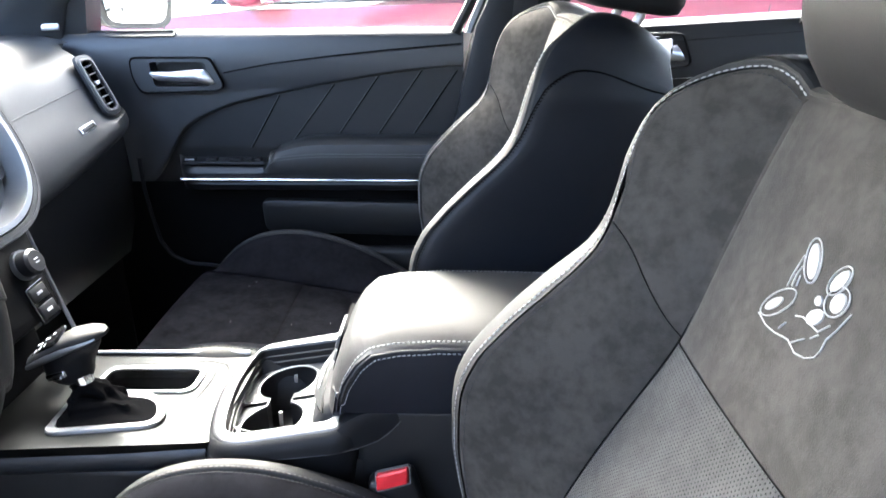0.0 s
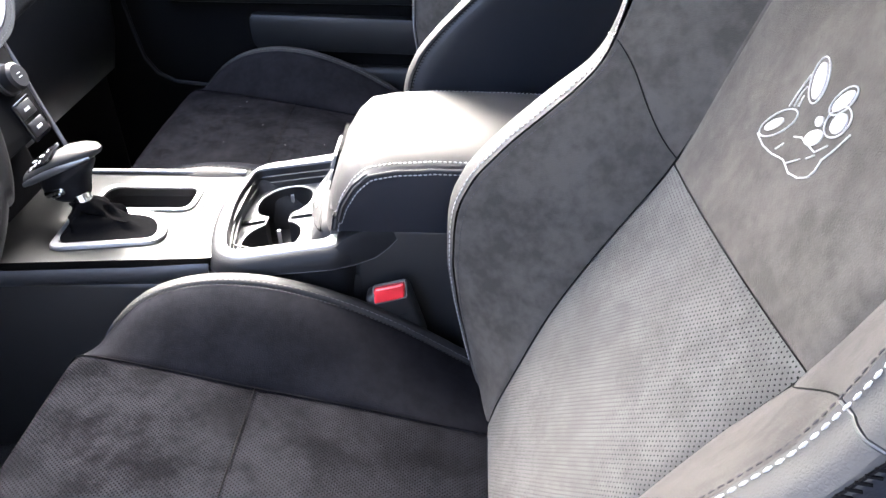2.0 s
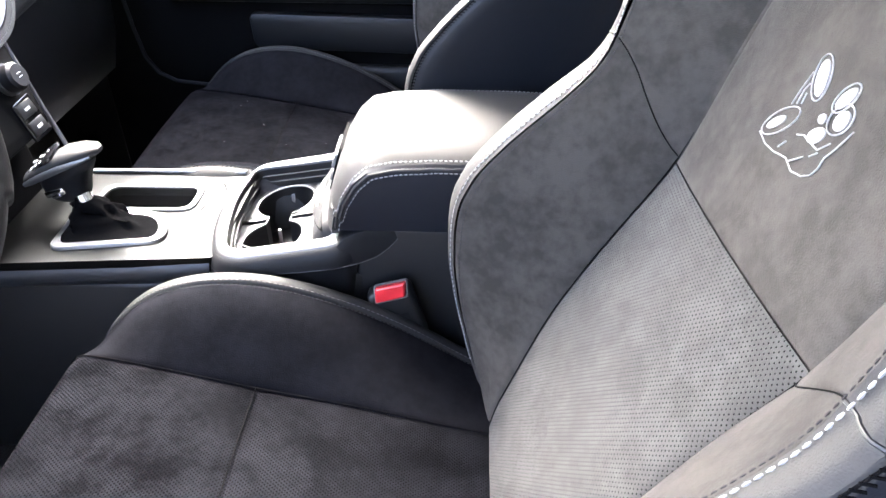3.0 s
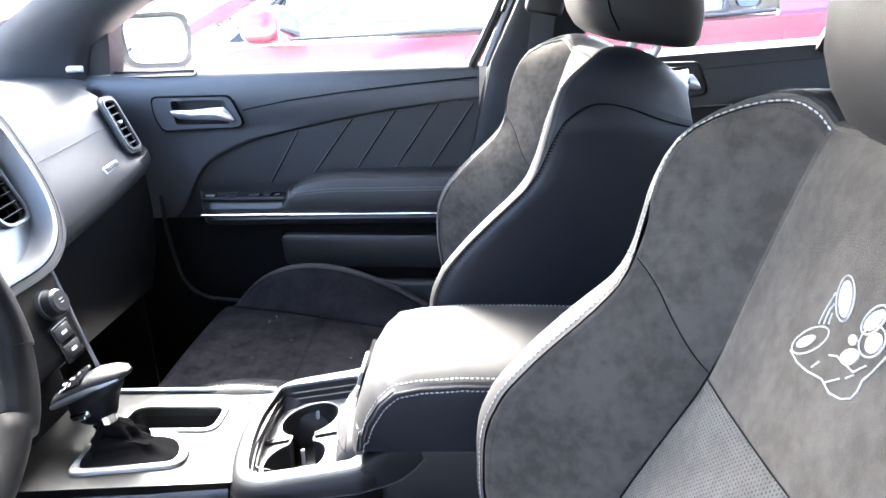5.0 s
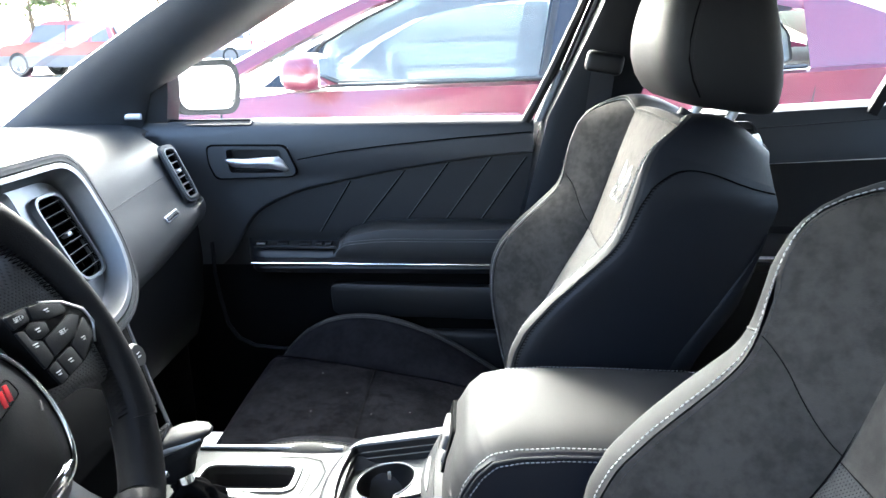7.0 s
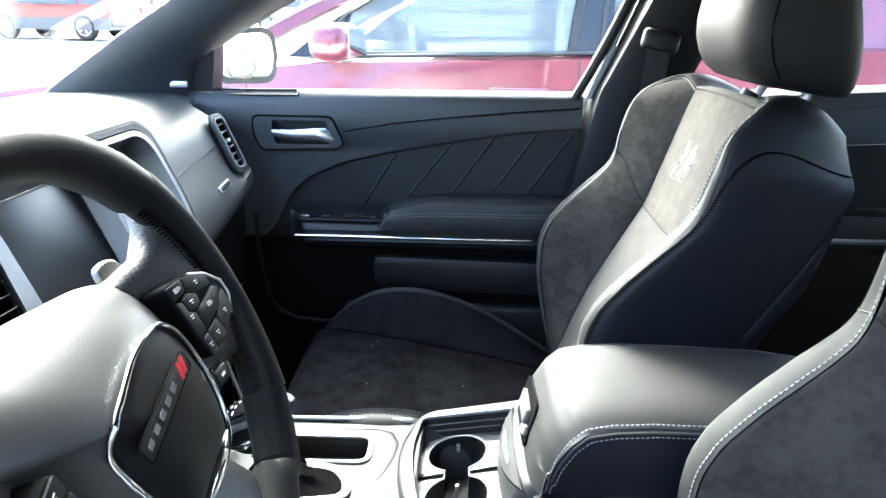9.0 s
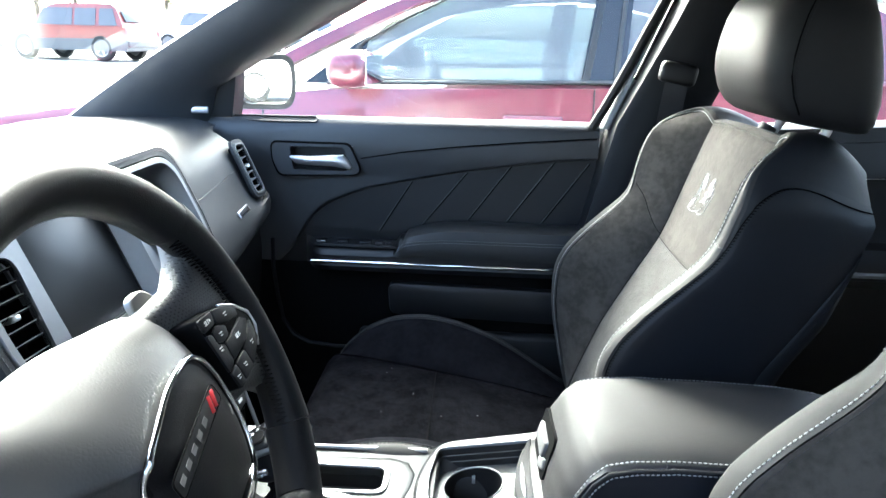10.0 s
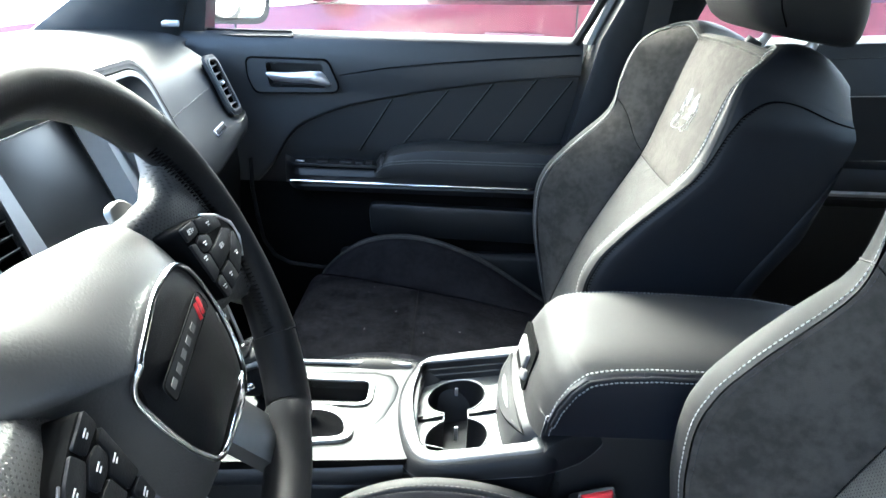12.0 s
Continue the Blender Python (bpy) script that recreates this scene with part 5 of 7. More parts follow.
def air_vent(name, m, w, h, parent, slats, slant=0.0, lean=0.0, blade=None, rim_paint=None):
    out = rounded([(-w / 2 + lean, h / 2), (-w / 2 - lean, -h / 2), (w / 2 - lean, -h / 2), (w / 2 + lean, h / 2)], [w * 0.35] * 4, 6)
    inner = [(x * 0.86, y * 0.92) for x, y in out]
    vent = part(name, ring(out, inner, 0.009, m, 0.003), rim_paint or SILVER, parent, "silver-rimmed air vent")
    part("vent_well", moved(join(sheet([[(x, y, z) for x, y in inner] for z in (0.006, -0.02)], wrap=True), plate(inner, 0.002, pose(0, 0, -0.022), 0)), m), DEEP, vent)
    for i in range(slats):
        v = (i + 0.5) / slats
        y = -h * 0.43 + v * h * 0.86
        x = lean * (2 * y / h)
        slat = part("slat", moved(box((w * 0.80, 0.0022, 0.016), (x, y, -0.004), (8, 0, slant), 0.0006), m), blade or BOOT, vent, "thin vent slat")
        # a lighter grey strip paints the light caught by the slat's front edge
        if not blade:
            part("slat_highlight", moved(box((w * 0.80, 0.0010, 0.0010), (x, y + 0.0008, 0.0044), (8, 0, slant), 0.0002), m), GREY_CLAD, slat, "thin grey strip painted as the slat's lit edge")
    part("vent_tab", moved(box((0.012, 0.006, 0.012), (0, 0.004, 0.003), (0, 0, slant), 0.002), m), ALLOY, vent)
    return vent


air_vent("passenger_vent", VENT, 0.044, 0.108, dash, 6, 8, 0.0, GREY_CLAD, GREY_CLAD)
part("vent_surround", ring([(x * 1.28, y * 1.14) for x, y in rounded([(-0.022, 0.054), (-0.022, -0.054), (0.022, -0.054), (0.022, 0.054)], 0.015, 6)], rounded([(-0.021, 0.053), (-0.021, -0.053), (0.021, -0.053), (0.021, 0.053)], 0.015, 6), 0.006, VENT, 0.003), DASH, dash)
BADGE = axes_at((-0.6508, 1.305, 0.8385), (0, 1, 0.10), (-0.5, 0, 0.86))
badge = part("badge_plate", plate(rounded([(-0.026, -0.0065), (0.026, -0.0065), (0.026, 0.0065), (-0.026, 0.0065)], 0.002), 0.0025, BADGE, 0.0008), ALLOY, dash, "small bright badge with dark bars")
part("bars", join(*[moved(box((0.0048, 0.0085, 0.0012), (-0.0205 + 0.0068 * i, 0, 0.003), (0, 0, 0), 0.0003), BADGE) for i in range(7)]), TRIM_DARK, badge)

# centre stack
STACK = axes_at((-0.656, 0.811, 0.946), (0, 1, 0), (-0.391, 0, 0.92))  # y up the slope, depth towards the cabin
outer = rounded([(-0.222, 0.044), (0.222, 0.044), (0.230, -0.085), (0.205, -0.150), (0.145, -0.185), (-0.145, -0.185), (-0.205, -0.150), (-0.230, -0.085)], 0.045, 6)


def grown(loop, k, j=None):
    return [(x * k, -0.07 + (y + 0.07) * (j or k)) for x, y in loop]


part("bezel_pad", ring(grown(outer, 1.075, 1.13), grown(outer, 1.0), 0.022, STACK @ pose(0, 0, -0.012), 0.006), DASH, dash, "stitched soft pad round the centre bezel")
part("pad_stitching", moved(stitches([(x, y, 0.0105) for x, y in grown(outer, 1.04, 1.07)] , 0.006), STACK), THREAD_DARK, dash)
bezel = part("bezel", ring(grown(outer, 1.0), grown(outer, 0.955, 0.92), 0.012, STACK, 0.003), SILVER, dash, "satin silver bezel round screen and vents")
part("bezel_slope", moved(sheet([[(x, y, z) for x, y in grown(outer, k, j)] for k, j, z in ((0.957, 0.925, 0.010), (0.93, 0.88, -0.012), (0.925, 0.87, -0.023))], wrap=True), STACK), SILVER, bezel)
deep_out = rounded([(-0.104, 0.030), (0.104, 0.030), (0.104, -0.128), (-0.104, -0.128)], 0.012)
deep_in = rounded([(-0.093, 0.022), (0.093, 0.022), (0.093, -0.120), (-0.093, -0.120)], 0.006)
part("stack_face", holed(grown(outer, 0.94, 0.89), [deep_out] + [rounded([(x - 0.030, 0.006), (x - 0.030, -0.116), (x + 0.030, -0.116), (x + 0.030, 0.006)], 0.02, 6) for x in (-0.168, 0.164)], 0.004, STACK @ pose(0, 0, -0.026)), SILVER, dash, "satin silver face round the screen", sharp=30)
part("screen_recess", moved(sheet([[(x, y, -0.0225) for x, y in deep_out], [(x, y, -0.047) for x, y in deep_in]], wrap=True), STACK), SILVER, dash)
screen = part("screen", plate(deep_in, 0.004, STACK @ pose(0, 0, -0.052), 0.0005), SCREEN, dash, "dark glossy touch screen, switched off")
part("screen_rim", ring(deep_in, [(x * 0.97, -0.049 + (y + 0.049) * 0.965) for x, y in deep_in], 0.0035, STACK @ pose(0, 0, -0.0495)), TRIM_DARK, screen)
for x in (-0.168, 0.164):
    air_vent("center_vent", STACK @ pose(x, -0.055, -0.022), 0.068, 0.132, dash, 8, 4 if x > 0 else -2, 0.006 if x < 0 else -0.006)
# lower controls, running down to the console
LOWER = axes_at((-0.575, 0.811, 0.765), (0, 1, 0), (-0.36, 0, 0.93))
part("control_panel", plate(rounded([(-0.150, 0.02), (0.150, 0.02), (0.130, -0.075), (0.124, -0.112), (-0.124, -0.112), (-0.130, -0.075)], 0.012), 0.03, LOWER @ pose(0, 0, -0.03), 0.006), DEEP, dash, "charcoal control panel")
part("control_edge", moved(tube([(0.150, 0.02, -0.002), (0.130, -0.09, -0.002), (0.114, -0.20, -0.002)], 0.003, 8), LOWER), SILVER, dash)
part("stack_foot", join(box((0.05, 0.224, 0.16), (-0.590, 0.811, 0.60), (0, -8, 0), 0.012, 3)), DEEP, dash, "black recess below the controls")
for x in (-0.098, 0.098):
    knob = part("knob", moved(join(tube([(x, -0.035, -0.002), (x, -0.035, 0.020)], 0.0185, 24, up=(0, 1, 0)), tube([(x, -0.035, 0.020), (x, -0.035, 0.024)], [0.0185, 0.015], 24, up=(0, 1, 0))), LOWER), TRIM_DARK, dash, "ribbed round control knob")
    part("knob_ring", moved(tube([(x, -0.035, 0.0), (x, -0.035, 0.006)], 0.0215, 24, up=(0, 1, 0)), LOWER), SILVER, knob)
    part("print", moved(join(box((0.008, 0.0012, 0.0006), (x, -0.032, 0.0243), bevel=0), box((0.008, 0.0012, 0.0006), (x, -0.037, 0.0243), bevel=0)), LOWER), MARK, knob)
for i, y in enumerate((-0.085,)):
    pod = part("button_pod", plate(rounded([(0.072, y + 0.022), (0.115, y + 0.024), (0.110, y - 0.032), (0.070, y - 0.032)], 0.005), 0.004, LOWER, 0.001), GLOSS_BLACK, dash)
    for j in range(2):
        part("button", moved(box((0.034, 0.020, 0.004), (0.091, y + 0.009 - 0.026 * j, 0.0045), bevel=0.0015), LOWER), TRIM_DARK, pod)
        part("print", moved(box((0.012, 0.004, 0.0006), (0.091, y + 0.009 - 0.026 * j, 0.0067), bevel=0), LOWER), MARK, pod)

# ---- steering wheel ----
TILT_BACK = radians(23.06)
HUB = (-0.403, 0.4142, 0.9097)
WHEEL = axes_at(HUB, (0, 1, 0), (-math.sin(TILT_BACK), 0, math.cos(TILT_BACK))) @ pose(0, 0, 0, 0, 0, 10)
wheel = thing("steering_wheel", HUB, "black leather sports steering wheel with silver and chrome trim", "steering wheel")
R = 0.1736


def rim_arc(a0, a1, n, r=0.0155, fat=0.0, wider=0.0):
    pts = []
    for a in np.linspace(radians(a0), radians(a1), n):
        flat = 0.95 if math.sin(a) < -0.86 else 1
        pts.append(((R + wider) * math.cos(a), (R + wider) * math.sin(a) * flat, 0))
    return moved(tube(pts, [r + fat * math.sin(math.pi * i / (n - 1)) for i in range(n)], 20, up=(0, 0, 1), flat=1.15), WHEEL)


part("rim_top", rim_arc(34.2, 145.8, 48, 0.0174, 0.0004), RIM, wheel, "smooth black leather top of the rim")
for s in (0, 1):
    a, b = (-35.8, 33.8) if s == 0 else (146.2, 215.8)
    g = part("rim_grip", rim_arc(a, b, 32, 0.0165, -0.0022, 0.0035), RIM, wheel, "thick leather hand grip")
    cross = []
    for i, q in enumerate(np.radians(np.linspace(a + 1, b - 1, 100))):
        rr = R - 0.0185 + (0.0016 if i % 2 else 0.0)
        cross.append(WHEEL @ Vector((rr * math.cos(q), rr * math.sin(q), 0.0095 if i % 2 else 0.001)))
    part("stitching", tube(cross, 0.0008, 5), THREAD_BLACK, g)
part("rim_bottom", rim_arc(216.2, 323.8, 40, 0.0168), RIM, wheel, "flat lower rim")


def dome(outline, rise, m, n=9, power=2.2, sink=0.0):
    rows = []
    for k in np.linspace(1, 0.02, n):
        rows.append([(x * k, y * k, sink + rise * (1 - k ** power)) for x, y in outline])
    return moved(sheet(rows, wrap=True, caps=True), m)


cover = rounded([(-0.112, 0.060), (-0.088, 0.086), (-0.040, 0.089), (0.016, 0.084), (0.067, 0.070), (0.097, 0.042), (0.102, -0.015), (0.095, -0.062), (0.070, -0.100), (-0.042, -0.100), (-0.062, -0.040), (-0.068, 0.010), (-0.084, 0.040)],
                [0.014, 0.02, 0.03, 0.03, 0.03, 0.03, 0.03, 0.03, 0.03, 0.03, 0.03, 0.03, 0.03], 5)
BULGE, PLUMP = 0.036, 3.0
airbag = part("airbag_cover", join(dome(cover, BULGE, WHEEL, 22, PLUMP, -0.016), moved(sheet([[(x * k, y * k, z) for x, y in cover] for k, z in ((1.0, -0.016), (1.006, -0.020), (1.0, -0.026), (0.97, -0.06))], wrap=True), WHEEL)), AIRBAG, wheel, "grained black airbag cover", sharp=75)
shield = rounded([(-0.054, 0.026), (0.007, 0.040), (0.054, 0.034), (0.078, -0.008), (0.075, -0.050), (0.058, -0.0755), (-0.028, -0.0715), (-0.044, -0.040)], [0.020, 0.020, 0.020, 0.030, 0.030, 0.016, 0.012, 0.030], 8)


def proud(x, y):
    """Height of the airbag cover over a place on it."""
    far = 0.0
    for (ax, ay), (bx, by) in zip(cover, cover[1:] + cover[:1]):
        det = (bx - ax) * y - (by - ay) * x
        if abs(det) < 1e-9:
            continue
        k, q = (ay * (bx - ax) - ax * (by - ay)) / det, (ay * x - ax * y) / det
        if 0 <= q <= 1 and k > 0:
            far = max(far, k)
    return -0.016 + BULGE * (1 - min(1.0, 1 / max(far, 1e-6)) ** PLUMP)


part("center_shield", moved(sheet([[(0.015 + (x - 0.015) * k, -0.02 + (y + 0.02) * k, proud(0.015 + (x - 0.015) * k, -0.02 + (y + 0.02) * k) + 0.0022) for x, y in shield] for k in (1.0, 0.9, 0.75, 0.55, 0.3, 0.02)], wrap=True, caps=True), WHEEL), RIM, airbag, "dark grained shield-shaped centre")
part("chrome_ring", moved(tube([(x, y, proud(x, y) + 0.0048) for x, y in shield], 0.0022, 10, closed=True), WHEEL), CHROME, airbag, "thin chrome shield outline")
part("lower_chrome", moved(tube([(x, y, proud(x, y) + 0.0040) for x, y in ((0.055, -0.0695), (0.045, -0.0695), (0.028, -0.0695), (0.009, -0.0700), (-0.010, -0.0705), (-0.022, -0.0700))], [0.002, 0.0045, 0.006, 0.006, 0.0045, 0.002], 12, flat=0.5), WHEEL), CHROME, airbag, "broad chrome foot of the shield")
EM = WHEEL @ pose(0.0, 0.0030, proud(0.001, 0.003) + 0.0026, 0, 0, 4)
emblem = part("emblem_plate", plate(rounded([(-0.043, -0.0068), (0.043, -0.0068), (0.043, 0.0068), (-0.043, 0.0068)], 0.004), 0.0012, EM, 0.0004), TRIM_DARK, airbag, "slim dark badge with plain bars and red slashes")
part("badge_outline", moved(tube([(x, y, 0.001) for x, y in rounded([(-0.043, -0.0068), (0.043, -0.0068), (0.043, 0.0068), (-0.043, 0.0068)], 0.004)], 0.0006, 6, closed=True), EM), THREAD_BLACK, emblem)
for i in range(5):
    part("bar", moved(box((0.0066, 0.0042, 0.0006), (-0.034 + 0.0118 * i, 0, 0.0013), (0, 0, 4), bevel=0), EM), GREY_CLAD, emblem)
part("red_slashes", join(*[moved(box((0.0040, 0.0115, 0.0008), (0.0290 + 0.0062 * i, 0, 0.0014), (0, 0, -24), bevel=0.0002), EM) for i in range(2)]), RED_MARK, emblem)
part("embossed_mark", moved(box((0.008, 0.0016, 0.001), (0.060, -0.022, proud(0.060, -0.022) + 0.0028), (0, 12, 40), bevel=0.0003), WHEEL), GREY_CLAD, airbag)

# outlines of the button pod and its keys, on the spoke
POD = [(0.084, 0.0405), (0.0976, 0.0377), (0.1246, 0.0292), (0.1446, 0.0172), (0.1610, 0.0), (0.1615, -0.0138), (0.1486, -0.0258), (0.1296, -0.0298), (0.1086, -0.0283), (0.088, -0.0272)]
PADS = [[(0.086, 0.0385), (0.1075, 0.0335), (0.104, 0.0245), (0.086, 0.0275)], [(0.110, 0.0330), (0.124, 0.0277), (0.1425, 0.0165), (0.141, 0.0085), (0.118, 0.0160), (0.1065, 0.0235)],
        [(0.094, 0.0222), (0.104, 0.0228), (0.1155, 0.0155), (0.113, 0.0082), (0.102, 0.0092), (0.094, 0.0140)], [(0.103, 0.0072), (0.114, 0.0062), (0.141, 0.0065), (0.150, -0.0005), (0.134, -0.0095), (0.101, -0.0075)],
        [(0.085, 0.0255), (0.0925, 0.0225), (0.0925, 0.0130), (0.101, 0.0075), (0.0992, -0.0075), (0.086, -0.0085)], [(0.1225, -0.0115), (0.153, -0.0035), (0.1515, -0.0195), (0.1225, -0.0275)],
        [(0.1005, -0.0100), (0.121, -0.0115), (0.121, -0.0272), (0.1005, -0.0262)], [(0.087, -0.0102), (0.099, -0.0100), (0.099, -0.0260), (0.088, -0.0252)]]
for s in (1, -1):
    part("spoke", moved(sheet([[(s * x, y0, z - 0.006), (s * x, y0 + 0.008, z), (s * x, (y0 + y1) / 2, z + 0.002), (s * x, y1 - 0.008, z), (s * x, y1, z - 0.006), (s * x, y1, z - 0.024), (s * x, y0, z - 0.024)] for x, y0, y1, z in
                               [(0.05, -0.040, 0.060, -0.020), (0.085, -0.042, 0.058, -0.010), (0.105, -0.044, 0.057, -0.002), (0.125, -0.048, 0.056, 0.001), (0.148, -0.060, 0.068, 0.002), (0.168, -0.080, 0.090, 0.000)]], wrap=True, caps=True), WHEEL), SPOKE, wheel, "perforated leather spoke", sharp=60)
    at_pod = WHEEL @ pose(0, 0, 0.004)
    pod_line = rounded([(s * x, y) for x, y in POD], 0.008, 4)
    pod = part("button_pod", join(plate(pod_line, 0.0085, at_pod, 0.002), moved(sheet([[(x, y, z) for x, y in pod_line] for z in (0.002, -0.028)], wrap=True), at_pod)), DEEP, wheel, "black steering wheel button pod")
    part("pod_trim", moved(tube([(s * x, y, 0.008) for x, y in POD[2:7]], [0.0008, 0.0012, 0.0016, 0.0014, 0.0008], 8), at_pod), ALLOY, pod)
    for n_key, key in enumerate(PADS):
        cu, cv = sum(x for x, y in key) / len(key), sum(y for x, y in key) / len(key)
        button = part("button", plate(rounded([(s * x, y) for x, y in key], 0.002, 3), 0.0022, at_pod @ pose(0, 0, 0.0082), 0.0005), SKIRT, pod)
        if s > 0 and n_key in (0, 3):
            part("print", moved(words("SET+" if n_key == 0 else "SET-", 0.0050), at_pod @ pose(cu, cv, 0.0105, 0, 0, -14)), MARK, button)
            continue
        part("print", moved(join(box((0.0050, 0.0008, 0.0004), (s * cu, cv + 0.0011, 0.0106), (0, 0, s * -14), 0), box((0.0032, 0.0008, 0.0004), (s * cu, cv - 0.0011, 0.0106), (0, 0, s * -14), 0)), at_pod), MARK, button)
    part("paddle", plate(rounded([(s * x, y) for x, y in ((0.098, 0.067), (0.121, 0.065), (0.134, 0.047), (0.128, 0.028), (0.098, 0.038))], 0.009, 5), 0.006, WHEEL @ pose(0, 0, -0.036), 0.0022, 3), SILVER, wheel, "silver shift paddle")
    part("lower_spoke", moved(sheet([[(s * (x - w), y, z), (s * x, y, z + 0.006), (s * (x + w), y, z), (s * (x + w), y, z - 0.014), (s * (x - w), y, z - 0.014)] for x, w, y, z in
                                     [(0.045, 0.024, -0.075, -0.022), (0.050, 0.022, -0.11, -0.014), (0.058, 0.022, -0.145, -0.006), (0.066, 0.026, -0.158, -0.005)]], wrap=True, caps=True), WHEEL), SILVER, wheel, "satin silver lower spoke")
part("column", moved(join(tube([(0, -0.01, -0.05), (0, -0.02, -0.22), (0, -0.03, -0.34)], [0.055, 0.065, 0.07], 20, up=(0, 1, 0)), box((0.20, 0.014, 0.02), (0.09, 0.0, -0.12), (0, 0, 4), 0.006)), WHEEL), TRIM_DARK, wheel)

# ---- rear-view mirror ----
rv = thing("rearview_mirror", (-0.60, 0.80, 1.24), "dark rear-view mirror on the windscreen", "mirror")
RV = axes_at((-0.555, 0.812, 1.237), (0.42, 1, 0), (0.12, 0, 1))
line = rounded([(-0.125, -0.030), (0.125, -0.034), (0.128, 0.034), (-0.128, 0.034)], 0.02, 6)
part("housing", moved(sheet([[(x * k, y * k, z) for x, y in line] for k, z in ((0.96, 0.0), (1.0, -0.004), (0.99, -0.02), (0.8, -0.04), (0.3, -0.05))], wrap=True, caps=True), RV), TRIM_DARK, rv)
part("mirror_glass", plate([(x * 0.95, y * 0.93) for x, y in line], 0.001, RV @ pose(0, 0, 0.0005), 0), MIRROR, rv, "rear-view mirror glass")
part("sensor_box", moved(box((0.06, 0.036, 0.05), (0.035, -0.020, -0.040), bevel=0.010, seg=3), RV), DEEP, rv)
part("stalk", tube([(-0.60, 0.80, 1.25), (-0.66, 0.80, 1.275), (-0.70, 0.80, 1.262)], 0.014, 10), TRIM_DARK, rv)
# ---- front passenger door ----
door = thing("front_passenger_door", (-0.35, 1.56, 0.3), "closed front passenger door with black leather insert and armrest", "car door", "passenger doors")
CUT = curve_of([(-0.80, 0.60), (-0.66, 0.66), (-0.62, 0.70), (-0.59, 0.765), (-0.55, 0.80), (-0.467, 0.836), (-0.38, 0.856), (-0.257, 0.881), (-0.135, 0.902), (-0.002, 0.918), (0.08, 0.922)], 0.04)


def belt(x):
    return 0.986 + 0.008 * (x + 0.75)


def skin(x, z):
    """Depth of the upper door skin: it rolls over the belt and swells a little in the middle."""
    t = (belt(x) - z)
    return 1.549 - 0.008 * math.sin(min(1, max(0, t / 0.12)) * math.pi) + (0.012 * (1 - t / 0.014) ** 2 if t < 0.014 else 0) - 0.03 * max(0, (-0.66 - x) / 0.2)


X0, X1 = -0.86, 0.035
panel_bm = patch(lambda u, v: (X0 + u * (X1 - X0), skin(X0 + u * (X1 - X0), CUT(X0 + u * (X1 - X0)) + v * (belt(X0 + u * (X1 - X0)) - CUT(X0 + u * (X1 - X0)))),
                                        CUT(X0 + u * (X1 - X0)) + v * (belt(X0 + u * (X1 - X0)) - CUT(X0 + u * (X1 - X0)))), 60, 20, (0, 1, 0), "b", 0.006)
bmesh.ops.delete(panel_bm, geom=[f for f in panel_bm.faces if abs(f.calc_center_median().x + 0.5585) < 0.070 and abs(f.calc_center_median().z - 0.903) < 0.028], context="FACES")
part("upper_panel", panel_bm, TRIM, door, "grained charcoal upper door panel")
part("inner_panel", sheet([[(x, 1.574, z) for z in (0.25, 0.5, 0.7, 0.80)] for x in np.linspace(-0.86, 0.035, 6)]), TRIM_DARK, door)
part("belt_top", sheet([[(x, y, belt(x) + dz) for y, dz in ((1.560, 0.0), (1.585, 0.002), (1.60, -0.006))] for x in np.linspace(X0, X1, 20)]), TRIM, door)
crease = [(x, skin(x, z) - 0.0006, z) for x, z in zip(np.linspace(-0.468, 0.03, 40), np.interp(np.linspace(-0.468, 0.03, 40), [-0.478, -0.37, -0.259, -0.12, 0.03], [0.904, 0.924, 0.938, 0.952, 0.964]))]
# the groove's shade is a black tube, its highlight a thin tube below
part("crease_shade", tube(crease, 0.0016, 6), THREAD_BLACK, door)
part("crease_highlight", tube([(x, y + 0.0004, z - 0.0026) for x, y, z in crease], 0.0011, 6), TRIM, door)
LOW = 0.742


def insert_y(x, z):
    return 1.562 + 0.004 * math.sin(z * 40)


insert_part = part("leather_insert", patch(lambda u, v: (-0.60 + u * 0.635, insert_y(-0.60 + u * 0.635, 0), LOW + v * max(0.004, CUT(-0.60 + u * 0.635) + 0.004 - LOW)), 50, 10, (0, 1, 0), "t"), INSERT_HIDE, door, "black leather insert with slanted seams")
for (xa, za), (xb, zb) in (((-0.361, 0.856), (-0.432, 0.742)), ((-0.241, 0.880), (-0.350, 0.742)), ((-0.145, 0.899), (-0.254, 0.748)), ((-0.052, 0.912), (-0.165, 0.752)), ((0.02, 0.908), (-0.088, 0.752))):
    line = [(xa + (xb - xa) * t, 1.5565, za + (zb - za) * t) for t in np.linspace(0, 1, 16)]
    part("slanted_seam", tube([Vector(p) + Vector((0.0, 0.0052, 0)) for p in line], 0.0011, 6), THREAD_DARK, insert_part)
    part("seam_fold", tube([Vector(p) + Vector((0.0028, 0.0058, 0)) for p in line], 0.0016, 6), THREAD_BLACK, insert_part)
# handle in its bezel
HB = axes_at((-0.5625, 1.541, 0.903), (1, 0, 0), (0, 0, 1))
hb_out = rounded([(-0.100, 0.036), (-0.099, -0.005), (-0.084, -0.040), (0.088, -0.034), (0.096, -0.022), (0.072, 0.036)], 0.014, 6)
hb_in = [(x * 0.968, y * 0.91) for x, y in hb_out]
handle_cup = rounded([(-0.058, 0.026), (-0.052, -0.024), (0.066, -0.024), (0.060, 0.026)], 0.008, 5)
bez = part("handle_bezel", ring(hb_out, hb_in, 0.0085, HB, 0.001), THREAD_BLACK, door, "dark outline of the door handle recess")
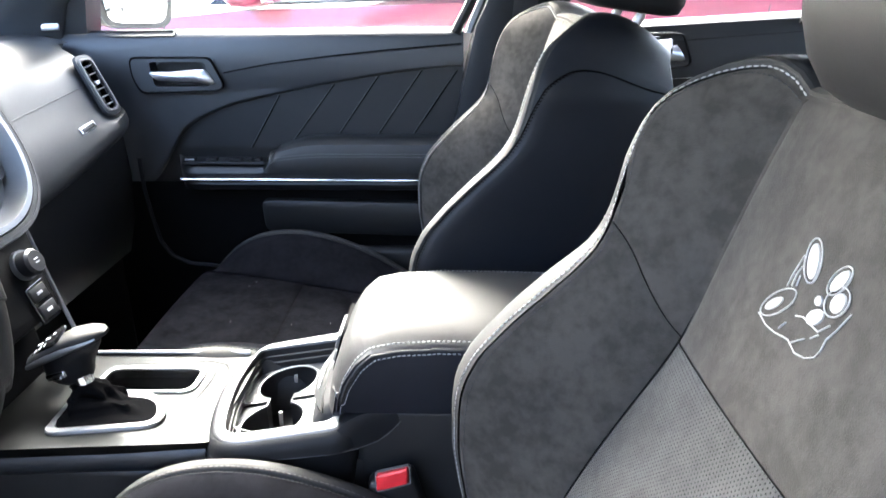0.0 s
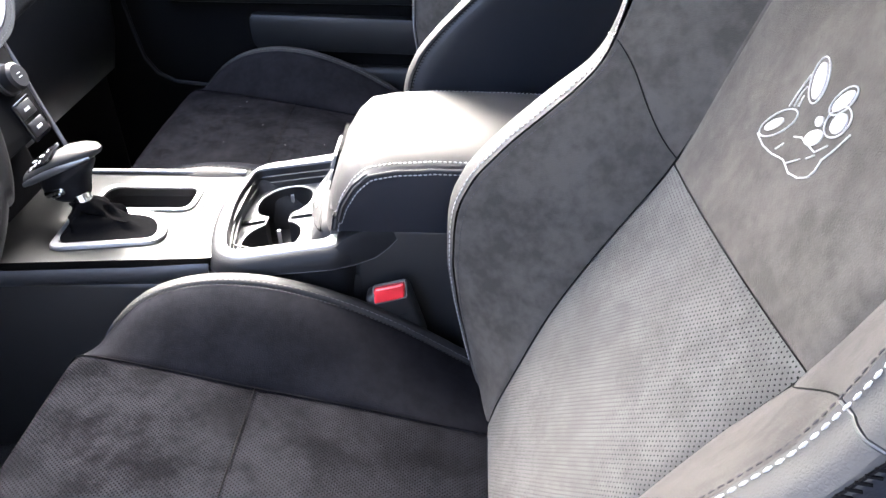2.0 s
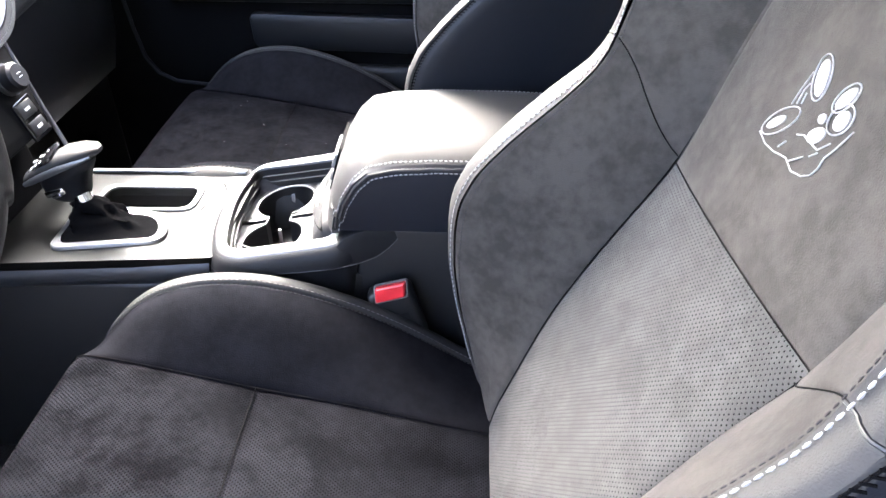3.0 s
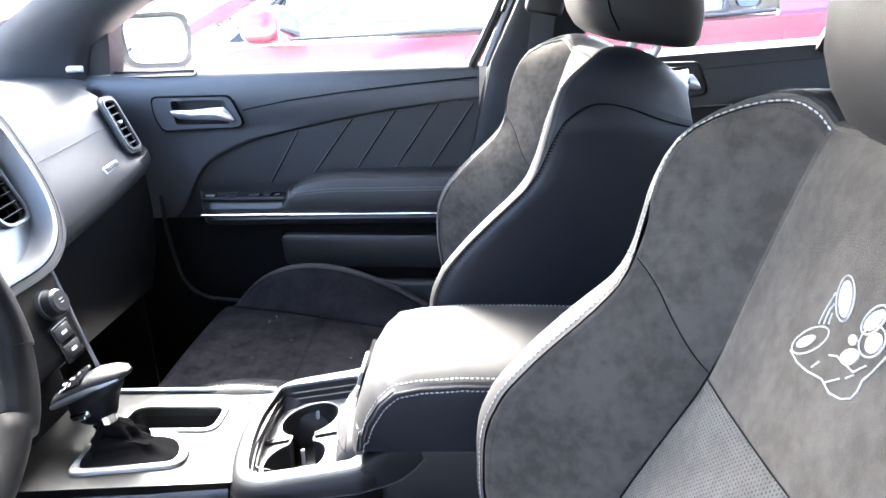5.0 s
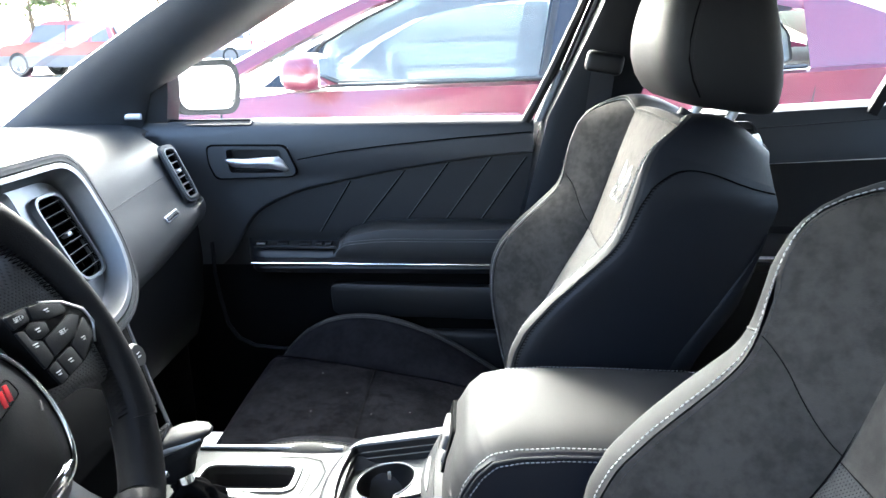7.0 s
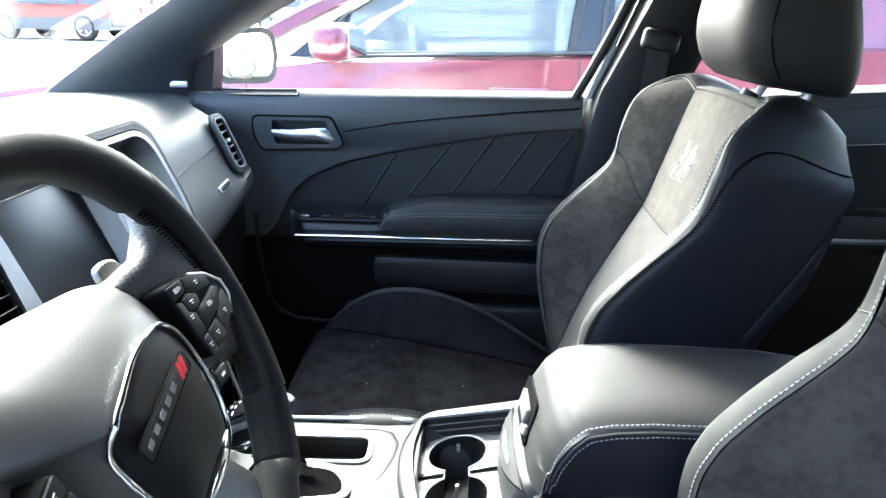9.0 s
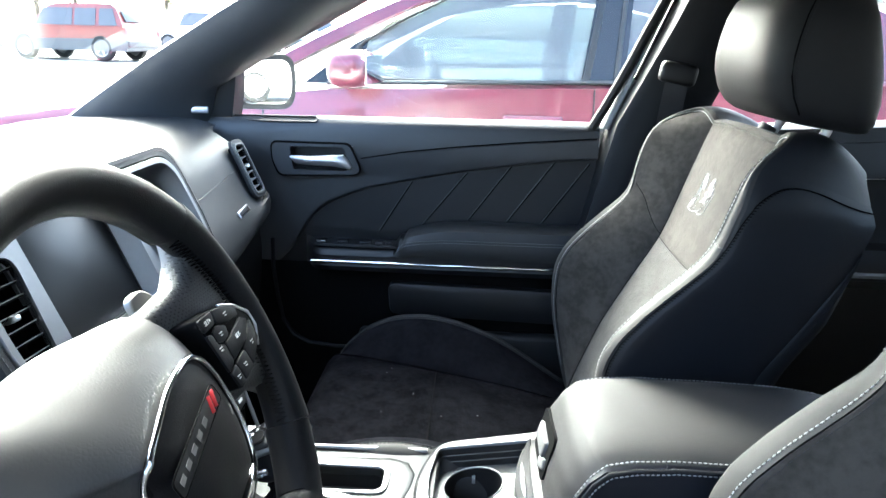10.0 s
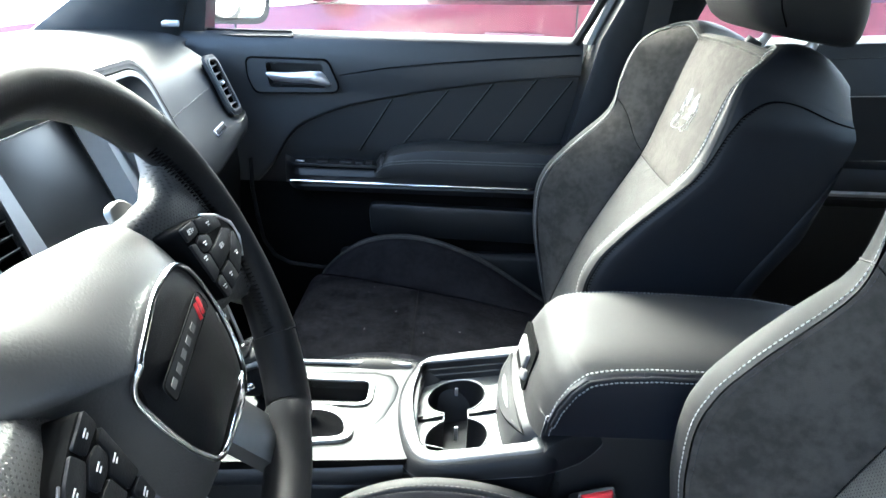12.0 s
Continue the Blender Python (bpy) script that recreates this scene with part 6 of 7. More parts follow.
part("bezel_face", holed(hb_in, [handle_cup], 0.0075, HB), TRIM, bez)
part("handle_cup", moved(join(sheet([[(x, y, z) for x, y in handle_cup] for z in (0.006, -0.028)], wrap=True), plate(handle_cup, 0.001, pose(0, 0, -0.029), 0)), HB), TRIM_DARK, bez)
rows = []
for t, x, y, hy, hz in [(0, -0.052, -0.002, 0.007, 0.003), (0.1, -0.046, -0.002, 0.0095, 0.006), (0.4, -0.01, -0.003, 0.010, 0.007), (0.7, 0.035, -0.002, 0.0125, 0.007), (0.9, 0.064, -0.004, 0.016, 0.006), (1, 0.072, -0.006, 0.010, 0.002)]:
    rows.append([(x - 0.006 * math.sin(a), y + hy * math.sin(a), 0.012 + hz * math.cos(a)) for a in np.linspace(0, 2 * math.pi, 21)[:-1]])
part("door_handle", moved(sheet(rows, wrap=True, caps=True), HB), ALLOY, door, "bright satin silver door pull")
# armrest shelf, switch panel and silver strip
shelf = [(1.575, 0.735), (1.54, 0.742), (1.510, 0.735), (1.4985, 0.722), (1.4965, 0.70), (1.500, 0.690), (1.500, 0.682), (1.497, 0.676), (1.503, 0.664), (1.53, 0.655), (1.575, 0.65)]


def shelf_row(x):
    k = min(1.0, max(0.0, (x + 0.60) / 0.05))
    k = math.sin(k * math.pi / 2)
    drop = 0.018 if x < -0.385 else 0.0
    return [(x, 1.575 + (y - 1.575) * k, z - drop * (z > 0.71)) for y, z in shelf]


part("armrest_shelf", sheet([shelf_row(x) for x in np.linspace(-0.60, 0.035, 50)]), TRIM_DARK, door, "black door armrest shelf")
rows = []
for x in [-0.386, -0.384, -0.380, -0.372, -0.362] + list(np.linspace(-0.350, 0.035, 28)):
    t = min(1.0, (x + 0.386) / 0.13)
    k = min(1.0, 0.55 * math.sin(min(1.0, t * 5) * math.pi / 2) + 0.45 * math.sin(t * math.pi / 2))
    top = 0.706 + 0.068 * k
    rows.append([(x, 1.570, 0.70), (x, 1.566, top - 0.006), (x, 1.552, top), (x, 1.525, top - 0.002), (x, 1.506 - 0.004 * k, top - 0.012 * k), (x, 1.4945, 0.712 + 0.026 * k), (x, 1.4935, 0.702 + 0.006 * k), (x, 1.4985, 0.698)])
pad = part("armrest_pad", sheet(rows, caps=False), LEATHER, door, "padded black leather armrest")
part("stitching", join(*[stitches([Vector(r[5]) + Vector((0, -0.0012, dz)) for r in rows], 0.0055) for dz in (0.0, 0.006)]), GREY_CLAD, pad)
panel_sw = part("switch_panel", plate(rounded([(-0.570, 1.504), (-0.386, 1.502), (-0.386, 1.545), (-0.555, 1.548)], 0.006), 0.006, pose(0, 0, 0.7185), 0.0015), TRIM_DARK, door, "black window switch panel")
for x, w, bright in ((-0.552, 0.022, True), (-0.505, 0.024, True), (-0.455, 0.026, True), (-0.425, 0.016, False), (-0.404, 0.014, False)):
    key = part("window_switch", box((w, 0.016, 0.007), (x, 1.517, 0.727), (8, 0, 0), 0.002), TRIM_DARK, panel_sw)
    part("switch_edge", box((w * 0.9, 0.003, 0.004), (x, 1.5085, 0.728), bevel=0.001), ALLOY if bright and x < -0.54 else TRIM, key)
part("silver_strip", tube([(x, 1.4965, 0.6865) for x in np.linspace(-0.572, 0.03, 20)], 0.0038, 10), CHROME, door, "thin bright strip below the armrest")
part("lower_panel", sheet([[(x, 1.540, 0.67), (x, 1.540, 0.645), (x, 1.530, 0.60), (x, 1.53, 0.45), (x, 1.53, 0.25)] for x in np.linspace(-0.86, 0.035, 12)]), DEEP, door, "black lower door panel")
part("map_pocket", join(plate(rounded([(-0.40, 0.565), (0.03, 0.555), (0.03, 0.632), (-0.405, 0.640)], 0.02), 0.02, axes_at((0, 1.522, 0), (1, 0, 0), (0, 0, 1)) @ pose(0, 0, 0), 0.006), box((0.50, 0.03, 0.16), (-0.22, 1.512, 0.45), (0, 0, 0), 0.02, 3)), TRIM_DARK, door, "black moulded map pocket")
slot_line = rounded([(-0.098, -0.006), (0.098, -0.006), (0.098, 0.006), (-0.098, 0.006)], 0.004)
slot_at = axes_at((-0.665, 1.556, 0.982), (1, 0, 0.01), (0, 0.75, 0.66))
vent = part("window_vent", ring([(x * 1.04, y * 1.5) for x, y in slot_line], slot_line, 0.005, slot_at), TRIM, door)
part("vent_slot", plate(slot_line, 0.002, slot_at, 0), TRIM_DARK, vent)
part("window_glass", sheet([[(x, 1.60 - 0.06 * t, 0.985 + (zt - 0.985) * t) for t in (0, 0.5, 1)] for x, zt in [(-0.78, 1.03), (-0.65, 1.13), (-0.5, 1.21), (-0.35, 1.27), (-0.2, 1.295), (-0.05, 1.30), (0.07, 1.30), (0.10, 1.20), (0.06, 1.1), (0.01, 1.0)][:7]]), GLASS, door, "clear side window", facing=(0, -1, 0)).visible_shadow = False
part("outer_skin", sheet([[(x, y, z) for y, z in ((1.60, 0.982), (1.645, 0.95), (1.70, 0.85), (1.72, 0.7), (1.70, 0.5), (1.66, 0.3))] for x in np.linspace(-0.90, 0.06, 12)]), PAINT_BODY, door, "white painted outer skin")
sail = part("mirror_sail", sheet([[(-0.93, 1.525, 0.985), (-0.93, 1.51, 1.03), (-0.88, 1.50, 1.07)], [(-0.80, 1.538, 0.985), (-0.80, 1.53, 1.04), (-0.79, 1.52, 1.09)], [(-0.745, 1.545, 0.985), (-0.735, 1.54, 1.04), (-0.725, 1.53, 1.10)], [(-0.742, 1.60, 0.985), (-0.733, 1.60, 1.04), (-0.723, 1.58, 1.10)]]), TRIM_DARK, door, "black mirror sail panel")
part("speaker_badge", box((0.036, 0.006, 0.014), (-0.802, 1.513, 1.001), (0, 0, 6), 0.003, 3), ALLOY, sail)

# ---- door mirror ----
mirror = thing("door_mirror", (-0.73, 1.78, 1.05), "white door mirror outside the passenger window", "door mirror")
MM = axes_at((-0.750, 1.805, 1.042), (0.72, 1, 0), (-0.02, 0, 1))
m_line = rounded([(-0.086, -0.056), (0.080, -0.066), (0.095, 0.010), (0.080, 0.064), (-0.094, 0.060)], 0.036, 6)
part("housing", moved(sheet([[(x * k, y * k, z) for x, y in m_line] for k, z in ((0.97, 0.0), (1.06, 0.004), (1.08, -0.004), (1.05, -0.03), (0.85, -0.07), (0.4, -0.10))], wrap=True, caps=True), MM), RUBBER, mirror, "dark mirror housing")
part("mirror_glass", plate([(x * 0.89, y * 0.85) for x, y in m_line], 0.001, MM @ pose(0, 0, 0.004), 0), MIRROR, mirror, "bright mirror glass")
part("mirror_foot", sheet([[(-0.92, 1.60, 0.975), (-0.85, 1.60, 0.975), (-0.85, 1.60, 1.0), (-0.92, 1.60, 1.0)], [(-0.90, 1.76, 0.985), (-0.82, 1.78, 0.985), (-0.82, 1.78, 1.015), (-0.90, 1.76, 1.015)]], wrap=True, caps=True), TRIM_DARK, mirror)

# the lower front edge of the door panel, rounded down towards the sill
part("panel_edge", tube([(-0.655, 1.496, 0.735), (-0.655, 1.496, 0.666), (-0.648, 1.496, 0.605), (-0.637, 1.496, 0.545), (-0.615, 1.496, 0.511), (-0.581, 1.496, 0.493), (-0.516, 1.496, 0.486), (-0.40, 1.496, 0.488), (-0.20, 1.496, 0.49)], 0.0045, 8, up=(0, 1, 0)), SKIRT, door, "rounded lower edge of the door panel")

# ---- seat belt on the pillar ----
belt_thing = thing("seat_belt", (0.15, 1.47, 0.9), "black seat belt hanging from its guide on the door pillar", "seat belt")
part("guide", box((0.072, 0.028, 0.040), (0.160, 1.463, 1.105), (0, 10, 0), 0.010, 3), TRIM_DARK, belt_thing, "black belt guide loop")
part("slider_slot", box((0.008, 0.006, 0.17), (0.112, 1.468, 1.17), (0, 22, 0), 0.002), GLOSS_BLACK, belt_thing)
part("webbing", sheet([[(x, y, z), (x + 0.046, y + 0.004, z)] for x, y, z in [(0.135, 1.455, 1.095), (0.125, 1.452, 1.0), (0.105, 1.462, 0.85), (0.085, 1.47, 0.7), (0.06, 1.475, 0.5), (0.04, 1.475, 0.35)]]), WEBBING, belt_thing, "black woven belt webbing")

# ---- rear of the cabin ----
rear_door = thing("rear_passenger_door", (0.75, 1.52, 0.3), "closed rear passenger door with charcoal trim", "car door", "passenger doors")
part("upper_panel", sheet([[(x, y, z + 0.055 * (x - 0.2)) for y, z in ((1.585, 0.995), (1.56, 0.993), (1.545, 0.985), (1.535, 0.95), (1.535, 0.88))] for x in np.linspace(0.20, 1.25, 24)]), TRIM, rear_door, "charcoal upper rear door panel")
part("insert", sheet([[(x, y, z + 0.045 * (x - 0.2)) for y, z in ((1.55, 0.88), (1.556, 0.87), (1.556, 0.74))] for x in np.linspace(0.20, 1.25, 12)]), LEATHER, rear_door, "black leather rear insert")
part("armrest", sheet([[(x, y, z) for y, z in ((1.565, 0.76), (1.51, 0.755), (1.50, 0.73), (1.50, 0.69), (1.54, 0.66), (1.54, 0.25))] for x in np.linspace(0.20, 1.25, 12)]), TRIM_DARK, rear_door)
part("silver_strip", sheet([[(x, 1.499, 0.696), (x, 1.4955, 0.698), (x, 1.4915, 0.7045), (x, 1.496, 0.708), (x, 1.501, 0.708)] for x in np.linspace(0.3, 1.2, 4)]), ALLOY, rear_door, "slim bright metal strip", sharp=25)
part("panel_crease", tube([(x, 1.5345, 0.955 + 0.055 * (x - 0.2) + 0.02 * (x - 0.5)) for x in np.linspace(0.3, 1.2, 20)], 0.0012, 6), TRIM_DARK, rear_door)
rh = axes_at((0.405, 1.533, 0.950), (1, 0, 0), (0, 0, 1))
part("handle_bezel", ring(hb_out, hb_in, 0.008, rh, 0.002), TRIM_DARK, rear_door)
part("door_handle", moved(sheet([[(x - 0.006 * math.sin(a), y + hy * math.sin(a), 0.012 + hz * math.cos(a)) for a in np.linspace(0, 2 * math.pi, 21)[:-1]] for x, y, hy, hz in [(-0.052, -0.002, 0.007, 0.003), (-0.01, -0.003, 0.010, 0.007), (0.064, -0.004, 0.016, 0.006), (0.072, -0.006, 0.010, 0.002)]], wrap=True, caps=True), rh), ALLOY, rear_door, "bright rear door pull")
part("window_bar", box((0.022, 0.02, 0.42), (0.80, 1.545, 1.19), (0, 24, 0), 0.003), TRIM_DARK, rear_door, "black divider of the rear window")
part("window_glass", sheet([[(x, 1.585 - 0.07 * t, 1.0 + 0.055 * (x - 0.2) + t * (1.29 - 0.05 * max(0, x - 0.5) - 1.0 - 0.055 * (x - 0.2))) for t in (0, 0.5, 1)] for x in np.linspace(0.25, 1.2, 10)]), GLASS, rear_door, "clear rear side window", facing=(0, -1, 0)).visible_shadow = False
part("outer_skin", sheet([[(x, y, z) for y, z in ((1.60, 0.99), (1.645, 0.96), (1.70, 0.85), (1.72, 0.7), (1.70, 0.5), (1.66, 0.3))] for x in np.linspace(0.07, 1.30, 12)]), PAINT_BODY, rear_door, "white painted outer skin")

rear_seat = thing("rear_bench", (1.15, CY, 0.3), "dark rear bench seat in shade behind the front seats", "bench seat")
part("seat_cushion", sheet([[(x, CY + w, z - 0.05 * abs(w / 0.66) ** 6) for w in np.linspace(-0.66, 0.66, 21)] for x, z in [(0.80, 0.30), (0.785, 0.40), (0.80, 0.47), (0.85, 0.495), (1.0, 0.49), (1.25, 0.46)]]), SUEDE, rear_seat, "dark suede rear seat cushion")
part("backrest", sheet([[(x - 0.02 * math.cos(w * 4), CY + w, z) for w in np.linspace(-0.66, 0.66, 21)] for x, z in [(1.22, 0.44), (1.30, 0.7), (1.37, 0.95), (1.41, 0.99), (1.46, 0.98)]]), SUEDE_SHADED, rear_seat, "suede rear backrest, colour darkened for shade")
tagged(part("wall_rear", join(box((0.5, 1.45, 0.03), (1.6, CY, 0.985), bevel=0.005), box((0.03, 1.45, 0.8), (1.5, CY, 0.6), bevel=0.005)), TRIM_DARK), "dark parcel shelf and rear bulkhead", "bulkhead", kind="structure")
for s, nm in ((1, "trim_rear_pillar_passenger"), (-1, "trim_rear_pillar_driver")):
    tagged(part(nm, sheet([[(1.20, CY + s * 0.74, 1.04), (1.9, CY + s * 0.74, 1.0)], [(1.25, CY + s * 0.70, 1.15), (1.75, CY + s * 0.68, 1.15)], [(1.12, CY + s * 0.62, 1.30), (1.5, CY + s * 0.60, 1.29)]]), HEADLINER), "dark rear pillar trim", "pillar trim", kind="structure")
tagged(part("wall_driver_rear_door", join(box((1.1, 0.06, 0.7), (0.85, 0.08, 0.62), bevel=0.01), box((0.9, 0.10, 0.12), (-0.45, 0.07, 0.24), bevel=0.02), box((0.3, 0.1, 0.12), (0.15, 0.07, 0.24), bevel=0.02)), TRIM_DARK), "black driver side rear door and sill", "car side", kind="structure")
# ---- parked cars ----
def road_wheel(parent, at, way, radius=0.34, width=0.22):
    """A wheel whose axle runs along way."""
    m = Matrix.Translation(at) @ Vector(way).to_track_quat("Z", "Y").to_matrix().to_4x4()
    ring_rows = []
    for k, z in ((0.66, width / 2), (0.72, width / 2 + 0.01), (0.92, width / 2), (1.0, width / 2 - 0.04), (1.0, -width / 2 + 0.04), (0.92, -width / 2), (0.66, -width / 2)):
        ring_rows.append([(radius * k * math.cos(t), radius * k * math.sin(t), z) for t in np.linspace(0, 2 * math.pi, 33)[:-1]])
    w = part("wheel", moved(sheet(ring_rows, wrap=True), m), RUBBER, parent, "black tyre on an alloy rim")
    rim = [moved(tube([(radius * 0.64 * math.cos(t), radius * 0.64 * math.sin(t), width * 0.42) for t in np.linspace(0, 2 * math.pi, 33)[:-1]], 0.018, 8, closed=True), m)]
    for i in range(5):
        a = 2 * math.pi * i / 5
        c, s = math.cos(a), math.sin(a)
        rim.append(moved(tube([(0.03 * c, 0.03 * s, width * 0.40), (radius * 0.35 * c, radius * 0.35 * s, width * 0.42), (radius * 0.63 * c, radius * 0.63 * s, width * 0.40)], [0.035, 0.026, 0.036], 8, flat=0.5), m))
    part("rim", join(*rim), ALLOY, w)
    part("hub", moved(join(tube([(0, 0, -width * 0.3), (0, 0, width * 0.25)], radius * 0.62, 24, up=(0, 1, 0)), tube([(0, 0, 0), (0, 0, width * 0.45)], 0.045, 16, up=(0, 1, 0))), m), GREY_CLAD, w)
    return w


# the neighbour: a maroon saloon, nose towards -x
saloon = thing("parked_saloon", (0.0, 3.3, 0.0), "glossy maroon four-door saloon parked alongside", "car")
SY, HALF = 3.345, 0.93


def flank(x, z):
    """Half width of the body at a height."""
    base = HALF - 0.05 * max(0, (0.45 - z) / 0.3) ** 2 - 0.035 * max(0, (z - 0.72) / 0.25) ** 1.5 + 0.012 * math.exp(-((z - 0.80) / 0.03) ** 2)
    nose = 0.30 * max(0, (-1.9 - x) / 0.75) ** 2 + 0.22 * max(0, (x - 1.9) / 0.75) ** 2
    return base - nose


def shoulder(x):
    return float(np.interp(x, [-2.65, -2.3, -1.6, -0.95, -0.7, 0.0, 0.8, 1.3, 1.9, 2.4, 2.6], [0.70, 0.80, 0.90, 0.965, 0.985, 1.005, 1.03, 1.06, 1.05, 1.02, 0.95]))


def deck(x):
    return float(np.interp(x, [-2.65, -2.3, -1.6, -1.0, -0.9, 1.6, 1.75, 2.3, 2.6], [0.72, 0.86, 0.97, 1.03, 1.02, 1.03, 1.12, 1.09, 0.98]))


body_rows = []
for x in np.concatenate([np.linspace(-2.65, -1.0, 18), np.linspace(-0.9, 1.6, 22), np.linspace(1.7, 2.6, 10)]):
    row = []
    for s in (1, -1):
        zs = [0.20, 0.30, 0.45, 0.60, 0.70, 0.77, 0.80, 0.83, 0.90, shoulder(x) - 0.02, shoulder(x)]
        side = [(x, SY + s * flank(x, min(z, 1.0)), min(z, shoulder(x))) for z in zs] + [(x, SY + s * (flank(x, shoulder(x)) - 0.06), shoulder(x) + 0.012)]
        cap = [(x, SY + s * 0.5, max(shoulder(x), deck(x) - 0.01) if (x < -0.95 or x > 1.65) else shoulder(x) + 0.01)]
        row += side + cap if s == 1 else (side + cap)[::-1]
    body_rows.append(row)
body = part("body", sheet(body_rows, wrap=False), PAINT_MAROON, saloon, "glossy maroon body", sharp=50)


def roof_line(x):
    return float(np.interp(x, [-1.05, -0.926, -0.773, -0.612, -0.486, -0.303, -0.041, 0.30, 0.60, 0.88, 1.05, 1.20, 1.40, 1.75], [1.04, 1.105, 1.185, 1.262, 1.318, 1.375, 1.415, 1.435, 1.40, 1.335, 1.305, 1.25, 1.18, 1.12]))


def tumble(x, z):
    return flank(x, 0.98) - 0.05 - 0.32 * max(0, z - 1.0) ** 1.05


roof_rows = []
for x in np.linspace(-0.40, 1.20, 22):
    zr = roof_line(x)
    w = tumble(x, zr - 0.06) - 0.01
    roof_rows.append([(x, SY + s, z) for s, z in [(-w - 0.012, zr - 0.075), (-w, zr - 0.05), (-w + 0.05, zr - 0.018), (-w * 0.6, zr), (0, zr + 0.01), (w * 0.6, zr), (w - 0.05, zr - 0.018), (w, zr - 0.05), (w + 0.012, zr - 0.075)]])
part("roof", sheet(roof_rows), PAINT_MAROON, saloon, "glossy maroon roof")
for s in (-1, 1):
    def side_pt(x, z, out=0.0):
        return (x, SY + s * (tumble(x, z) + out), z)
    # roof rail and pillars
    part("front_pillar", sheet([[side_pt(x, roof_line(x) - 0.012, -0.06), side_pt(x, roof_line(x) - 0.03), side_pt(x + 0.05, roof_line(x) - 0.05, 0.004), side_pt(x + 0.055, roof_line(x) - 0.055, -0.03)] for x in np.linspace(-1.02, -0.35, 16)]), PAINT_MAROON, saloon)
    part("rear_pillar", sheet([[side_pt(x, z) for x in np.linspace(0.98 + 0.20 * (1 - (z - 1.02) / 0.36) * 0.2, max(1.0, float(np.interp(z, [1.03, 1.12, 1.18, 1.25, 1.29, 1.33], [2.0, 1.70, 1.38, 1.19, 1.07, 0.99]))), 10)] for z in np.linspace(1.03, 1.33, 12)]), PAINT_MAROON, saloon, "broad maroon rear pillar")
    for nm, outline in (("front_window", [(-0.68, 1.02), (-0.62, 1.135), (-0.475, 1.218), (-0.31, 1.298), (-0.15, 1.322), (0.05, 1.332), (0.178, 1.332), (0.125, 1.03)]),
                        ("rear_window", [(0.245, 1.035), (0.272, 1.330), (0.48, 1.325), (0.66, 1.295), (0.80, 1.255), (0.84, 1.065)]),
                        ("quarter_window", [(0.880, 1.072), (0.858, 1.240), (0.910, 1.205), (0.945, 1.165), (0.955, 1.075)])):
        k = 0.030 if nm != "quarter_window" else 0.018
        cx, cz = sum(p[0] for p in outline) / len(outline), sum(p[1] for p in outline) / len(outline)
        fine = rounded(outline, 0.02, 4)
        win = part(nm, sheet([[side_pt(cx + (x - cx) * q, cz + (z - cz) * q, o) for x, z in fine] for q, o in ((1.0 + k * 2, 0.004), (1.0 + k, 0.008), (1.0, 0.004), (1.0, -0.02))], wrap=True), TRIM_DARK, saloon, "side window with a dark frame")
        bm = bmesh.new()
        bm.faces.new([bm.verts.new(side_pt(x, z, -0.012)) for x, z in fine])
        bmesh.ops.triangulate(bm, faces=bm.faces)
        part("pane", bm, GLASS_TINT, win, facing=(0, -1, 0)).visible_shadow = False
    part("bright_strip", tube([side_pt(x, shoulder(x) + 0.018, 0.008) for x in np.linspace(-0.74, 1.0, 20)], 0.007, 8), TRIM, saloon)
    part("pillar_post", sheet([[side_pt(0.120, 1.02, -0.001), side_pt(0.265, 1.02, -0.001)], [side_pt(0.170, 1.35, -0.001), side_pt(0.290, 1.35, -0.001)]]), GLOSS_BLACK, saloon, "glossy black door pillar")
    part("sail", sheet([[side_pt(-0.82, 1.0), side_pt(-0.64, 1.0)], [side_pt(-0.66, 1.125), side_pt(-0.60, 1.16)]]), GLOSS_BLACK, saloon)
    for x0 in (-0.95, 0.16, 1.02):
        part("door_gap", tube([(x0 + (0.03 if x0 > 1 else 0.0) * math.sin(z * 6), SY + s * (flank(x0, z) + 0.001), z) for z in np.linspace(0.30, shoulder(x0), 14)], 0.003, 6), TRIM_DARK, body)
    for x0 in (-0.03, 1.0):
        part("door_handle", box((0.20, 0.03, 0.028), (x0 - 0.01, SY + s * (flank(0, 0.9) + 0.008), 0.905), bevel=0.01, seg=3), PAINT_MAROON, saloon)
    dm = part("door_mirror", box((0.13, 0.19, 0.115), (-0.625, SY + s * 1.0, 1.058), (0, 0, s * 12), 0.045, 5), PAINT_MAROON, saloon, "maroon door mirror")
    part("mirror_glass", box((0.004, 0.15, 0.085), (-0.557, SY + s * 1.0, 1.058), (0, 0, s * 12), 0.001), MIRROR, dm)
    part("mirror_foot", box((0.08, 0.10, 0.03), (-0.635, SY + s * 0.90, 1.013), bevel=0.008), GLOSS_BLACK, dm)
    for x0 in (-1.62, 1.43):
        road_wheel(saloon, (x0, SY + s * 0.80, 0.345), (0, s, 0))
part("windscreen", sheet([[(x, SY + w * (0.70 if x < -0.7 else 0.60), z - 0.04 * w * w) for w in np.linspace(-1, 1, 9)] for x, z in ((-0.98, 1.04), (-0.66, 1.215), (-0.38, 1.345))]), GLASS_TINT, saloon, facing=(1, 0, -1)).visible_shadow = False
part("rear_screen", sheet([[(x, SY + w * 0.58, z - 0.04 * w * w) for w in np.linspace(-1, 1, 9)] for x, z in ((1.15, 1.385), (1.5, 1.245), (1.78, 1.125))]), GLASS_TINT, saloon, facing=(-1, 0, -1)).visible_shadow = False
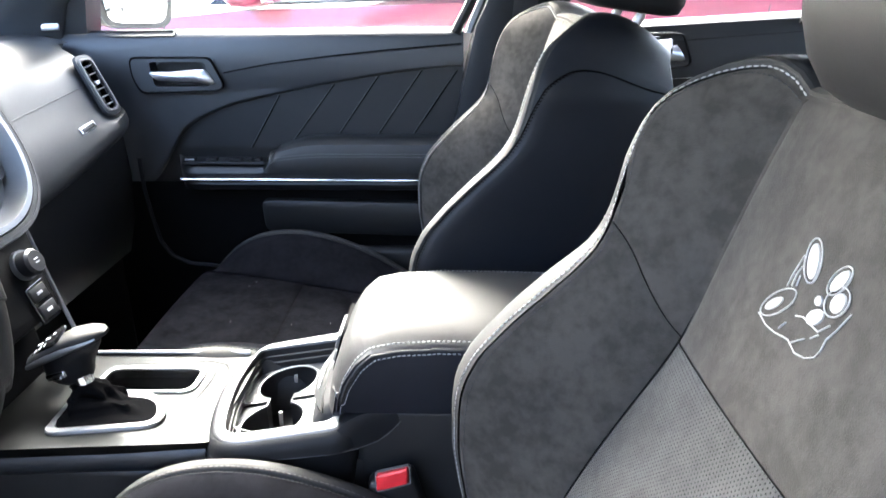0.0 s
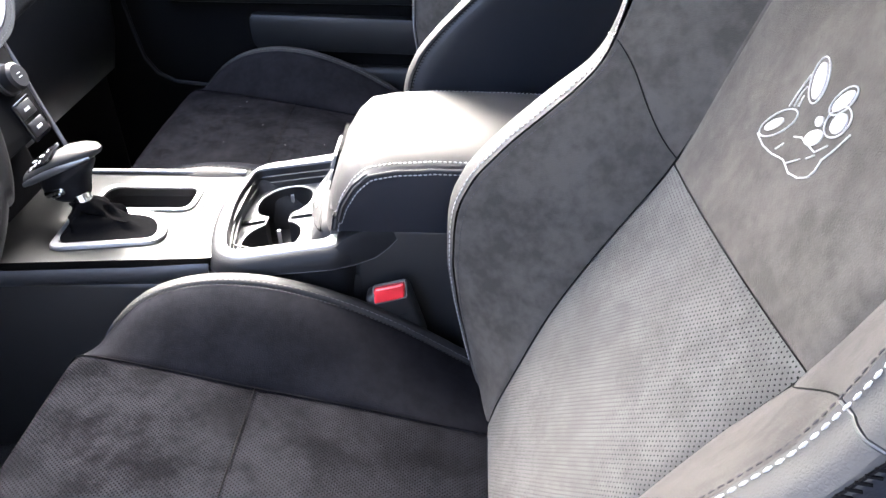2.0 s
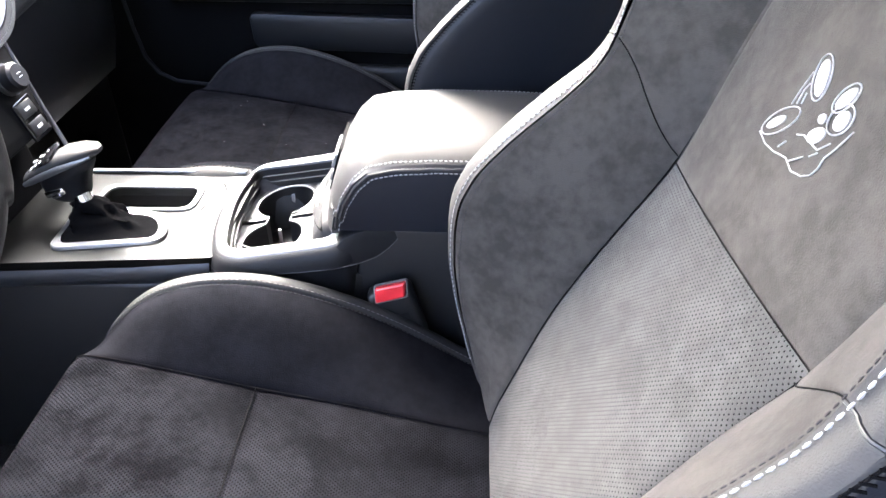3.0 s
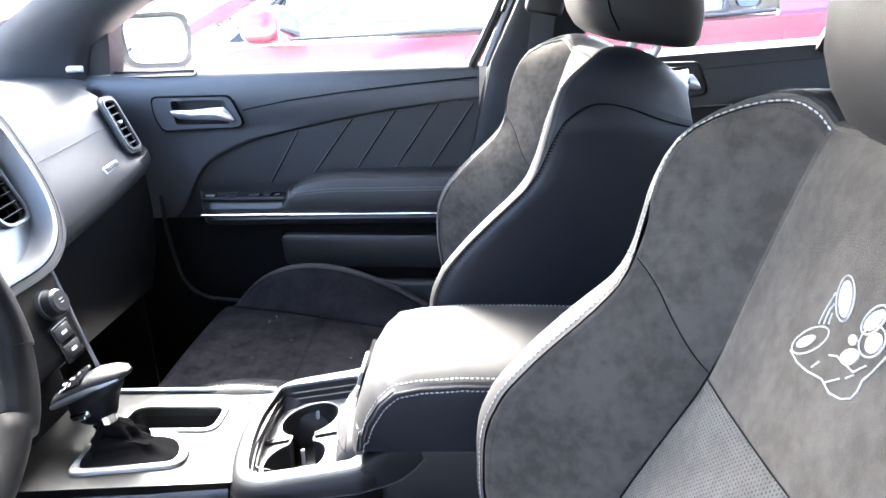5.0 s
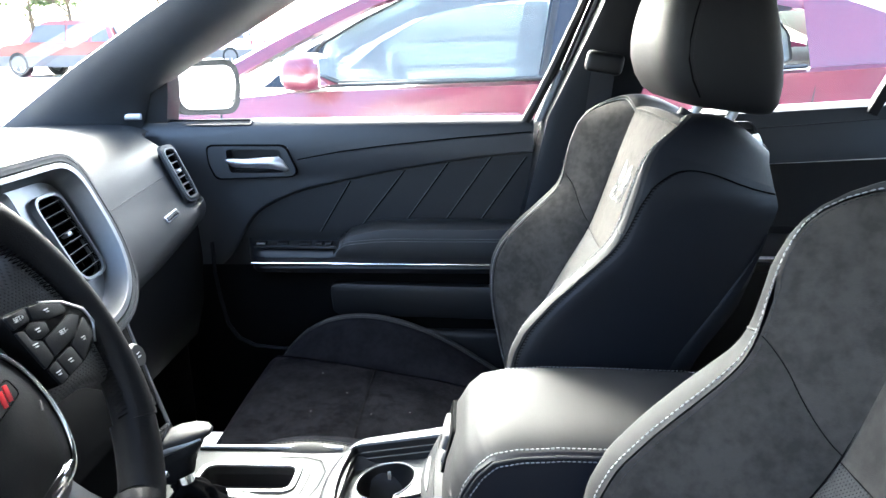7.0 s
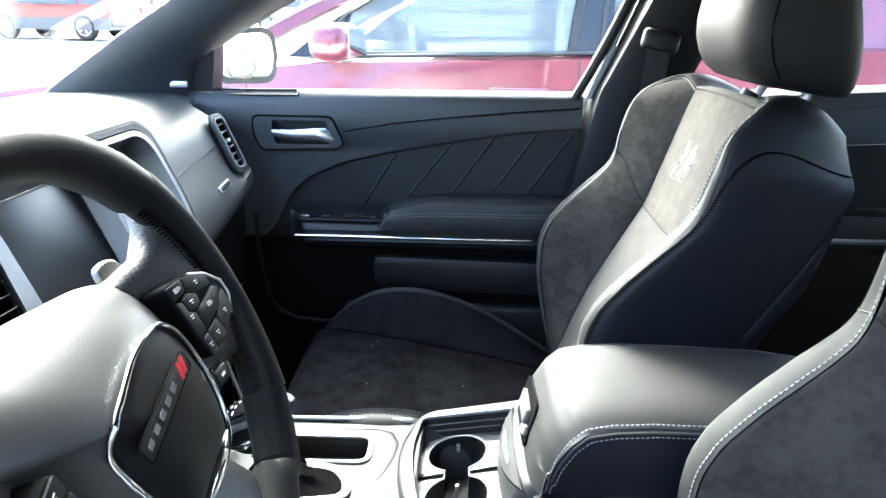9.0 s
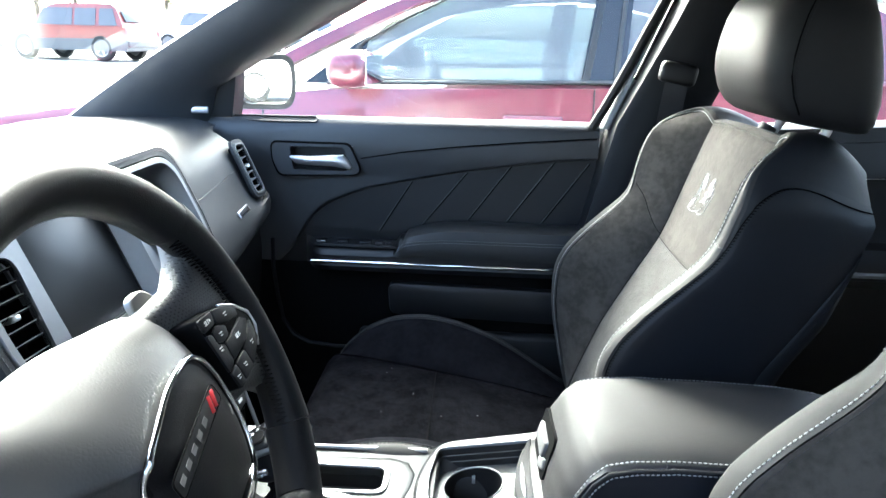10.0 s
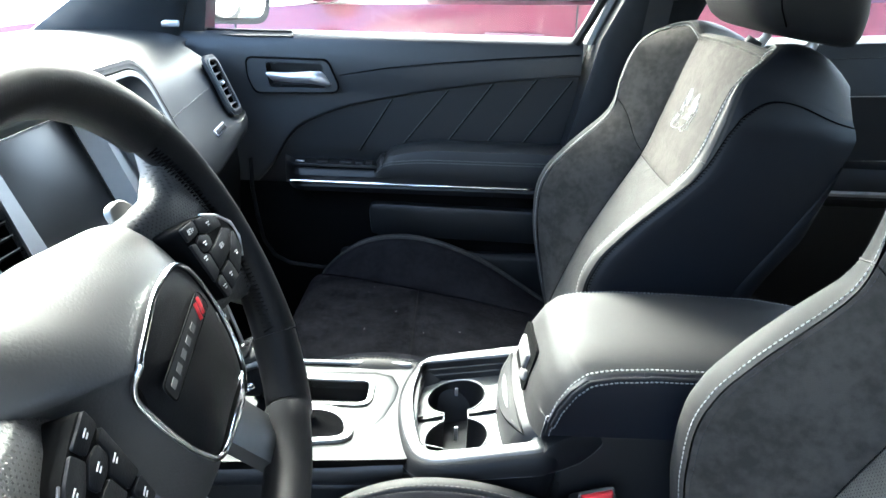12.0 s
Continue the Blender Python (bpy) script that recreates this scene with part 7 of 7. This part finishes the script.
part("cabin_floor", join(box((2.6, 1.5, 0.04), (0.35, SY, 0.42), bevel=0), box((0.35, 1.5, 0.25), (-0.75, SY, 0.88), bevel=0.08, seg=3), box((0.5, 1.45, 0.05), (1.6, SY, 0.98), bevel=0)), TRIM_DARK, saloon)
for y0 in (-0.38, 0.38):
    for x0, hx in ((0.25, 0), (1.15, 0)):
        part("cabin_seat", join(box((0.52, 0.52, 0.16), (x0 - 0.28, SY + y0, 0.58), (0, -6, 0), 0.06, 4), box((0.16, 0.50, 0.56), (x0 + 0.03, SY + y0, 0.84), (0, 18, 0), 0.06, 4), box((0.11, 0.26, 0.17), (x0 + 0.14, SY + y0, 1.17), (0, 12, 0), 0.045, 4)), SEAT_PALE, saloon, "pale grey cabin seat")
part("cabin_wheel", moved(tube([(0.18 * math.cos(a), 0.18 * math.sin(a), 0) for a in np.linspace(0, 2 * math.pi, 33)[:-1]], 0.016, 10, closed=True), axes_at((-0.36, SY - 0.38, 0.93), (0, 1, 0), (-0.4, 0, 0.92))), SEAT_PALE, saloon)


def far_car(name, at, facing, length, height, paint, cladding, label, suv=True):
    """A car at a distance, built along local x (nose at +x), turned by facing degrees."""
    car = thing(name, at, label, "car")
    m = Matrix.Translation(at) @ pose(0, 0, 0, 0, 0, facing)
    L, W = length, 0.9
    z0 = 0.30
    belt_z = height * 0.60
    lo = [(-L / 2, 0.45), (-L / 2 - 0.04, 0.62), (-L / 2 + 0.02, belt_z), (-L / 2 + 0.1, belt_z + 0.02), (L * 0.18, belt_z + 0.02), (L * 0.40, belt_z - 0.06), (L / 2 - 0.05, belt_z - 0.22), (L / 2, 0.5), (L / 2 - 0.05, z0), (-L / 2 + 0.1, z0)]
    def slab(outline, half, r):
        loop = rounded(outline, r, 4)
        return sheet([[(x, w, z) for x, z in loop] for w in (-half, -half * 0.97, half * 0.97, half)], wrap=True, caps=True)
    part("body", moved(slab(lo, W, 0.12), m), paint, car)
    part("cladding", moved(slab([(-L / 2 - 0.03, 0.30), (-L / 2 - 0.05, 0.66), (L / 2 + 0.02, 0.62), (L / 2, 0.30)], W + 0.012, 0.05), m), cladding, car)
    tail = -L / 2 + (0.08 if suv else L * 0.16)
    cab = [(tail, belt_z), (tail + 0.26, height - 0.12), (tail + 0.42, height), (L * 0.02, height), (L * 0.10, height - 0.05), (L * 0.27, belt_z)]
    rows = []
    loop = rounded(cab, 0.08, 4)
    for k in (-1, -0.97, 0.97, 1):
        rows.append([(x, k * (W - 0.06 - 0.16 * (z - belt_z) / (height - belt_z)), z) for x, z in loop])
    part("cabin", moved(sheet(rows, wrap=True, caps=True), m), paint, car)
    spans = [(tail + 0.20, tail + 0.80), (tail + 0.92, tail + 1.62), (tail + 1.70, L * 0.20)] if suv else [(tail + 0.35, tail + 1.1), (tail + 1.2, L * 0.18)]
    for s in (-1, 1):
        for a, b in spans:
            zt, zb = height - 0.13, belt_z + 0.04
            def q(x, z):
                return (x, s * (W - 0.045 - 0.16 * (z - belt_z) / (height - belt_z)), z)
            cut = 0.22 if b > L * 0.15 else 0.0
            loop = rounded([(a, zb), (b, zb), (b - cut, zt), (a + (0.17 if a < tail + 0.4 else 0), zt)], 0.04, 3)
            part("side_window", moved(sheet([[q(x, z) for x, z in loop], [(x, y - s * 0.05, z) for x, y, z in [q(x, z) for x, z in loop]]], wrap=True, caps=True), m), FAR_GLASS, car, "pale reflecting side window")
        for x0 in (-L * 0.31, L * 0.30):
            road_wheel(car, m @ Vector((x0, s * (W - 0.10), 0.38 if suv else 0.34)), m.to_3x3() @ Vector((0, s, 0)), 0.38 if suv else 0.34)
        part("lamp", moved(box((0.10, 0.16, 0.26), (-L / 2 + 0.02, s * (W - 0.08), belt_z - 0.14), bevel=0.03), m), RED_MARK, car, "red tail lamp")
    part("rear_window", moved(box((0.05, 1.25, (height - belt_z) * 0.55), (tail + 0.11, 0, belt_z + (height - belt_z) * 0.48), (0, 26, 0), 0.02), m), FAR_GLASS, car, "pale reflecting rear window")
    part("bumper", moved(box((0.16, 1.7, 0.20), (-L / 2 - 0.03, 0, 0.52), bevel=0.05, seg=3), m), cladding, car)
    return car


def on_ground(x, y):
    return (x, y, ground_height(x, y))


far_car("parked_suv", on_ground(-12.75, 22.55), 172, 4.3, 1.65, PAINT_RED, GREY_CLAD, "red sport utility car with grey cladding parked far off")
far_car("parked_suv", on_ground(-11.6, 30.5), 178, 4.7, 1.72, PAINT_WHITE, GREY_CLAD, "white sport utility car parked in the distance")
far_car("parked_hatchback", on_ground(14.0, 3.35), 90, 4.3, 1.55, PAINT_WHITE, PAINT_WHITE, "white hatchback parked behind, with alloy wheels", False)
far_car("parked_hatchback", on_ground(-8.0, 33.5), 186, 4.3, 1.55, PAINT_WHITE, GREY_CLAD, "white hatchback parked in the distance", False)


# ---- trees and a building beyond the car park ----
def tree(at, tall, seed):
    rnd = random.Random(seed)
    t = thing("tree", at, "leafy tree beyond the car park in bright haze", "tree", "far trees")
    x, y, z = at
    limbs = [tube([(x, y, z), (x + 0.1, y, z + tall * 0.3), (x, y + 0.1, z + tall * 0.6)], [0.22, 0.16, 0.07], 8)]
    tips = []
    for i in range(9):
        a = rnd.uniform(0, 6.28)
        h = rnd.uniform(0.3, 0.55) * tall
        r = rnd.uniform(0.15, 0.30) * tall
        tip = Vector((x + r * math.cos(a), y + r * math.sin(a), z + h + rnd.uniform(0.15, 0.4) * tall))
        limbs.append(tube([(x, y, z + h), (x * 0.5 + tip.x * 0.5, y * 0.5 + tip.y * 0.5, z + h + 0.1 * tall), tip], [0.07, 0.045, 0.015], 6))
        tips.append(tip)
    part("trunk", join(*limbs), BARK, t)
    verts, faces = [], []
    for tip in tips:
        for _ in range(170):
            c = tip + Vector((rnd.gauss(0, 1), rnd.gauss(0, 1), rnd.gauss(0, 0.8))) * tall * 0.085
            a, b = Vector((rnd.gauss(0, 1), rnd.gauss(0, 1), rnd.gauss(0, 1))).normalized() * 0.16, Vector((rnd.gauss(0, 1), rnd.gauss(0, 1), rnd.gauss(0, 1))).normalized() * 0.11
            k = len(verts)
            verts += [c - a, c + b, c + a, c - b]
            faces.append((k, k + 1, k + 2, k + 3))
    me = bpy.data.meshes.new("crown")
    me.from_pydata([tuple(Vector(v) - Vector(at)) for v in verts], [], faces)
    me.materials.append(LEAF)
    crown = new("crown", me)
    crown.parent = t


for i, (x, y, h) in enumerate(((-26, 46, 6), (-31, 50, 7), (-21, 48, 6.5), (-36, 52, 6))):
    tree(on_ground(x, y), h, i)
hall = thing("building", (34, 30, 0.6), "pale low commercial building beyond the parked cars", "building")
part("wall", box((18, 10, 5.0), (34, 30, 2.9), bevel=0.05), PLASTER, hall)
part("roof", box((18.6, 10.6, 0.4), (34, 30, 5.5), bevel=0.05), GREY_CLAD, hall)
for i in range(4):
    part("window", box((1.8, 0.12, 1.8), (28.5 + 3.6 * i, 24.95, 2.2), bevel=0.02), SCREEN, hall)
